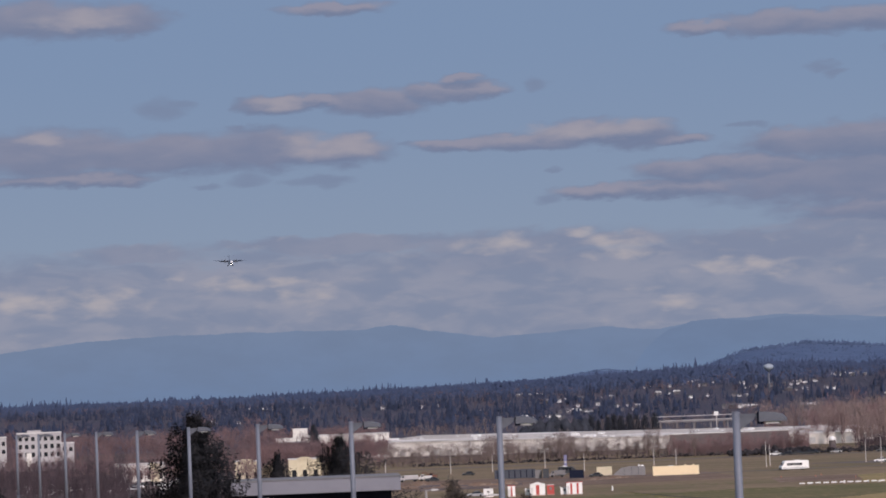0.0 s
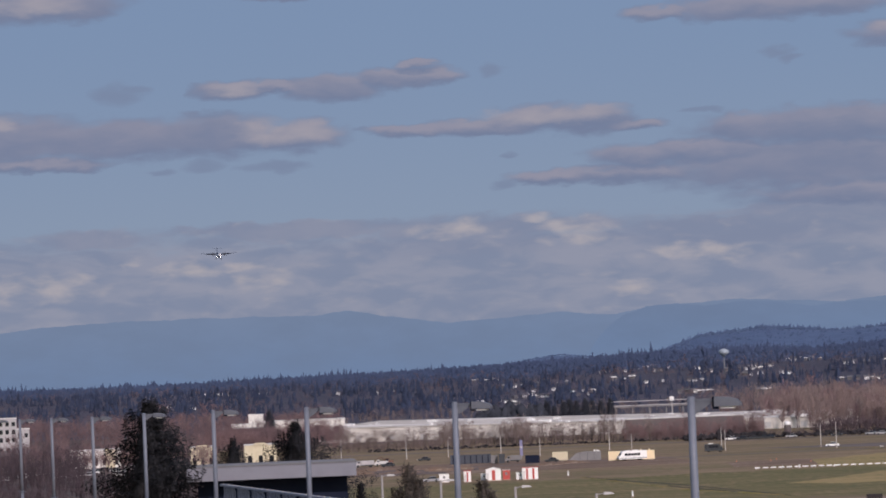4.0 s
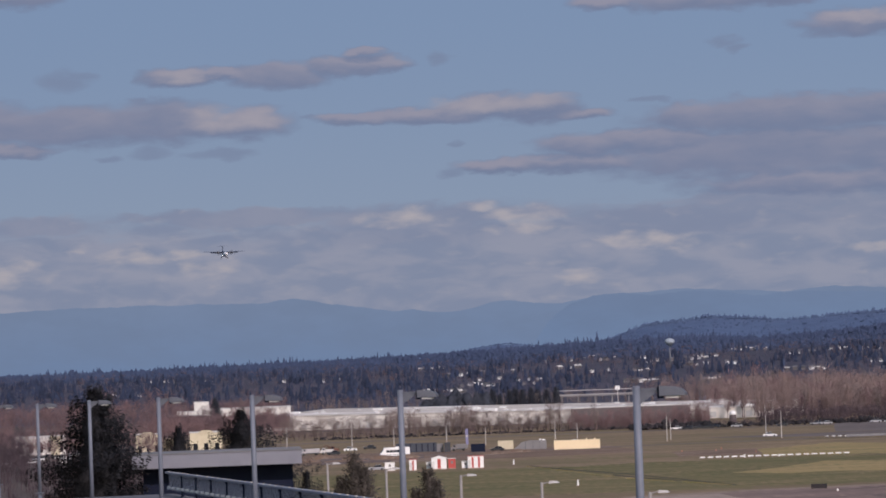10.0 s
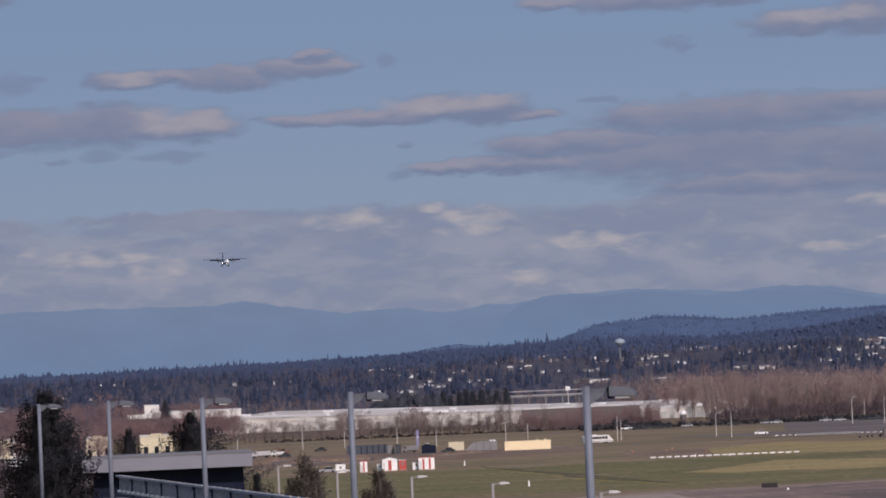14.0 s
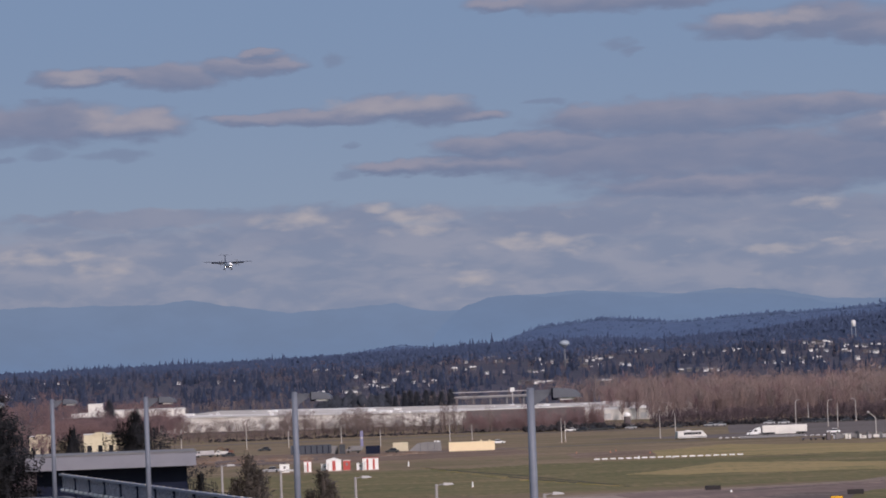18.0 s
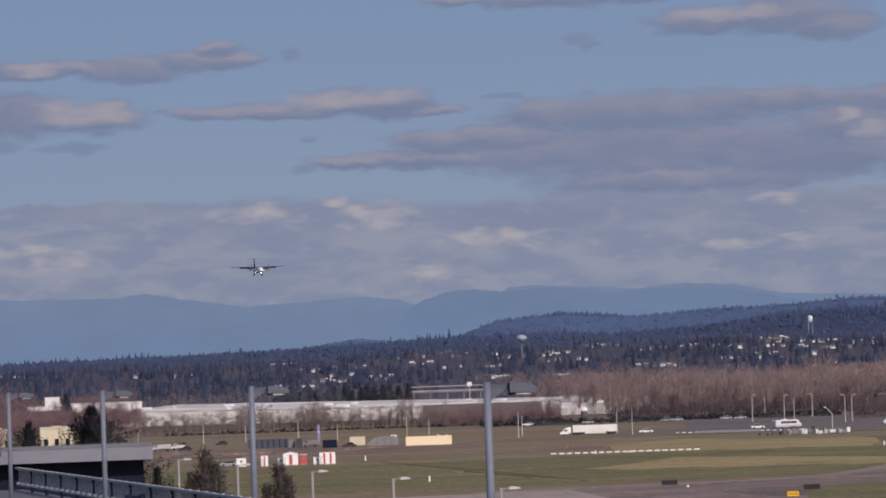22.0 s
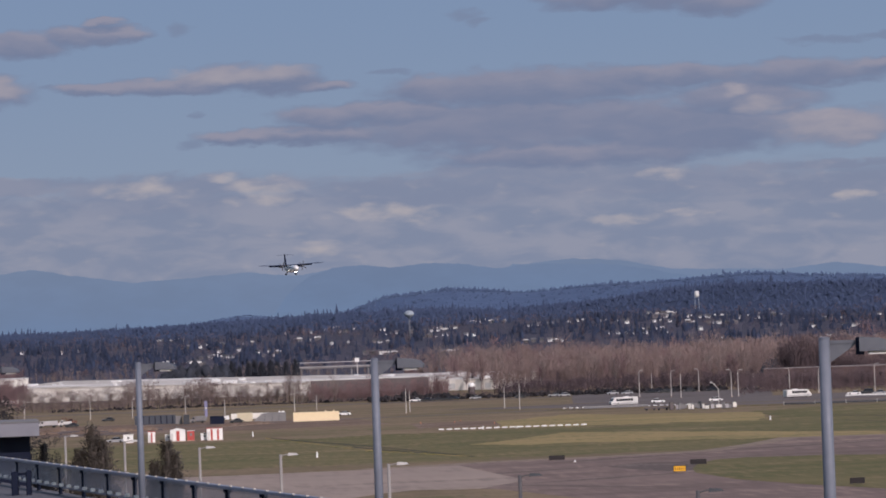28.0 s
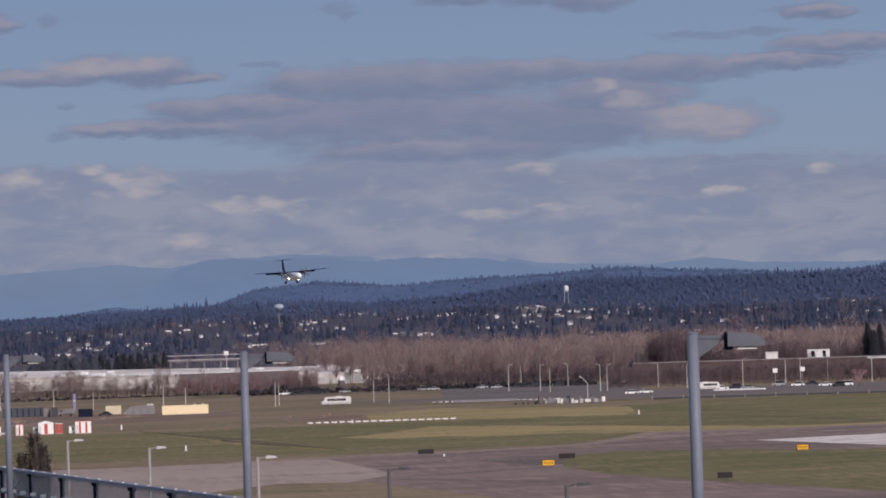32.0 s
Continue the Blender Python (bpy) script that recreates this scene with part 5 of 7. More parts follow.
def shuttle_bus(label, length=9.2, height=3.0, paint=None):
    """A shuttle bus that drives towards -x."""
    v = thing("shuttle_bus", pose(0, 0, 0), label, "bus")
    a, w = length / 2, 1.2
    s = Shape().prism([(-a, 0.45), (-a - 0.03, 1.2), (-a + 0.35, 1.5), (-a + 1.0, height - 0.5), (-a + 1.35, height - 0.06), (-a + 1.7, height), (a - 0.25, height), (a, height - 0.25), (a, 0.5), (a - 0.3, 0.38), (-a + 0.3, 0.38)],
                      -w, w, Matrix(((0, 1, 0, 0), (1, 0, 0, 0), (0, 0, 1, 0), (0, 0, 0, 1))))
    part("body", s, paint or WHITE_CLEAN, v)
    n = int((length - 3) / 1.05)
    pane = Shape().box(-0.47, -w - 0.015, 1.45, 0.47, -w + 0.01, 2.25).mesh("window", GLASS_DARK)
    for i in range(n):
        for side in (0, 180):
            x = -a + 2.3 + i * 1.05
            part("window", pane, None, v, at=pose(x, 0, 0, 0, 0, side))
    part("windscreen", Shape().add([(-a + 0.33, -w * 0.9, 1.5), (-a + 0.33, w * 0.9, 1.5), (-a + 0.97, w * 0.85, height - 0.5), (-a + 0.97, -w * 0.85, height - 0.5),
                                    (-a + 0.38, -w * 0.9, 1.5), (-a + 0.38, w * 0.9, 1.5), (-a + 1.02, w * 0.85, height - 0.5), (-a + 1.02, -w * 0.85, height - 0.5)],
                                   [(0, 1, 2, 3), (7, 6, 5, 4), (0, 4, 5, 1), (2, 6, 7, 3), (1, 5, 6, 2), (3, 7, 4, 0)]), GLASS_DARK, v)
    part("roof_unit", Shape().box(0.2, -0.6, height, 1.9, 0.6, height + 0.22, cut=0.06), WHITE_CLEAN, v)
    part("skirt_stripe", Shape().box(-a + 0.4, -w - 0.012, 0.62, a - 0.2, w + 0.012, 0.78), DARK_GREY, v, "dark stripe along the skirt")
    part("bumper", Shape().box(-a - 0.12, -1.1, 0.42, -a + 0.05, 1.1, 0.68, cut=0.03), DARK_GREY, v)
    add_wheels(v, [(-a * 0.58, -1.05), (a * 0.55, -1.05), (-a * 0.58, 1.05), (a * 0.55, 1.05)], 0.45, 0.28)
    return v


def lorry():
    """An articulated lorry that drives towards -x."""
    v = thing("lorry", pose(0, 0, 0), "white articulated lorry with a long plain box trailer", "lorry")
    part("trailer", Shape().box(-5.6, -1.28, 0.95, 9.3, 1.28, 3.3, cut=0.04), WHITE, v)
    part("underrun_skirt", Shape().box(-1.5, -1.2, 0.4, 5.6, -1.15, 0.95), WHITE, v)
    rib = Shape().box(-0.02, -1.3, 1.0, 0.02, -1.27, 3.24).mesh("rib", ROOF_PALE)
    for i in range(12):
        part("rib", rib, None, v, at=pose(-5.0 + i * 1.25, 0, 0))
    s = Shape().prism([(-9.9, 0.45), (-9.95, 1.1), (-9.1, 1.35), (-8.6, 2.1), (-7.7, 2.6), (-6.3, 2.8), (-6.2, 0.8), (-7.0, 0.45)], -1.2, 1.2, Matrix(((0, 1, 0, 0), (1, 0, 0, 0), (0, 0, 1, 0), (0, 0, 0, 1))))
    part("cab", s, WHITE_CLEAN, v)
    part("side_window", Shape().box(-8.5, -1.225, 1.4, -7.5, -1.19, 2.0), GLASS_DARK, v)
    part("chassis", Shape().box(-9.6, -0.5, 0.5, 9.0, 0.5, 0.95), DARK_GREY, v)
    part("fuel_tank", Shape().tube([(-7.0, -0.95, 0.75), (-5.9, -0.95, 0.75)], 0.3, 12), MID_GREY, v, smooth=True)
    add_wheels(v, [(x, y) for x in (-9.0, -5.2, -4.0, 6.6, 7.8) for y in (-1.0, 1.0)], 0.45, 0.3)
    return v


def airliner():
    """A twin turboprop with a high wing and a T tail; its nose is at -y."""
    v = thing("turboprop_airliner", pose(0, 0, 0), "white twin turboprop airliner on final approach, gear down", "aeroplane")
    prof = [(0.05, -15.9), (0.55, -15.6), (1.02, -14.8), (1.32, -13.4), (1.44, -11.5), (1.44, 6.0), (1.28, 9.5), (0.85, 13.5), (0.35, 16.5), (0.08, 17.0)]
    body = part("fuselage", Shape().lathe([(r, z) for r, z in prof], 24, pose(0, 0, 0, -90, 0, 0)), AIR_WHITE, v, smooth=True)
    part("windscreen", Shape().add([(-0.85, -14.35, 0.62), (0.85, -14.35, 0.62), (0.75, -13.7, 1.12), (-0.75, -13.7, 1.12), (-0.8, -14.1, 0.5), (0.8, -14.1, 0.5), (0.7, -13.5, 1.0), (-0.7, -13.5, 1.0)],
                                   [(0, 1, 2, 3), (7, 6, 5, 4), (0, 4, 5, 1), (1, 5, 6, 2), (2, 6, 7, 3), (3, 7, 4, 0)]), GLASS_DARK, body)
    pane = Shape().box(1.36, -0.11, 0.36, 1.40, 0.11, 0.62).mesh("cabin_window", GLASS_DARK)
    for i in range(20):
        for turn in (0, 180):
            y = -11.0 + i * 0.86
            part("cabin_window", pane, None, body, at=pose(0, y, 0, 0, 0, turn))
    belly = Shape().lathe([(0.1, -4.5), (0.75, -3.2), (0.85, 0), (0.75, 3.5), (0.1, 5)], 14, pose(0, -1.0, -0.85, -90, 0, 0))
    part("belly_fairing", belly, AIR_WHITE, v, smooth=True)

    def slab(span, root, tip, sweep, thick, rise):
        """Half a wing towards +x: chords, sweep to the back, thickness, rise at the tip."""
        out = []
        for x, c, y0, z in ((0, root, 0, 0), (span * 0.35, root * 0.98, sweep * 0.1, rise * 0.25), (span, tip, sweep, rise)):
            out += [(x, y0, z), (x, y0 + c * 0.25, z + thick * c), (x, y0 + c, z), (x, y0 + c * 0.3, z - thick * 0.5 * c)]
        faces = [(0, 1, 2, 3), (11, 10, 9, 8)]
        for r in (0, 4):
            faces += [(r + i, r + 4 + i, r + 4 + (i + 1) % 4, r + (i + 1) % 4) for i in range(4)]
        return out, faces

    flip = Matrix.Diagonal((-1, 1, 1, 1))
    verts, faces = slab(14.2, 2.9, 1.4, 0.55, 0.09, 0.45)
    for side, m in (("wing", Matrix()), ("wing", flip)):
        w = part(side, Shape().add(verts, faces, Matrix.Translation((0, -2.4, 1.5)) @ m), AIR_GREY, v, "grey high-set wing")
        part("flap", Shape().add([(1.3, 0.45, 1.45), (9.5, 0.55, 1.72), (9.5, 1.5, 1.25), (1.3, 1.55, 0.95), (1.3, 0.45, 1.36), (9.5, 0.55, 1.63), (9.5, 1.48, 1.18), (1.3, 1.52, 0.88)],
                                 [(0, 1, 2, 3), (7, 6, 5, 4), (0, 4, 5, 1), (1, 5, 6, 2), (2, 6, 7, 3), (3, 7, 4, 0)], m), AIR_GREY, w, "lowered trailing edge flap")
    for sx in (-1, 1):
        x = 4.4 * sx
        n = part("nacelle", Shape().lathe([(0.32, -5.2), (0.52, -4.7), (0.66, -3.2), (0.68, 0.0), (0.5, 2.6), (0.12, 3.6)], 14, pose(x, 0, 1.15, -90, 0, 0)), AIR_DARK, v, smooth=True)
        prop = part("propeller", Shape().lathe([(0.34, -5.25), (0.26, -5.6), (0.1, -5.85), (0.02, -5.9)], 12, pose(0, 5.4, 0, -90, 0, 0)), MID_GREY, v, at=pose(x, -5.4, 1.15))
        blade = Shape().add([(-0.06, -0.03, 0.25), (0.08, 0.03, 0.25), (0.2, 0.05, 1.1), (0.14, 0.04, 2.0), (-0.04, -0.02, 2.05), (-0.16, -0.05, 1.0),
                             (-0.06, 0.0, 0.25), (0.08, 0.06, 0.25), (0.2, 0.08, 1.1), (0.14, 0.07, 2.0), (-0.04, 0.01, 2.05), (-0.16, -0.02, 1.0)],
                            [(0, 1, 2, 3, 4, 5), (11, 10, 9, 8, 7, 6)] + [(i, 6 + i, 6 + (i + 1) % 6, (i + 1) % 6) for i in range(6)]).mesh("blade", DARK_GREY)
        for i in range(6):
            part("blade", blade, None, prop, at=pose(0, 0, 0, 0, i * 60 + 12, 0))
        leg = part("main_gear", Shape().tube([(1.15 * sx, 0.6, -0.9), (1.8 * sx, 0.7, -1.6), (2.15 * sx, 0.7, -2.3)], [0.2, 0.17, 0.14], 8), DARK_GREY, v)
        part("gear_fairing", Shape().lathe([(0.1, -2.4), (0.5, -1.6), (0.6, 0), (0.5, 1.8), (0.1, 2.8)], 12, pose(1.25 * sx, 0.6, -0.85, -90, 0, 0)), AIR_WHITE, v, smooth=True)
        tyre, rim = wheel_mesh(0.48, 0.3)
        for o in (-0.24, 0.24):
            part("wheel", tyre, None, leg, at=pose(2.15 * sx + o, 0.7, -2.35, 0, 0, 90))
        part("wing_light", Shape().lathe([(0.05, 0), (0.12, 0.03), (0.12, 0.1), (0.05, 0.12)], 10, pose(sx * 1.55, -2.0, -0.75, 90, 0, 0)), LANDING_LIGHT, v, "lit landing light")
    leg = part("nose_gear", Shape().tube([(0, -12.7, -1.0), (0, -12.9, -1.8), (0, -12.9, -2.4)], [0.13, 0.11, 0.1], 8), MID_GREY, v)
    tyre, rim = wheel_mesh(0.3, 0.18)
    for o in (-0.18, 0.18):
        part("wheel", tyre, None, leg, at=pose(o, -12.9, -2.45, 0, 0, 90))
    for x in (-0.28, 0.28):
        part("nose_light", Shape().lathe([(0.05, 0), (0.14, 0.03), (0.14, 0.12), (0.05, 0.15)], 10, pose(x, -13.05, -1.35, 90, 0, 0)), LANDING_LIGHT, v, "lit nose gear light")
    part("fin", Shape().prism([(9.0, 1.0), (11.6, 1.9), (14.0, 6.1), (16.1, 6.25), (16.4, 1.0)], -0.1, 0.1), AIR_DARK, v, "dark blue tail fin")
    verts, faces = slab(3.75, 1.6, 0.9, 0.5, 0.06, 0.0)
    s = Shape().add(verts, faces, Matrix.Translation((0, 14.4, 6.2))).add(verts, faces, Matrix.Translation((0, 14.4, 6.2)) @ flip)
    part("tailplane", s, AIR_DARK, v)
    part("tail_bullet", Shape().lathe([(0.04, -2.0), (0.2, -1.4), (0.22, 1.0), (0.05, 1.9)], 10, pose(0, 15.2, 6.25, -90, 0, 0)), AIR_DARK, v, smooth=True)
    return v


def bird():
    v = thing("bird", pose(0, 0, 0), "small dark bird in fast flight", "bird")
    part("body", Shape().lathe([(0.004, -0.11), (0.03, -0.085), (0.036, -0.03), (0.026, 0.04), (0.008, 0.10)], 12, pose(0, 0, 0, -90, 0, 0)), FEATHER, v, smooth=True)
    part("tail", Shape().add([(-0.012, 0.08, 0), (0.012, 0.08, 0), (0.035, 0.19, 0), (-0.035, 0.19, 0), (-0.012, 0.08, 0.004), (0.012, 0.08, 0.004), (0.035, 0.19, 0.004), (-0.035, 0.19, 0.004)],
                             [(3, 2, 1, 0), (4, 5, 6, 7), (0, 1, 5, 4), (1, 2, 6, 5), (2, 3, 7, 6), (3, 0, 4, 7)]), FEATHER, v)
    for sx in (-1, 1):
        part("wing", Shape().add([(0.02 * sx, -0.06, 0.01), (0.12 * sx, -0.05, 0.035), (0.24 * sx, 0.10, 0.03), (0.10 * sx, 0.03, 0.02), (0.02 * sx, 0.03, 0.005),
                                  (0.02 * sx, -0.06, 0.016), (0.12 * sx, -0.05, 0.04), (0.24 * sx, 0.10, 0.034), (0.10 * sx, 0.03, 0.026), (0.02 * sx, 0.03, 0.011)],
                                 [(0, 1, 2, 3, 4), (9, 8, 7, 6, 5)] + [(i, 5 + i, 5 + (i + 1) % 5, (i + 1) % 5) for i in range(5)]), FEATHER, v)
    return v


# ---- trees standing singly ----
def conifer_tree(b, d, top, narrow, seed, label, mat, layers=26, count=12, power=0.8, droop=0.5, lift=0.15, spray=0.02, tip=7.0, leaders=1, twigs=5):
    t = thing("conifer", facing(b, d), label, "tree")
    part("trunk", Shape().tube([(0, 0, -0.1), (0, 0, top * 0.6), (0, 0, top * 0.97)], [0.014 * top + 0.04, 0.009 * top, 0.01], 8), BARK, t)
    vs, fs = needle_boughs(seed, layers, count, narrow, power, droop, lift, spray, tip, twigs)
    if leaders > 1:
        # side leaders that fork off the main stem
        for i in range(leaders - 1):
            more, tris = needle_boughs(seed + 50 + i, layers, count, narrow * 0.85, power, droop, lift, spray, tip)
            fs = np.concatenate([fs, tris + len(vs)])
            vs = np.concatenate([vs, more * (1, 1, 0.955 - 0.03 * i) + ((0.030, -0.046)[i % 2], 0.01, 0)])
    part("crown", raw_mesh("crown", vs * top, fs, mat), None, t)
    return t


def single_bare(seed, h, spread, label, category="tree", mat=TWIGS_GREY, twigs=260, name="bare_tree"):
    vs, fs = haze_crown(seed, twigs, spread * 0.5, 0.2, 22, 0.9)
    t = thing(name, pose(0, 0, 0), label, category, "row of bare trees before the warehouse")
    part("crown", raw_mesh("crown", vs * h, fs, mat), None, t)
    part("trunk", Shape().tube([(0, 0, -0.1), (0, 0, h * 0.25)], [h * 0.024, h * 0.017], 8), BARK, t)
    return t


def build_trees():
    conifer_tree(-440, 262, 25.4, 1.68, 1, "tall dark spruce beside the canopy building", CONIFER, 34, 13, 0.74, 0.1, 0.45, 0.0092, 13.0, 1, 11)
    conifer_tree(-186, 335, 22.6, 2.35, 2, "broad dark spruce behind the canopy building", CONIFER, 32, 13, 0.9, 0.1, 0.4, 0.0095, 11.0, 1, 11)
    conifer_tree(-296, 345, 20.9, 2.1, 3, "smaller dark spruce behind the canopy building", CONIFER, 30, 11, 0.88, 0.1, 0.45, 0.0095, 11.0, 1, 9)
    conifer_tree(-800, 300, 20.5, 1.2, 4, "dark spruce at the edge of the brown wood", CONIFER, 40, 14, 0.7)
    conifer_tree(-74, 300, 17.1, 1.0, 5, "thin spruce at the corner of the canopy building", CONIFER, 44, 12, 0.8, 0.3, 0.3, 0.01)
    conifer_tree(12, 232, 19.8, 0.62, 6, "young olive-brown pine below the deck", PINE, 56, 12, 0.62, -0.6, 0.5, 0.0085, 40.0, 3)
    conifer_tree(142, 226, 18.8, 0.58, 7, "young olive-brown pine below the deck", PINE, 56, 12, 0.62, -0.6, 0.5, 0.0085, 40.0, 3)
    rng = random.Random(8)
    for i in range(9):
        b = 262 + i * 13.5 + rng.uniform(-3, 3)
        d = 1965 + rng.uniform(-10, 10)
        conifer_tree(b, d, high(30 + rng.uniform(-3, 9), d), 1.0 + rng.random() * 0.3, 30 + i, "round dark conifer behind the warehouse", CONIFER_MID, 12, 9, 0.5, 0.3, 0.2, 0.05)
    for b, d, top in ((1612, 1425, high(17, 1425)), (1622, 1420, high(30, 1420)), (1633, 1430, high(21, 1430)), (1665, 1425, high(30, 1425))):
        conifer_tree(b, d, top, 0.85, int(b), "tall dark conifer beside the brick building", CONIFER_MID, 26, 11, 0.7, 0.4, 0.2, 0.03)
    conifer_tree(-230, 1700, high(26.8, 1700), 1.7, 44, "dark conifer behind the white end block", CONIFER_MID, 26, 11, 0.7, 0.4, 0.2, 0.03)
    seeds = [single_bare(60 + i, 9.4, 0.8, "bare grey-brown street tree in a row before the warehouse", twigs=2000, mat=TWIGS_GREY) for i in range(4)]
    k = 0
    for i in range(30):
        b = -112 + i * 17.3 + rng.uniform(-3, 3)
        if 78 < b < 92 or 200 < b < 214:
            continue
        d = 1412 - i * 0.6
        p = spot(b, d)
        f = rng.uniform(0.85, 1.12)
        m = pose(p.x, p.y, 0, 0, 0, rng.uniform(0, 360)) @ Matrix.Diagonal((f, f, f, 1))
        if k < 4:
            seeds[k].matrix_basis = m
        else:
            c = copy_thing(seeds[k % 4], pose(p.x, p.y, 0, 0, 0, rng.uniform(0, 360)))
            c.scale = (f, f, f)
        k += 1
    for b, d, h in ((186, 1395, 12.5), (205, 1390, 13), (360, 1385, 14), (376, 1383, 13), (440, 1380, 12)):
        t = single_bare(int(b), h, 0.45, "tall bare tree before the warehouse", twigs=900, mat=TWIGS_GREY)
        t.matrix_basis = facing(b, d)
    t = single_bare(99, 6.9, 1.05, "small pink blossoming tree beside the road", mat=BLOSSOM, twigs=1300, name="blossom_tree")
    t.matrix_basis = facing(1594, 1167)
    t["group"] = ""


# ---- street furniture on the field ----
def plain_post(h):
    t = thing("post", pose(0, 0, 0), "slim pale utility post in the grass", "post", "slim posts on the field")
    part("shaft", Shape().tube([(0, 0, 0), (0, 0, h)], [0.14, 0.09], 8), POLE_PALE, t)
    part("footing", Shape().box(-0.3, -0.3, 0, 0.3, 0.3, 0.25, cut=0.03), CONCRETE_PAVE, t)
    return t


def curved_lamp(h, turn=1):
    t = thing("street_lamp", pose(0, 0, 0), "pale street lamp with a curved arm", "lamp post", "street lamps along the road")
    part("pole", Shape().tube([(0, 0, 0), (0, 0, h * 0.6), (0, 0, h * 0.9), (0.25 * turn, 0, h * 0.975), (0.9 * turn, 0, h)], [0.15, 0.12, 0.1, 0.09, 0.08], 8), POLE_PALE, t)
    part("head", Shape().box(0.8, -0.18, h - 0.06, 1.75, 0.18, h + 0.12, cut=0.04, m=Matrix.Diagonal((turn, 1, 1, 1))), LAMP_PALE, t)
    part("footing", Shape().box(-0.35, -0.35, 0, 0.35, 0.35, 0.3, cut=0.03), CONCRETE_PAVE, t)
    return t


def by_drop(b, top, base):
    """Bearing, distance and height of an upright thing from the drops of its top and base under eye level."""
    d = EYE / (base * UNIT)
    return b, d, (base - top) * d * UNIT


def build_posts():
    for b, top, base in ((-106, 82, 116.5), (9, 79, 122), (83, 92, 122), (245, 95.6, 126.4), (407, 93, 120.4), (565, 87, 131), (571.5, 92, 129), (739, 90, 129), (766, 86, 132),
                         (1000, 75, 110), (1051, 79, 121), (1179, 82, 110), (1466, 76, 118), (1540, 78, 114), (1492, 74, 116)):
        b, d, h = by_drop(b, top, base)
        plain_post(h).matrix_basis = facing(b, d)
    for b, top, base, turn in ((176, 85.5, 118.4, 1), (368, 87.3, 121, 1), (978, 70, 117, 1), (1034, 72, 118.6, 1), (1083, 71, 111, -1), (1140, 74, 122.5, -1), (1152, 75, 122, 1), (1242, 75, 118, -1),
                               (1293, 77, 121, 1), (1391, 72, 120, 1), (1617, 75, 120, -1)):
        b, d, h = by_drop(b, top, base)
        curved_lamp(h, turn).matrix_basis = facing(b, d)
    # white panels on short posts beside the road
    for b, d in ((1448, 1230), (1496, 1245)):
        t = thing("road_sign", facing(b, d), "small white road sign on a post", "sign")
        part("post", Shape().tube([(0, 0, 0), (0, 0, 5.5)], 0.06, 6), POLE_PALE, t)
        part("panel", Shape().box(-0.8, -0.1, 4.6, 0.8, -0.03, 6.2, cut=0.02), WHITE_CLEAN, t)


def build_barricades():
    def barricade():
        t = thing("barricade", pose(0, 0, 0), "low white airfield barricade on the grass", "barricade", "row of white barricades")
        part("beam", Shape().box(-0.75, -0.1, 0.08, 0.75, 0.1, 0.38, cut=0.03), WHITE_CLEAN, t)
        for x in (-0.55, 0.55):
            part("foot", Shape().box(x - 0.12, -0.22, 0, x + 0.12, 0.22, 0.08), DARK_GREY, t)
        part("lamp", Shape().lathe([(0.05, 0.38), (0.06, 0.41), (0.06, 0.48), (0.03, 0.5)], 8), ORANGE, t, "small orange warning lamp")
        return t

    one = barricade()
    for i in range(19):
        p = spot(626 + i * 14.0, 912)
        m = pose(p.x, p.y, 0, 0, 0, -3 - (i % 3))
        if i:
            copy_thing(one, m)
        else:
            one.matrix_basis = m
    for i in range(22):
        p = spot(845 + i * 11.4, 1122 - 0.4 * i)
        copy_thing(one, pose(p.x, p.y, 0, 0, 0, -6 + (i % 4))).scale = (0.8, 0.7, 0.65)


def airfield_sign(m, w, h, face, label):
    t = thing("airfield_sign", m, label, "sign", "airfield signs")
    part("box", Shape().box(-w / 2, -0.12, 0.25, w / 2, 0.12, h, cut=0.03), SIGN_BLACK, t)
    if face:
        part("face", Shape().box(-w / 2 + 0.08, -0.15, 0.33, w / 2 - 0.08, -0.122, h - 0.08), face, t, "yellow lettered face")
        for i in range(5):
            x = -w / 2 + (i + 1.0) * w / 6
            part("marking", Shape().box(x - 0.06, -0.166, 0.55, x + 0.06, -0.152, h - 0.32), SIGN_BLACK, t, "black bar of unreadable writing")
    for x in (-w / 2 + 0.3, w / 2 - 0.3):
        part("leg", Shape().tube([(x, 0, 0), (x, 0, 0.26)], 0.05, 6), MID_GREY, t)


def build_signs():
    for b, d, w in ((828, 661, 3.1), (1077, 618, 3.0), (1354, 524, 2.3)):
        airfield_sign(facing(b, d), w, 1.15, None, "black back of an airfield guidance sign")
    for b, d in ((1044, 588), (1492, 625)):
        airfield_sign(facing(b, d), 2.2, 1.3, SIGN_YELLOW, "yellow airfield guidance sign with black writing")
    for b, d, h in ((293, 915, 1.4), (405, 730, 1.3), (860, 651, 0.5), (700, 905, 0.9), (1206, 900, 1.2), (760, 905, 0.6)):
        t = thing("marker_post", facing(b, d), "small white marker post in the grass", "marker", "marker posts on the field")
        part("shaft", Shape().tube([(0, 0, 0), (0, 0, h)], [0.22, 0.14], 8), WHITE_CLEAN, t)
        part("base", Shape().box(-0.35, -0.35, 0, 0.35, 0.35, 0.12, cut=0.02), CONCRETE_PAVE, t)
    for b, d in ((590, 990), (650, 985), (660, 1000), (720, 960)):
        t = thing("marker_cone", facing(b, d), "small orange and white marker cone", "cone", "marker cones on the field")
        part("cone", Shape().lathe([(0.2, 0.04), (0.04, 0.6)], 10), ORANGE, t)
        part("base", Shape().box(-0.3, -0.3, 0, 0.3, 0.3, 0.05), DARK_GREY, t)


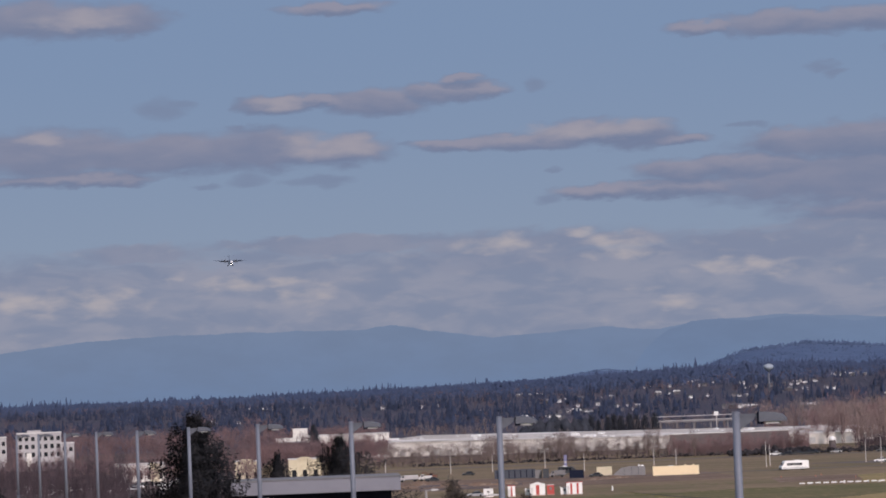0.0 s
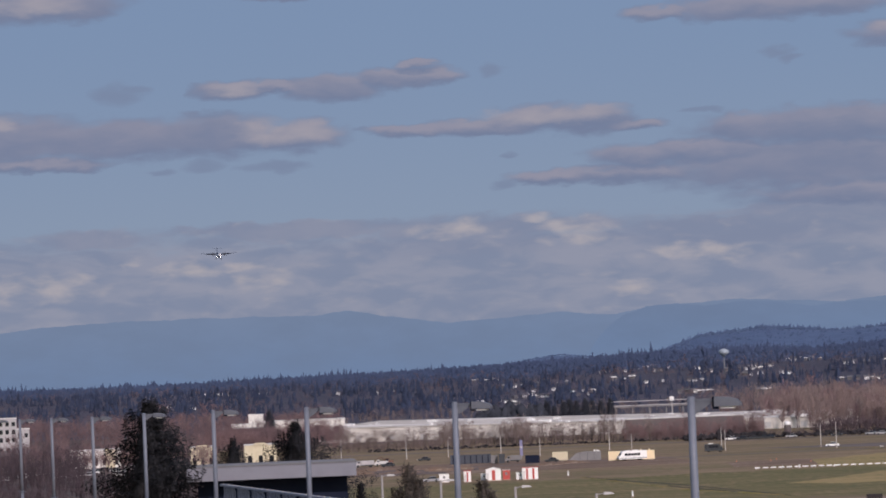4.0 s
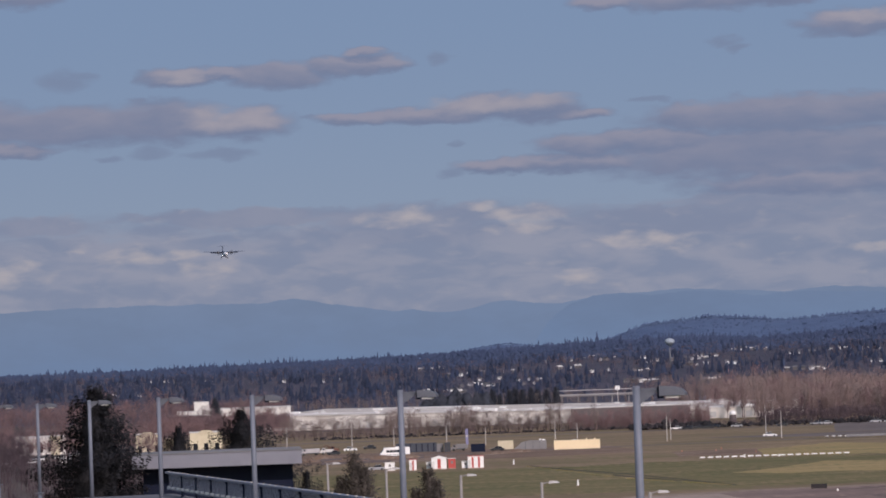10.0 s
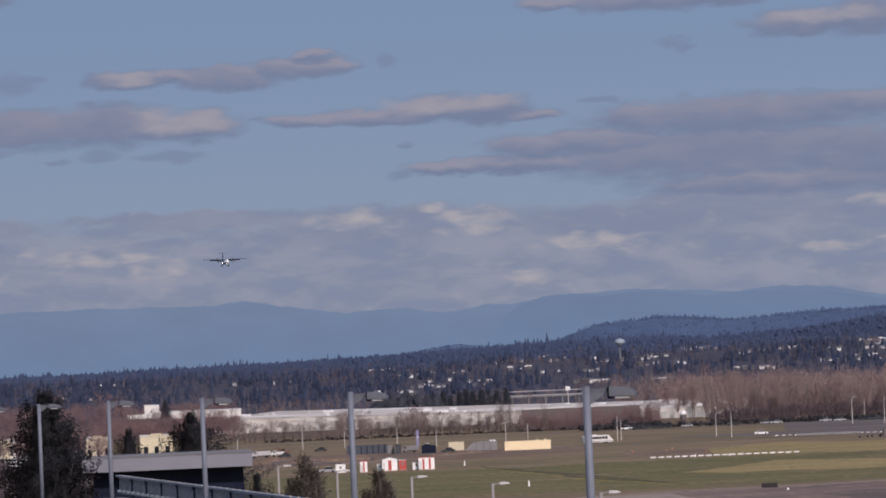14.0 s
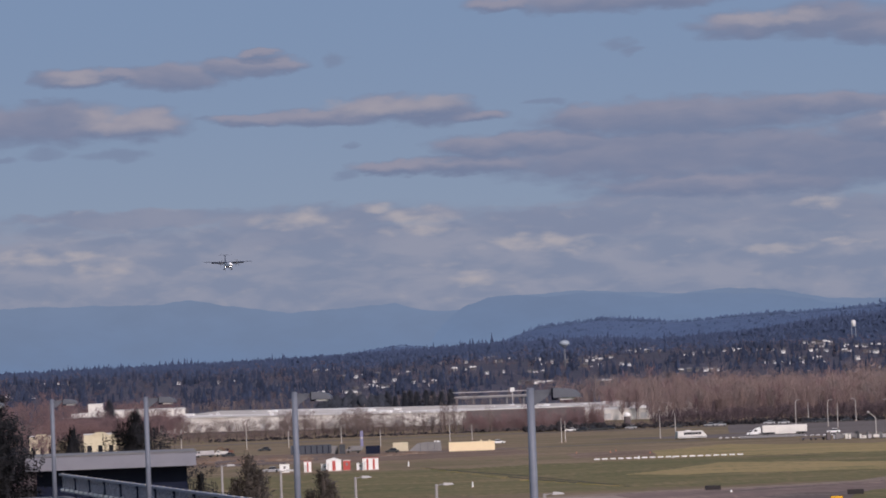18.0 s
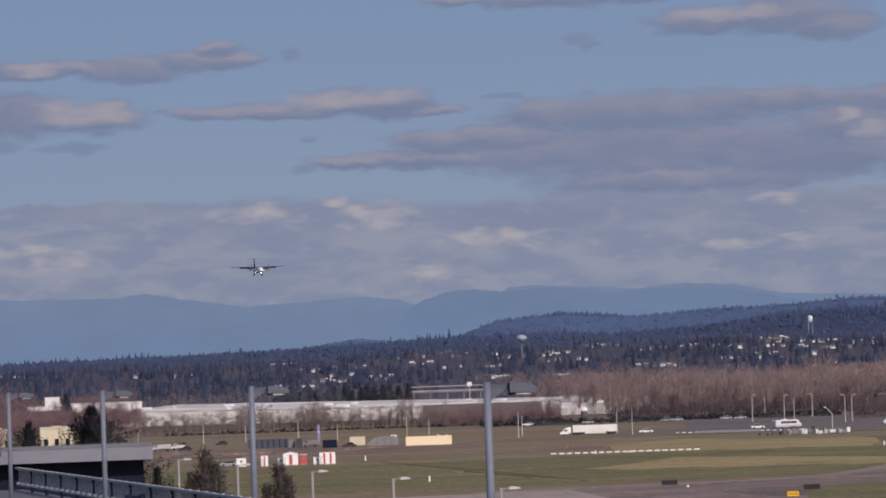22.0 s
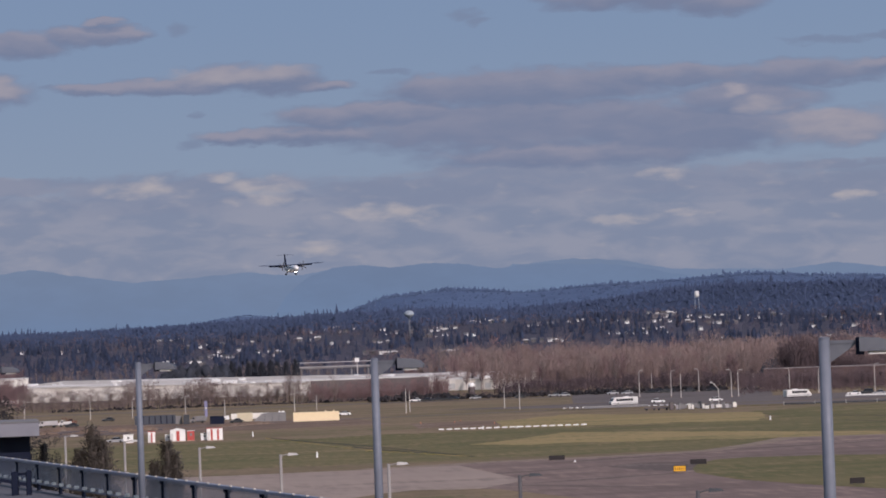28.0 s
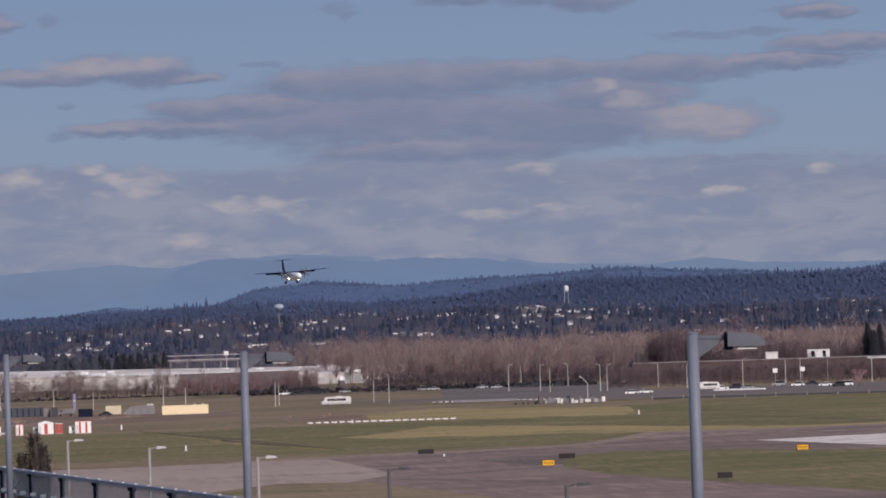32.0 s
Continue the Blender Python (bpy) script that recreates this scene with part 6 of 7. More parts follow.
# ---- the depot yard ----
def container(m, w, h, mat, label, ribs, dep=2.5, rib_mat=None):
    t = thing("container", m, label, "container", "containers in the depot yard")
    part("body", Shape().box(-w / 2, 0, 0.1, w / 2, dep, h), mat, t)
    part("base_frame", Shape().box(-w / 2, -0.03, 0, w / 2, dep, 0.1), DARK_GREY, t)
    part("top_rail", Shape().box(-w / 2, -0.05, h - 0.12, w / 2, 0.0, h + 0.02), mat, t)
    rib = Shape().box(-0.07, -0.045, 0.15, 0.07, 0.01, h - 0.14) if rib_mat is None else Shape().box(-0.16, -0.045, 0.15, 0.16, 0.01, h - 0.14)
    rib = rib.mesh("rib", rib_mat or mat)
    for i in range(ribs):
        part("rib", rib, None, t, at=pose(-w / 2 + (i + 0.5) * w / ribs, 0, 0))
    return t


def shed(m, w, h, label, stripes, gable=False):
    """A small red and white airfield shelter."""
    t = thing("equipment_shelter", m, label, "shelter", "red and white shelters")
    dep = 3.0
    part("body", Shape().box(-w / 2, 0, 0.15, w / 2, dep, h), WHITE_CLEAN, t)
    part("plinth", Shape().box(-w / 2 - 0.1, -0.1, 0, w / 2 + 0.1, dep + 0.1, 0.15), CONCRETE_PAVE, t)
    n = stripes
    s = w / (2 * n + 1)
    panel = Shape().box(s * 0.2, -0.03, 0.2, s * 0.85, 0.004, h * 0.93).mesh("red_panel", RED)
    for i in range(n):
        part("red_panel", panel, None, t, "red painted panel", at=pose(-w / 2 + s * (2 * i + 1), 0, 0))
    part("side_panel", Shape().box(w / 2 - 0.002, 0.2, 0.2, w / 2 + 0.03, dep - 0.2, h - 0.05), RED, t, "red painted side panel")
    if gable:
        part("roof", Shape().add([(-w / 2 - 0.1, -0.1, h), (w / 2 + 0.1, -0.1, h), (w / 2 + 0.1, dep + 0.1, h), (-w / 2 - 0.1, dep + 0.1, h), (0, -0.1, h + 0.55), (0, dep + 0.1, h + 0.55)],
                                 [(3, 2, 1, 0), (0, 1, 4), (2, 3, 5), (1, 2, 5, 4), (3, 0, 4, 5)]), WHITE_CLEAN, t)
    else:
        part("roof", Shape().box(-w / 2 - 0.1, -0.1, h, w / 2 + 0.1, dep + 0.1, h + 0.12), RED, t)
    part("door", Shape().box(-w / 2 + 0.15, -0.045, 0.2, -w / 2 + 0.75, -0.005, h * 0.72), ROOF_PALE, t)


def box_truck(m, paint, label, length=6.0, height=2.6):
    t = thing("truck", m, label, "truck")
    part("box_body", Shape().box(-length / 2 + 1.8, -1.1, 0.8, length / 2, 1.1, height, cut=0.03), paint, t)
    part("cab", Shape().prism([(-length / 2, 0.5), (-length / 2, 1.2), (-length / 2 + 0.5, 1.45), (-length / 2 + 0.8, 2.1), (-length / 2 + 1.7, 2.15), (-length / 2 + 1.7, 0.5)], -1.0, 1.0,
                              Matrix(((0, 1, 0, 0), (1, 0, 0, 0), (0, 0, 1, 0), (0, 0, 0, 1)))), paint, t)
    part("side_window", Shape().box(-length / 2 + 0.85, -1.03, 1.4, -length / 2 + 1.5, -0.99, 1.95), GLASS_DARK, t)
    part("chassis", Shape().box(-length / 2 + 0.3, -0.9, 0.5, length / 2 - 0.1, 0.9, 0.8), DARK_GREY, t)
    add_wheels(t, [(-length / 2 + 0.9, -0.9), (length / 2 - 1.1, -0.9), (-length / 2 + 0.9, 0.9), (length / 2 - 1.1, 0.9)], 0.42, 0.25)
    return t


def build_digger(m):
    """A small tracked excavator."""
    t = thing("excavator", m, "small rust-brown tracked excavator on bare earth", "excavator")
    for y in (-0.95, 0.95):
        track = part("track", Shape().prism([(-1.5, 0.3), (-1.3, 0.02), (1.3, 0.02), (1.5, 0.3), (1.3, 0.7), (-1.3, 0.7)], y - 0.25, y + 0.25, Matrix(((0, 1, 0, 0), (1, 0, 0, 0), (0, 0, 1, 0), (0, 0, 0, 1)))), TYRE, t)
        part("track_wheel", Shape().lathe([(0.25, -0.27), (0.25, 0.27)], 10, pose(0, y, 0.36, 90, 0, 0)), MID_GREY, track)
    part("turntable", Shape().lathe([(0.7, 0.65), (0.7, 0.9)], 14), DARK_GREY, t)
    part("body", Shape().box(-0.6, -0.9, 0.9, 1.4, 0.9, 1.7, cut=0.08), RUST, t)
    cab = part("cab", Shape().box(-1.3, -0.85, 0.9, -0.1, 0.1, 2.4, cut=0.08), RUST, t)
    part("cab_window", Shape().box(-1.2, -0.87, 1.5, -0.25, -0.84, 2.25), GLASS_DARK, cab)
    part("boom", Shape().tube([(-1.0, 0.4, 1.3), (-2.4, 0.4, 2.8), (-3.4, 0.4, 2.5)], [0.2, 0.17, 0.13], 6), RUST, t)
    part("dipper", Shape().tube([(-3.4, 0.4, 2.6), (-3.9, 0.4, 1.0)], [0.14, 0.1], 6), RUST, t)
    part("bucket", Shape().prism([(-4.3, 0.3), (-4.1, 1.0), (-3.6, 0.9), (-3.5, 0.2)], 0.05, 0.75, Matrix(((0, 1, 0, 0), (1, 0, 0, 0), (0, 0, 1, 0), (0, 0, 0, 1)))), DARK_GREY, t)


def earth_mound(m, w, h, seed):
    rng = random.Random(seed)
    rings = [(w * q * 0.5, h * z) for q, z in ((1.0, 0.0), (0.8, 0.3), (0.5, 0.75), (0.2, 0.98), (0.02, 1.0))]
    s = Shape().lathe(rings, 14)
    s.v = [Vector((p.x * rng.uniform(0.85, 1.15), p.y * 0.7, p.z * rng.uniform(0.8, 1.1))) for p in s.v]
    ob = new("earth_mound", s.mesh("earth_mound", DIRT, True))
    ob.matrix_basis = m
    tagged(ob, "low heap of bare brown earth in the yard", "heap", "heaps in the depot yard")


def build_depot():
    for i, (b, d, w, h) in enumerate(((-45, 1060, 14, 1.3), (10, 1050, 18, 0.9), (60, 1035, 12, 1.1), (-5, 1010, 20, 0.7), (105, 1040, 10, 1.0), (-95, 1030, 16, 1.2), (300, 1062, 12, 0.8), (255, 1050, 14, 0.7))):
        earth_mound(facing(b, d), w, h, i)
    rng0 = random.Random(9)
    container(facing(122, 1106), 13.4, 3.0, SLATE, "dark blue-grey ribbed container in the yard", 7, rib_mat=DARK)
    container(facing(164, 1096), 2.2, 2.75, MID_GREY, "grey end of a container in the yard", 2)
    container(facing(177, 1093), 2.0, 3.1, DARK_GREY, "dark grey narrow container in the yard", 2)
    container(facing(231, 1079), 4.6, 2.6, DARK, "black squat container in the yard", 3)
    t0 = container(facing(406, 1069), 14.6, 2.95, YELLOW_BOX, "long pale cream container office on the grass", 11)
    for x in (3.0, 5.6):
        part("roof_vent", Shape().box(x - 0.2, 0.6, 2.96, x + 0.2, 1.0, 3.4, cut=0.04), YELLOW_BOX, t0)
    container(facing(280, 1099), 5.0, 2.9, CREAM, "weathered tan storage container with a pale door", 3)
    t = thing("covered_stack", facing(327, 1090), "grey tarpaulin drawn over a long stack, sloping at one end", "stack")
    part("tarpaulin", Shape().add([(-6.2, 0, 0), (4.6, 0, 0), (4.6, 2.5, 0), (-6.2, 2.5, 0), (-3.2, 0.2, 2.5), (-0.5, 0.15, 2.9), (4.6, 0.1, 2.8), (4.6, 2.4, 2.8), (-0.5, 2.4, 2.9), (-3.2, 2.3, 2.5)],
                                  [(3, 2, 1, 0), (0, 4, 9, 3), (0, 1, 6, 5, 4), (4, 5, 8, 9), (5, 6, 7, 8), (1, 2, 7, 6), (2, 3, 9, 8, 7)]), MID_GREY, t)
    for x in (-2.2, 0.2, 2.4):
        part("strap", Shape().box(x - 0.05, -0.02, 0.1, x + 0.05, 0.13, 2.6), DARK_GREY, t)
    for x, z in ((2.6, 2.85), (3.5, 2.82), (3.9, 2.8)):
        part("white_bundle", Shape().box(x - 0.3, 0.5, z, x + 0.3, 1.1, z + rng0.uniform(0.3, 0.7), cut=0.05), WHITE_CLEAN, t)
    box_truck(facing(197, 1102), MID_GREY, "grey lorry parked beside the containers", 5.2, 2.3)
    box_truck(facing(-66, 1120, 0, 12), OFFICE, "dull white tipper lorry in the yard", 6.4, 2.2)
    build_digger(facing(-23, 1136, 0, 20))
    box_truck(facing(-36, 1125), ROOF_PALE, "pale flatbed truck in the yard", 4.5, 1.7)
    t = thing("sign_column", facing(212, 1142), "tall slim blue sign column", "sign")
    part("panel", Shape().box(-0.5, -0.15, 1.2, 0.5, 0.15, 6.5, cut=0.05), BLUE_SIGN, t)
    part("foot", Shape().box(-0.25, -0.2, 0, 0.25, 0.2, 1.2), MID_GREY, t)
    part("band", Shape().box(-0.3, -0.17, 3.8, 0.3, -0.15, 4.4), LAMP_PALE, t, "pale band of unreadable writing")
    for b, d, w, h, n, g, lab in ((74, 898, 2.6, 2.2, 0, False, "plain white airfield shelter"), (115, 893, 1.9, 2.9, 1, False, "narrow red and white shelter"),
                                  (145, 901, 1.9, 1.8, 0, False, "small white airfield shelter"), (161, 897, 4.0, 3.0, 1, True, "red and white gabled shelter"),
                                  (184, 900, 1.9, 2.6, -1, False, "plain red airfield shelter"), (208, 896, 2.0, 1.9, 0, False, "small white airfield shelter"),
                                  (226, 894, 4.2, 3.2, 2, False, "wide red and white striped shelter")):
        if n <= 0:
            t = thing("equipment_shelter", facing(b, d), lab, "shelter", "red and white shelters")
            part("body", Shape().box(-w / 2, 0, 0.15, w / 2, 2.4, h), RED if n else WHITE_CLEAN, t)
            part("plinth", Shape().box(-w / 2 - 0.1, -0.1, 0, w / 2 + 0.1, 2.5, 0.15), CONCRETE_PAVE, t)
            part("roof", Shape().box(-w / 2 - 0.1, -0.1, h, w / 2 + 0.1, 2.5, h + 0.1), WHITE, t)
            part("vent", Shape().box(-0.3, -0.04, h * 0.5, 0.3, -0.002, h * 0.8), MID_GREY, t)
        else:
            shed(facing(b, d), w, h, lab, n, g)
    for b, d, mat, lab in ((51, 909, CAR_SILVER, "silver car parked beside the shelters"), (40, 1180, CAR_DARK, "dark car parked on the verge"), (-24, 1111, CAR_DARK, "dark car parked in the yard"), (265, 1085, CAR_DARK, "dark car beside the tan container")):
        c = car(mat, lab)
        c["group"] = "cars parked in the yard"
        c.matrix_basis = facing(b, d)
    # pipes and planks stacked on the earth
    rng = random.Random(21)
    for i in range(10):
        b, d = rng.uniform(-75, 160), rng.uniform(985, 1045)
        w = rng.uniform(1.5, 6)
        t = thing("timber_stack", facing(b, d, 0, rng.uniform(-8, 8)), "low brown stack of planks on the earth", "stack", "stacks in the depot yard")
        for j in range(3):
            part("plank_layer", Shape().box(-w / 2 + 0.1 * j, -0.4, 0.25 * j, w / 2 - 0.1 * j, 0.4, 0.25 * j + 0.22), BROWN_WALL, t)
    # ground equipment beside the public road
    for i in range(22):
        b = 1032 + i * 5.3 + rng.uniform(-2, 2)
        d = 1052 + rng.uniform(-8, 14)
        h = rng.uniform(0.9, 2.4)
        w = rng.uniform(0.5, 1.3)
        mat = rng.choice((WHITE, MID_GREY, DARK_GREY, OFFICE, BROWN_WALL, MID_GREY))
        t = thing("equipment_cabinet", facing(b, d, 0, rng.uniform(-25, 25)), "weathered equipment cabinet in the roadside store", "cabinet", "equipment in the roadside store")
        part("body", Shape().box(-w / 2, -0.4, 0.12, w / 2, 0.4, h, cut=0.03), mat, t)
        part("skid", Shape().box(-w / 2 - 0.05, -0.35, 0, w / 2 + 0.05, 0.35, 0.12), DARK_GREY, t)
        part("lid", Shape().box(-w / 2 - 0.04, -0.44, h, w / 2 + 0.04, 0.44, h + 0.06), DARK_GREY, t)
    for b in (996, 1018):
        t = thing("flat_trailer", facing(b, 1052), "low dark flat trailer", "trailer")
        part("bed", Shape().box(-1.9, -0.9, 0.5, 1.9, 0.9, 1.0), BROWN_WALL, t)
        add_wheels(t, [(-1.2, -0.8), (1.2, -0.8), (-1.2, 0.8), (1.2, 0.8)], 0.35, 0.2)
    t = thing("light_tower", facing(1117, 1050), "pale mobile light tower with a slanting mast", "light tower")
    part("trailer", Shape().box(-0.9, -0.5, 0.3, 0.9, 0.5, 1.2, cut=0.05), WHITE, t)
    part("mast", Shape().tube([(0, 0, 1.2), (0, 0, 6.2)], 0.12, 8), POLE_PALE, t)
    part("boom", Shape().tube([(0.1, 0, 6.0), (-2.0, 0, 8.2)], 0.1, 8), POLE_PALE, t)
    part("lamp_head", Shape().box(-2.5, -0.2, 7.9, -1.9, 0.2, 8.4, cut=0.04), LAMP_PALE, t)
    # low dark fence with pale posts before the road
    t = thing("road_fence", facing(1410, 1064), "low dark roadside fence with pale posts", "fence")
    for i in range(9):
        x = -32 + i * 9.7
        part("post", Shape().tube([(x, 0, 0), (x, 0, 1.15)], 0.09, 6), POLE_PALE, t)
        if i < 8:
            part("rail", Shape().box(x + 0.1, -0.05, 0.15, x + 9.6, 0.05, 0.62), DARK_GREY, t)
    t = thing("roadside_barrier", facing(935, 1112), "low pale concrete barrier along the service road", "barrier")
    for i in range(11):
        part("segment", Shape().prism([(-0.3, 0), (-0.12, 0.3), (-0.08, 0.75), (0.08, 0.75), (0.12, 0.3), (0.3, 0)], -10.6 + i * 1.95, -8.7 + i * 1.95), MID_GREY, t)
    # pale roadside barrier
    t = thing("roadside_barrier", facing(1385, 1166), "low pale concrete roadside barrier", "barrier")
    for i in range(9):
        part("segment", Shape().prism([(-0.3, 0), (-0.12, 0.25), (-0.08, 0.55), (0.08, 0.55), (0.12, 0.25), (0.3, 0)], -9 + i * 2.0, -7.03 + i * 2.0), ROOF_PALE, t)


# ---- buildings beyond the field ----
def build_left_cars():
    """Cars parked among the bare trees by the low shops."""
    rng = random.Random(14)
    kinds = [car(WHITE_CLEAN, "white car parked among bare trees"), car(CAR_SILVER, "silver car parked among bare trees"), car(CAR_DARK, "dark car parked among bare trees")]
    for i in range(44):
        p = facing(rng.uniform(-790, -430), rng.uniform(1130, 1290), 0, rng.uniform(-60, 60))
        if i < 3:
            kinds[i].matrix_basis = p
            kinds[i]["group"] = "cars parked by the shops"
        else:
            copy_thing(kinds[(0, 0, 1, 0, 2)[i % 5]], p)


def build_hedge_cars():
    """Cars parked before the dark hedge and the wood."""
    rng = random.Random(41)
    kinds = [car(WHITE_CLEAN, "white car parked at the foot of the wood"), car(CAR_SILVER, "silver car parked at the foot of the wood"), car(CAR_DARK, "dark car parked at the foot of the wood")]
    for i in range(24):
        p = facing((582 if i == 0 else rng.uniform(590, 1180)), rng.uniform(1338, 1348), 0, rng.uniform(-15, 15))
        if i < 3:
            kinds[i].matrix_basis = p
            kinds[i]["group"] = "cars parked along the wood"
        else:
            copy_thing(kinds[rng.choice((1, 2, 2, 2, 2, 2, 2))], p)


def build_far_buildings():
    h = high(22, 1700)
    o = building("office_block", facing(-712, 1700), 22, 16, h, OFFICE, ROOF_PALE, "white three-storey office block among brown trees", "building",
                 [(h - 3.6, h - 1.6, 7, 0.55), (h - 7.6, h - 5.4, 7, 0.55), (h - 11.6, h - 9.4, 7, 0.55), (2, 4.2, 7, 0.55)], 0.6)
    part("plant_room", Shape().box(-6, 3, h, 1, 9, h + 1.6), OFFICE, o)
    part("entrance_gable", Shape().prism([(-0.4, 0), (-0.4, 9), (0.1, 9), (0.1, 0)], -6.5, -4), WHITE, o)
    building("office_block", facing(-663, 1702), 6.5, 12, high(41, 1702), OFFICE, ROOF_PALE, "lower white wing of the office block", "building", [(high(41, 1702) - 4, high(41, 1702) - 2, 2, 0.5)])
    building("office_block", facing(-785, 1690), 9, 12, high(27, 1690), OFFICE, ROOF_PALE, "white office block partly hidden by trees", "building", [(high(27, 1690) - 4, high(27, 1690) - 2, 3, 0.55), (high(27, 1690) - 8, high(27, 1690) - 6, 3, 0.55)])
    b = building("low_shop", facing(-538, 1300), 19, 14, high(84, 1300), WHITE, ROOF_PALE, "low white and cream shop building", "building", [(1.0, 4.2, 5, 0.5)])
    part("cream_bay", Shape().box(4, -0.6, 0, 7.5, 0.1, high(82, 1300)), CREAM, b)
    for k, (bb, w, lab) in enumerate(((-350, 9, "cream-yellow hall with a shallow arched front"), (-248, 12, "cream-yellow hall with a shallow arched front"))):
        d = 1255
        top = high(86, d)
        b = building("cream_hall", facing(bb, d), w, 18, top, CREAM, ROOF_PALE, lab, "building", [(0.5, 3.0, 3, 0.4)], 0.3)
        part("arched_gable", Shape().add([(-3, -0.3, top), (3, -0.3, top), (1.6, -0.3, top + 0.9), (-1.6, -0.3, top + 0.9), (-3, 0.2, top), (3, 0.2, top), (1.6, 0.2, top + 0.9), (-1.6, 0.2, top + 0.9)],
                                         [(0, 1, 2, 3), (7, 6, 5, 4), (0, 4, 5, 1), (1, 5, 6, 2), (2, 6, 7, 3), (3, 7, 4, 0)]), CREAM, b)
    top = high(32.5, 1900)
    b = building("white_block", facing(-254, 1900), 8.2, 9, top, WHITE, ROOF_PALE, "small white block on the warehouse roofline", "building", [], 0.4)
    building("white_block", facing(-270, 1880), 17, 12, high(49, 1880), WHITE, ROOF_PALE, "low white annexe beside the small block", "building")
    building("brown_hall", facing(-235, 1840), 48, 10, high(56, 1840), BRICK, GREY_ROOF, "long low red-brown hall with a flat roof", "building")
    # long brick building with a pale roof edge
    b = building("brick_building", facing(1430, 1345), 105, 30, 7.8, BRICK_SUNLIT, ROOF_TAN, "long low red-brown building with a pale roof edge", "building", [(4.2, 5.4, 17, 0.3)], 0.14)
    building("white_block", facing(1525, 1410), 9.2, 8, 10.6, WHITE_CLEAN, ROOF_PALE, "white plant house on the brick building", "building", [(7.8, 10.2, 2, 0.3)], 0.2)
    building("white_block", facing(1443, 1405), 5, 8, 9.8, WHITE, ROOF_PALE, "pale low roof house on the brick building", "building")
    building("brick_building", facing(1700, 1330), 40, 25, 7.4, BRICK, ROOF_PALE, "end wing of the long brick building", "building", [(3.6, 5.2, 10, 0.3)], 0.5)
    # small white dome by the hedge
    t = thing("dome_tank", facing(682, 1440), "small white dome-topped tank", "tank")
    part("drum", Shape().lathe([(1.5, 0), (1.5, 3.6)], 16), BROWN_WALL, t)
    part("dome", Shape().lathe([(1.5, 3.6), (1.42, 4.3), (1.1, 4.9), (0.6, 5.25), (0.05, 5.35)], 16), WHITE_CLEAN, t, smooth=True)
    # overpass and its sign behind the warehouse
    t = thing("overpass", facing(440, 2010), "far road overpass with pale parapets", "bridge")
    for z in (high(44, 2010), high(36.5, 2010)):
        part("parapet", Shape().box(-24, -0.3, z, 24, 0.3, z + 0.45), OFFICE, t)
    part("deck", Shape().box(-24, -0.2, high(44, 2010) - 0.9, 24, 8, high(44, 2010)), MID_GREY, t)
    for i in range(5):
        part("pier", Shape().box(-20 + i * 10, 1, 0, -19 + i * 10, 4, high(44, 2010)), MID_GREY, t)
    t = thing("billboard", facing(481, 2000), "white sign board on a pole", "sign")
    part("pole", Shape().tube([(0, 0, 0), (0, 0, high(33, 2000))], 0.25, 8), POLE_PALE, t)
    part("board", Shape().box(-1.3, -0.2, high(37, 2000), 1.3, 0.2, high(30, 2000), cut=0.05), WHITE_CLEAN, t)
    # water towers
    for b, d, drop, r, lab in ((576, 2850, -50.5, 4.6, "water tower with a haze-tinted rounded tank on a stalk"),):
        z = high(drop, d)
        t = thing("water_tower", facing(b, d), lab, "water tower")
        part("tank", Shape().lathe([(0.57, z - 7.0), (1.9, z - 5.6), (3.9, z - 4.3), (4.5, z - 3.2), (4.2, z - 1.9), (2.9, z - 0.7), (1.3, z - 0.15), (0.1, z)], 20), TANK_HAZE, t, smooth=True)
        part("stalk", Shape().tube([(0, 0, land(b, d) - 1), (0, 0, z - 7.4)], [0.9, 0.6], 12), LAMP_HEAD, t, "slim dark grey stalk", smooth=True)
    z = high(-67, 3440)
    t = thing("water_tower", facing(1085, 3440), "white cylindrical water tower on legs", "water tower")
    part("tank", Shape().lathe([(0.4, z - 7.2), (2.0, z - 6.4), (2.4, z - 5.4), (2.4, z - 1.6), (1.6, z - 0.5), (0.1, z)], 18), ROOF_PALE, t, smooth=True)
    for x, y in ((-1.9, -1.9), (1.9, -1.9), (1.9, 1.9), (-1.9, 1.9)):
        part("leg", Shape().tube([(x * 1.2, y * 1.2, land(1085, 3440) - 1), (x * 0.9, y * 0.9, z - 5)], 0.32, 6), TANK_HAZE, t)


def house(w, dep, h, wall, roof, label):
    t = thing("house", pose(0, 0, 0), label, "house", "houses on the wooded slope")
    part("wall_block", Shape().box(-w / 2, 0, -4, w / 2, dep, h), wall, t)
    part("roof", Shape().add([(-w / 2 - 0.5, -0.6, h), (w / 2 + 0.5, -0.6, h), (w / 2 + 0.5, dep + 0.6, h), (-w / 2 - 0.5, dep + 0.6, h), (-w / 2 - 0.5, dep / 2, h + dep * 0.28), (w / 2 + 0.5, dep / 2, h + dep * 0.28)],
                             [(3, 2, 1, 0), (0, 1, 5, 4), (2, 3, 4, 5), (1, 2, 5), (3, 0, 4)]), roof, t)
    part("window", Shape().box(-w * 0.3, -0.08, h * 0.4, -w * 0.1, 0.02, h * 0.75), GLASS_DARK, t)
    part("door", Shape().box(w * 0.08, -0.08, 0, w * 0.2, 0.02, 2.1), DARK_GREY, t)
    return t


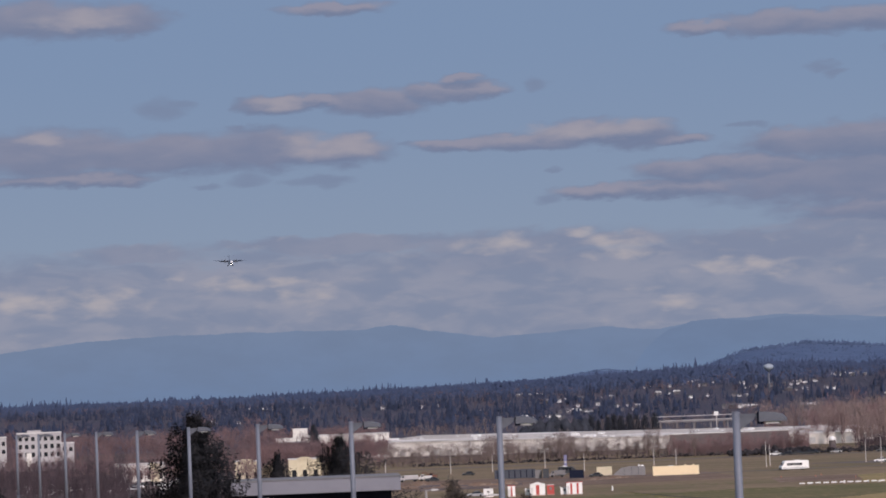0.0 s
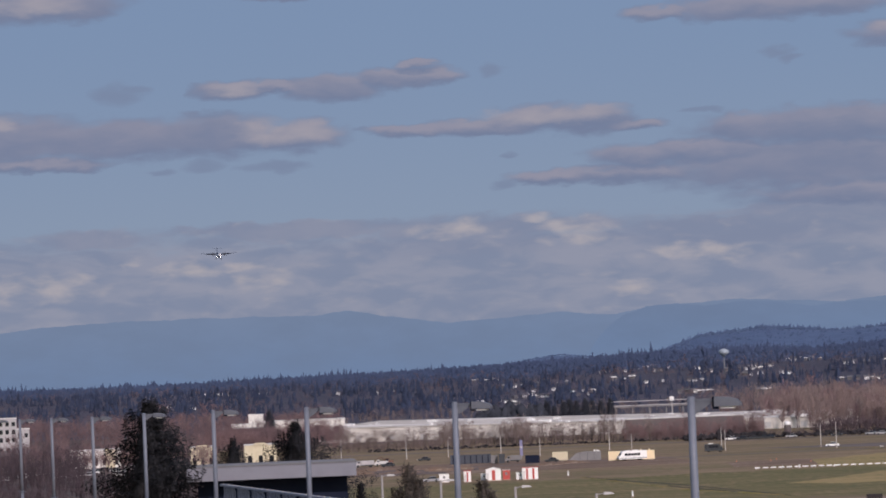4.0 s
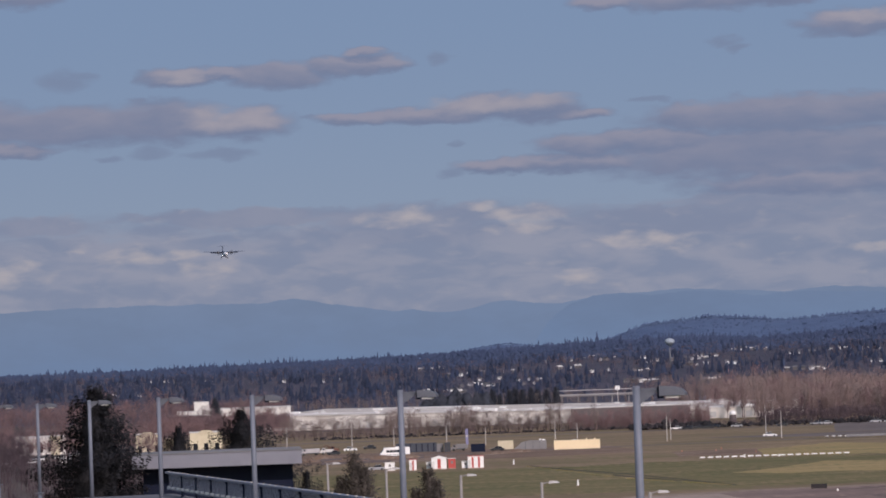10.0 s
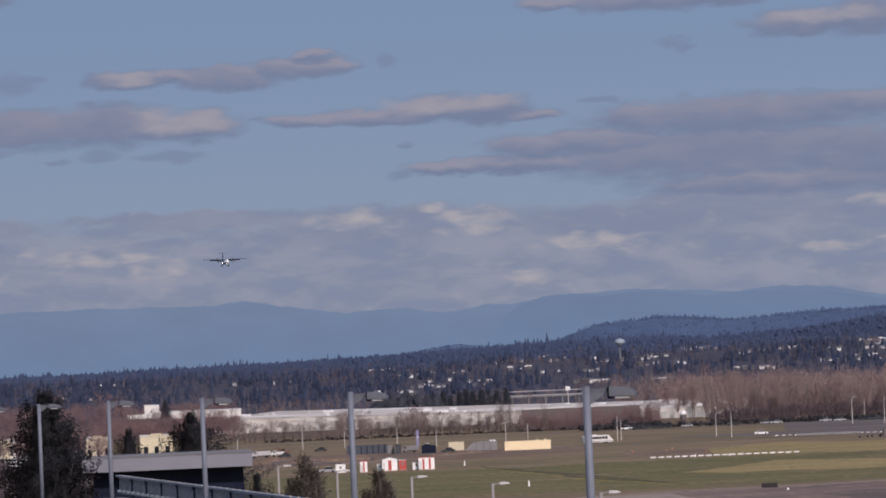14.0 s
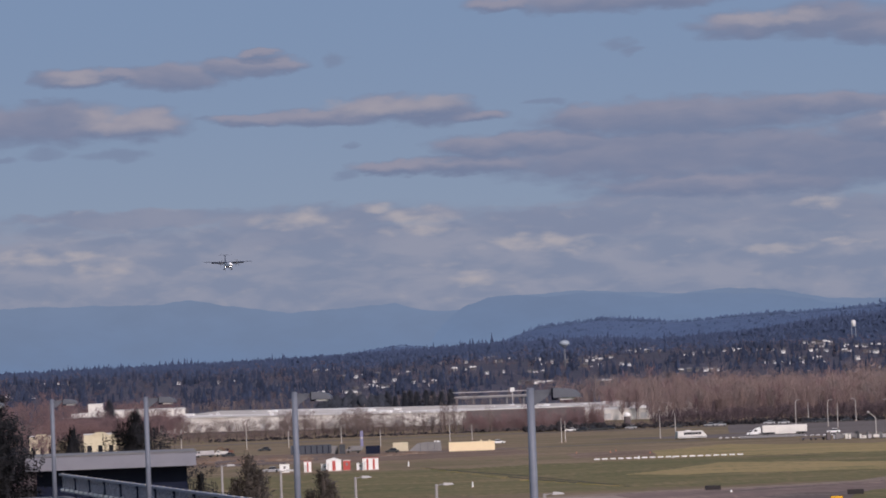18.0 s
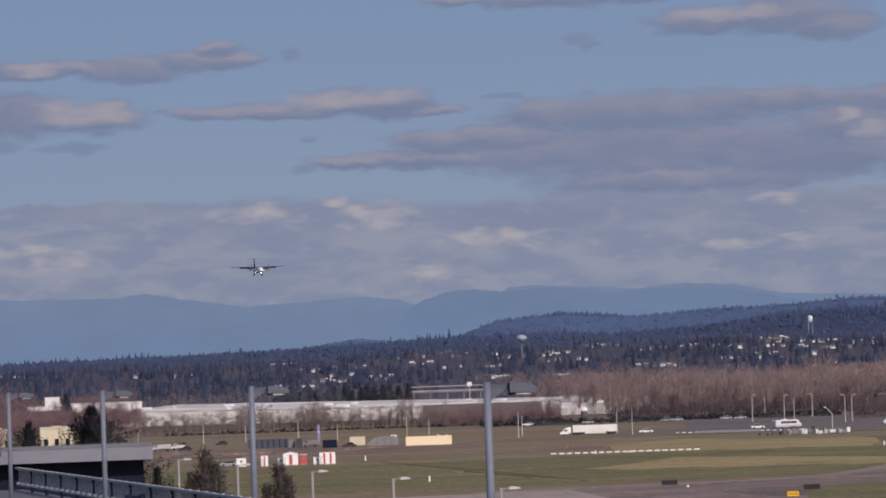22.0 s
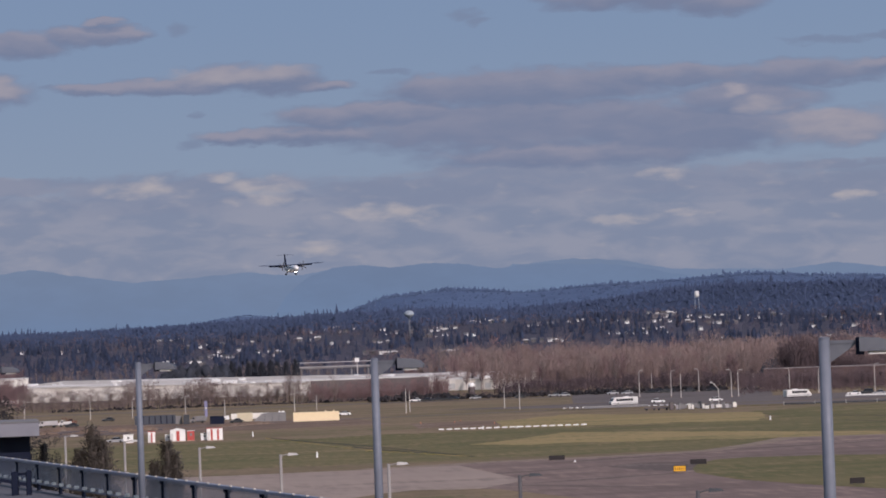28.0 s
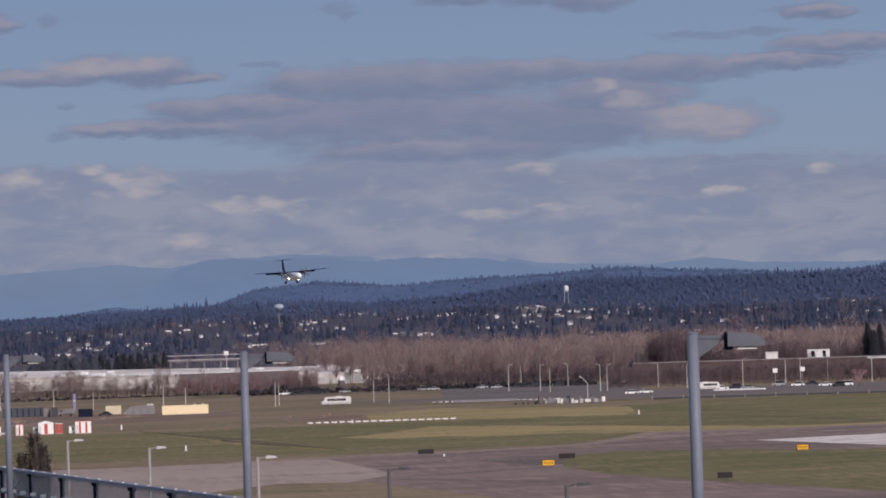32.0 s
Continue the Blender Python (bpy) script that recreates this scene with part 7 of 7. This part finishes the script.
def build_houses():
    kinds = [house(4.6, 5, 1.5, HOUSE_WALL, HOUSE_ROOF, "dull house with a grey gable roof among trees"), house(6, 5, 1.6, HOUSE_WALL, HOUSE_ROOF, "dull house with a grey gable roof among trees"),
             house(4.0, 4.5, 1.3, WHITE_CLEAN, HOUSE_ROOF, "bright white house with a pale roof among trees"), house(4.6, 4.5, 1.1, HOUSE_WALL, WHITE, "low house with a pale roof among trees")]
    used = [False] * 4
    rng = random.Random(77)

    def put(i, b, d, turn, lift=0.0):
        m = facing(b, d, land(b, d) + lift, turn)
        if used[i]:
            f = rng.uniform(0.62, 1.0)
            copy_thing(kinds[i], m).scale = (f, f, f)
        else:
            kinds[i].matrix_basis = m
            used[i] = True

    for b, d in ((-37, 2950), (-12, 2990), (68, 2750), (-107, 2990), (615, 3060), (676, 2900), (690, 2880), (533, 3000), (541, 3010), (438, 2850), (468, 2870), (298, 2780), (273, 2800), (238, 2790),
                 (791, 3050), (826, 3100), (872, 3150), (961, 3000), (987, 3100), (1161, 3100), (1191, 3110), (1231, 2900), (1292, 3400), (1416, 3420), (1529, 3000), (1091, 2800)):
        put(2, b, d, rng.uniform(-25, 25), 1.4)
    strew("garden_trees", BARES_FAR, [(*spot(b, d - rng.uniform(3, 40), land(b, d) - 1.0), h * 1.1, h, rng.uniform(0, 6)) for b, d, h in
                                  [(rng.uniform(-1000, 1800), rng.uniform(2350, 3300), rng.uniform(5, 8)) for _ in range(1500)]], TWIGS_TOWN_HAZE, "bare garden trees round the houses, tinted blue for haze", "trees")
    # streets of houses that follow the slope, with loose ones between
    count = 0
    while count < 262:
        b = rng.uniform(-900, 1800) if rng.random() < 0.25 else rng.uniform(120, 1780)
        d, n = rng.uniform(2480, 3380), rng.randint(2, 6)
        fall = rng.uniform(-4, 4)
        count += n
        for i in range(n):
            put(rng.choice((0, 1, 3, 3, 2, 2, 2)), b, d, rng.uniform(-30, 30), rng.uniform(0.2, 1.4))
            b += rng.uniform(8, 17)
            d += fall + rng.uniform(-6, 6)


build_land()
build_mountains()
build_airfield()
build_woods()
build_deck()
build_railing()
build_warehouse()
build_rough()
build_tufts()
build_trees()
build_posts()
build_barricades()
build_signs()
build_depot()
build_far_buildings()
build_left_cars()
build_hedge_cars()
build_houses()

PLANE = airliner()
BUS = shuttle_bus("white airport shuttle bus on the service road")
LORRY = lorry()
BUS_TWO = shuttle_bus("pale shuttle bus coming along the public road", 9.8, 2.8, ROOF_PALE)
VAN = shuttle_bus("pale high-roofed van on the public road", 10.2, 2.7, ROOF_PALE)
BIRD = bird()
for b, d, mat, lab, box in ((1354, 1184, WHITE_CLEAN, "white car on the public road", 0), (1377, 1190, CAR_DARK, "dark van-like car on the public road", 1),
                            (1398, 1180, CAR_SILVER, "silver car on the public road", 0), (1453, 1214, CAR_SILVER, "silver off-road car on the public road", 1), (1487, 1203, WHITE_CLEAN, "white car on the public road", 0),
                            (1511, 1225, CAR_DARK, "dark car on the public road", 0), (1558, 1175, CAR_DARK, "dark off-road car on the public road", 1), (1572, 1185, WHITE_CLEAN, "white off-road car on the public road", 1),
                            (1535, 1190, WHITE_CLEAN, "white car on the public road", 0)):
    car(mat, lab, 4.7, 1.9 if box else 1.5, box).matrix_basis = facing(b, d)
CAR_A = car(WHITE_CLEAN, "white car driving on the public road")
CAR_B = car(WHITE_CLEAN, "white car driving along the public road")
CAR_C = car(WHITE_CLEAN, "white car driving slowly along the public road")
DARK_TRUCK = shuttle_bus("dark minibus driving behind the depot yard", 8.0, 2.3, CAR_DARK)
DARK_VAN = shuttle_bus("dark van driving along the road", 6.4, 2.7, CAR_DARK)


def motions():
    """What moves: the aeroplane, the vehicles, the bird."""
    def flight(t):
        b = np.interp(t, FLIGHT_T, FLIGHT_B)
        e = np.interp(t, FLIGHT_T, FLIGHT_E)
        d = 2830 - 48.4 * t
        return spot(b, d, EYE + e * d * UNIT)

    rows = []
    for t in FLIGHT_T:
        p = flight(t)
        rows.append((t, pose(p.x, p.y, p.z - 1.3, 1.0, -3.0 * max(0.0, (t - 22) / 10), 7.4 - 0.06 * t)))
    walk(PLANE, rows)

    def drive(v, stops):
        out = []
        for i, (t, b, d, *z) in enumerate(stops):
            p = spot(b, d, 0.05)
            q0, q1 = stops[max(0, i - 1)], stops[min(len(stops) - 1, i + 1)]
            way = spot(q1[1], q1[2]) - spot(q0[1], q0[2])
            ang = math.degrees(math.atan2(way.y, way.x)) + 180
            out.append((t, pose(p.x, p.y, z[0] if z else 0.05, 0, 0, ang)))
        walk(v, out)

    drive(BUS, [(0, 613, 1078), (3, 458, 1068), (6, 304, 1060), (9, 142, 1052), (12, -30, 1050), (14, -130, 1048), (20, -430, 1046), (32, -1030, 1044)])
    drive(LORRY, [(0, 2080, 1142), (12, 1310, 1142), (16.5, 1045, 1142), (17, 1013, 1142), (18, 948, 1141), (20, 825, 1141), (22, 690, 1141), (24, 562, 1140), (25, 501, 1138), (25.5, 471, 1137), (26.5, 398, 1140, -0.6), (27.5, 322, 1142, -1.3), (28.6, 243, 1142, -1.5), (30, 157, 1142, -1.5), (32, 30, 1142, -1.5)])
    drive(VAN, [(0, 403, 1076), (11.3, 404, 1076), (12.3, 430, 1090), (13.1, 472, 1106), (14, 529, 1118), (16.5, 694, 1121), (17, 727, 1122), (18, 793, 1126), (20, 923, 1136), (21.5, 1011, 1145), (23, 1085, 1156), (25, 1168, 1162), (28, 1255, 1170), (31, 1305, 1180), (32, 1329, 1184)])
    drive(DARK_TRUCK, [(0, -395, 1118), (6, -23, 1118), (7, 39, 1118), (8, 92, 1117), (9, 120, 1116), (10, 127, 1115), (32, 128, 1115)])
    drive(BUS_TWO, [(0, 2300, 1160), (16, 1610, 1160), (20, 1340, 1156), (23, 1185, 1150), (25, 1106, 1147), (27.5, 979, 1142), (28, 949, 1138), (29, 884, 1134), (30, 814, 1131), (31, 742, 1129), (32, 672, 1127)])
    drive(CAR_A, [(0, 2200, 1144), (12, 1430, 1143), (16.5, 1140, 1142), (19, 978, 1141), (22, 790, 1141), (24, 661, 1140), (25, 589, 1138), (25.5, 556, 1137), (27.5, 474, 1136), (29, 425, 1135), (32, 408, 1135)])
    drive(CAR_B, [(0, -560, 1165), (11, 62, 1162), (16.5, 370, 1160), (20, 565, 1158), (23, 733, 1157), (25, 846, 1157), (28, 1010, 1158), (32, 1220, 1160)])
    drive(CAR_C, [(0, 765, 1151), (5.5, 749, 1151), (7, 735, 1151), (9, 738, 1151), (11, 760, 1151), (14, 818, 1151), (20, 945, 1152), (32, 1195, 1152)])
    drive(DARK_VAN, [(0, 215, 1136), (5.5, 682, 1136), (6.5, 770, 1136), (7, 812, 1136), (8, 892, 1136), (14, 1390, 1136), (32, 2880, 1136)])
    here = [(0, 1700, 40, 300), (25.5, 1760, 20, 100), (27.0, 1400, 20, 300), (27.3, 780, 20, 420), (27.5, 440, 20, 576), (27.7, 80, 20, 780), (28.2, -800, 20, 1300), (32, -5000, 40, 3000)]
    out = []
    for t, b, d, e in here:
        p = spot(b, d, EYE + e * d * UNIT)
        out.append((t, pose(p.x, p.y, p.z, -28, 20, -78)))
    walk(BIRD, out)


FLIGHT_T = list(range(0, 33, 2))
FLIGHT_B = [-365.9, -337.9, -308.6, -278.7, -244.3, -204.6, -160.9, -114.9, -66.3, -13.2, 46.5, 114.2, 190.3, 275.0, 370.3, 479.7, 599.8]
FLIGHT_E = [268.6, 259.6, 253.8, 247.7, 239.4, 230.5, 223.3, 218.5, 214.5, 208.5, 198.4, 184.3, 168.4, 152.7, 136.9, 118.8, 104.5]
motions()
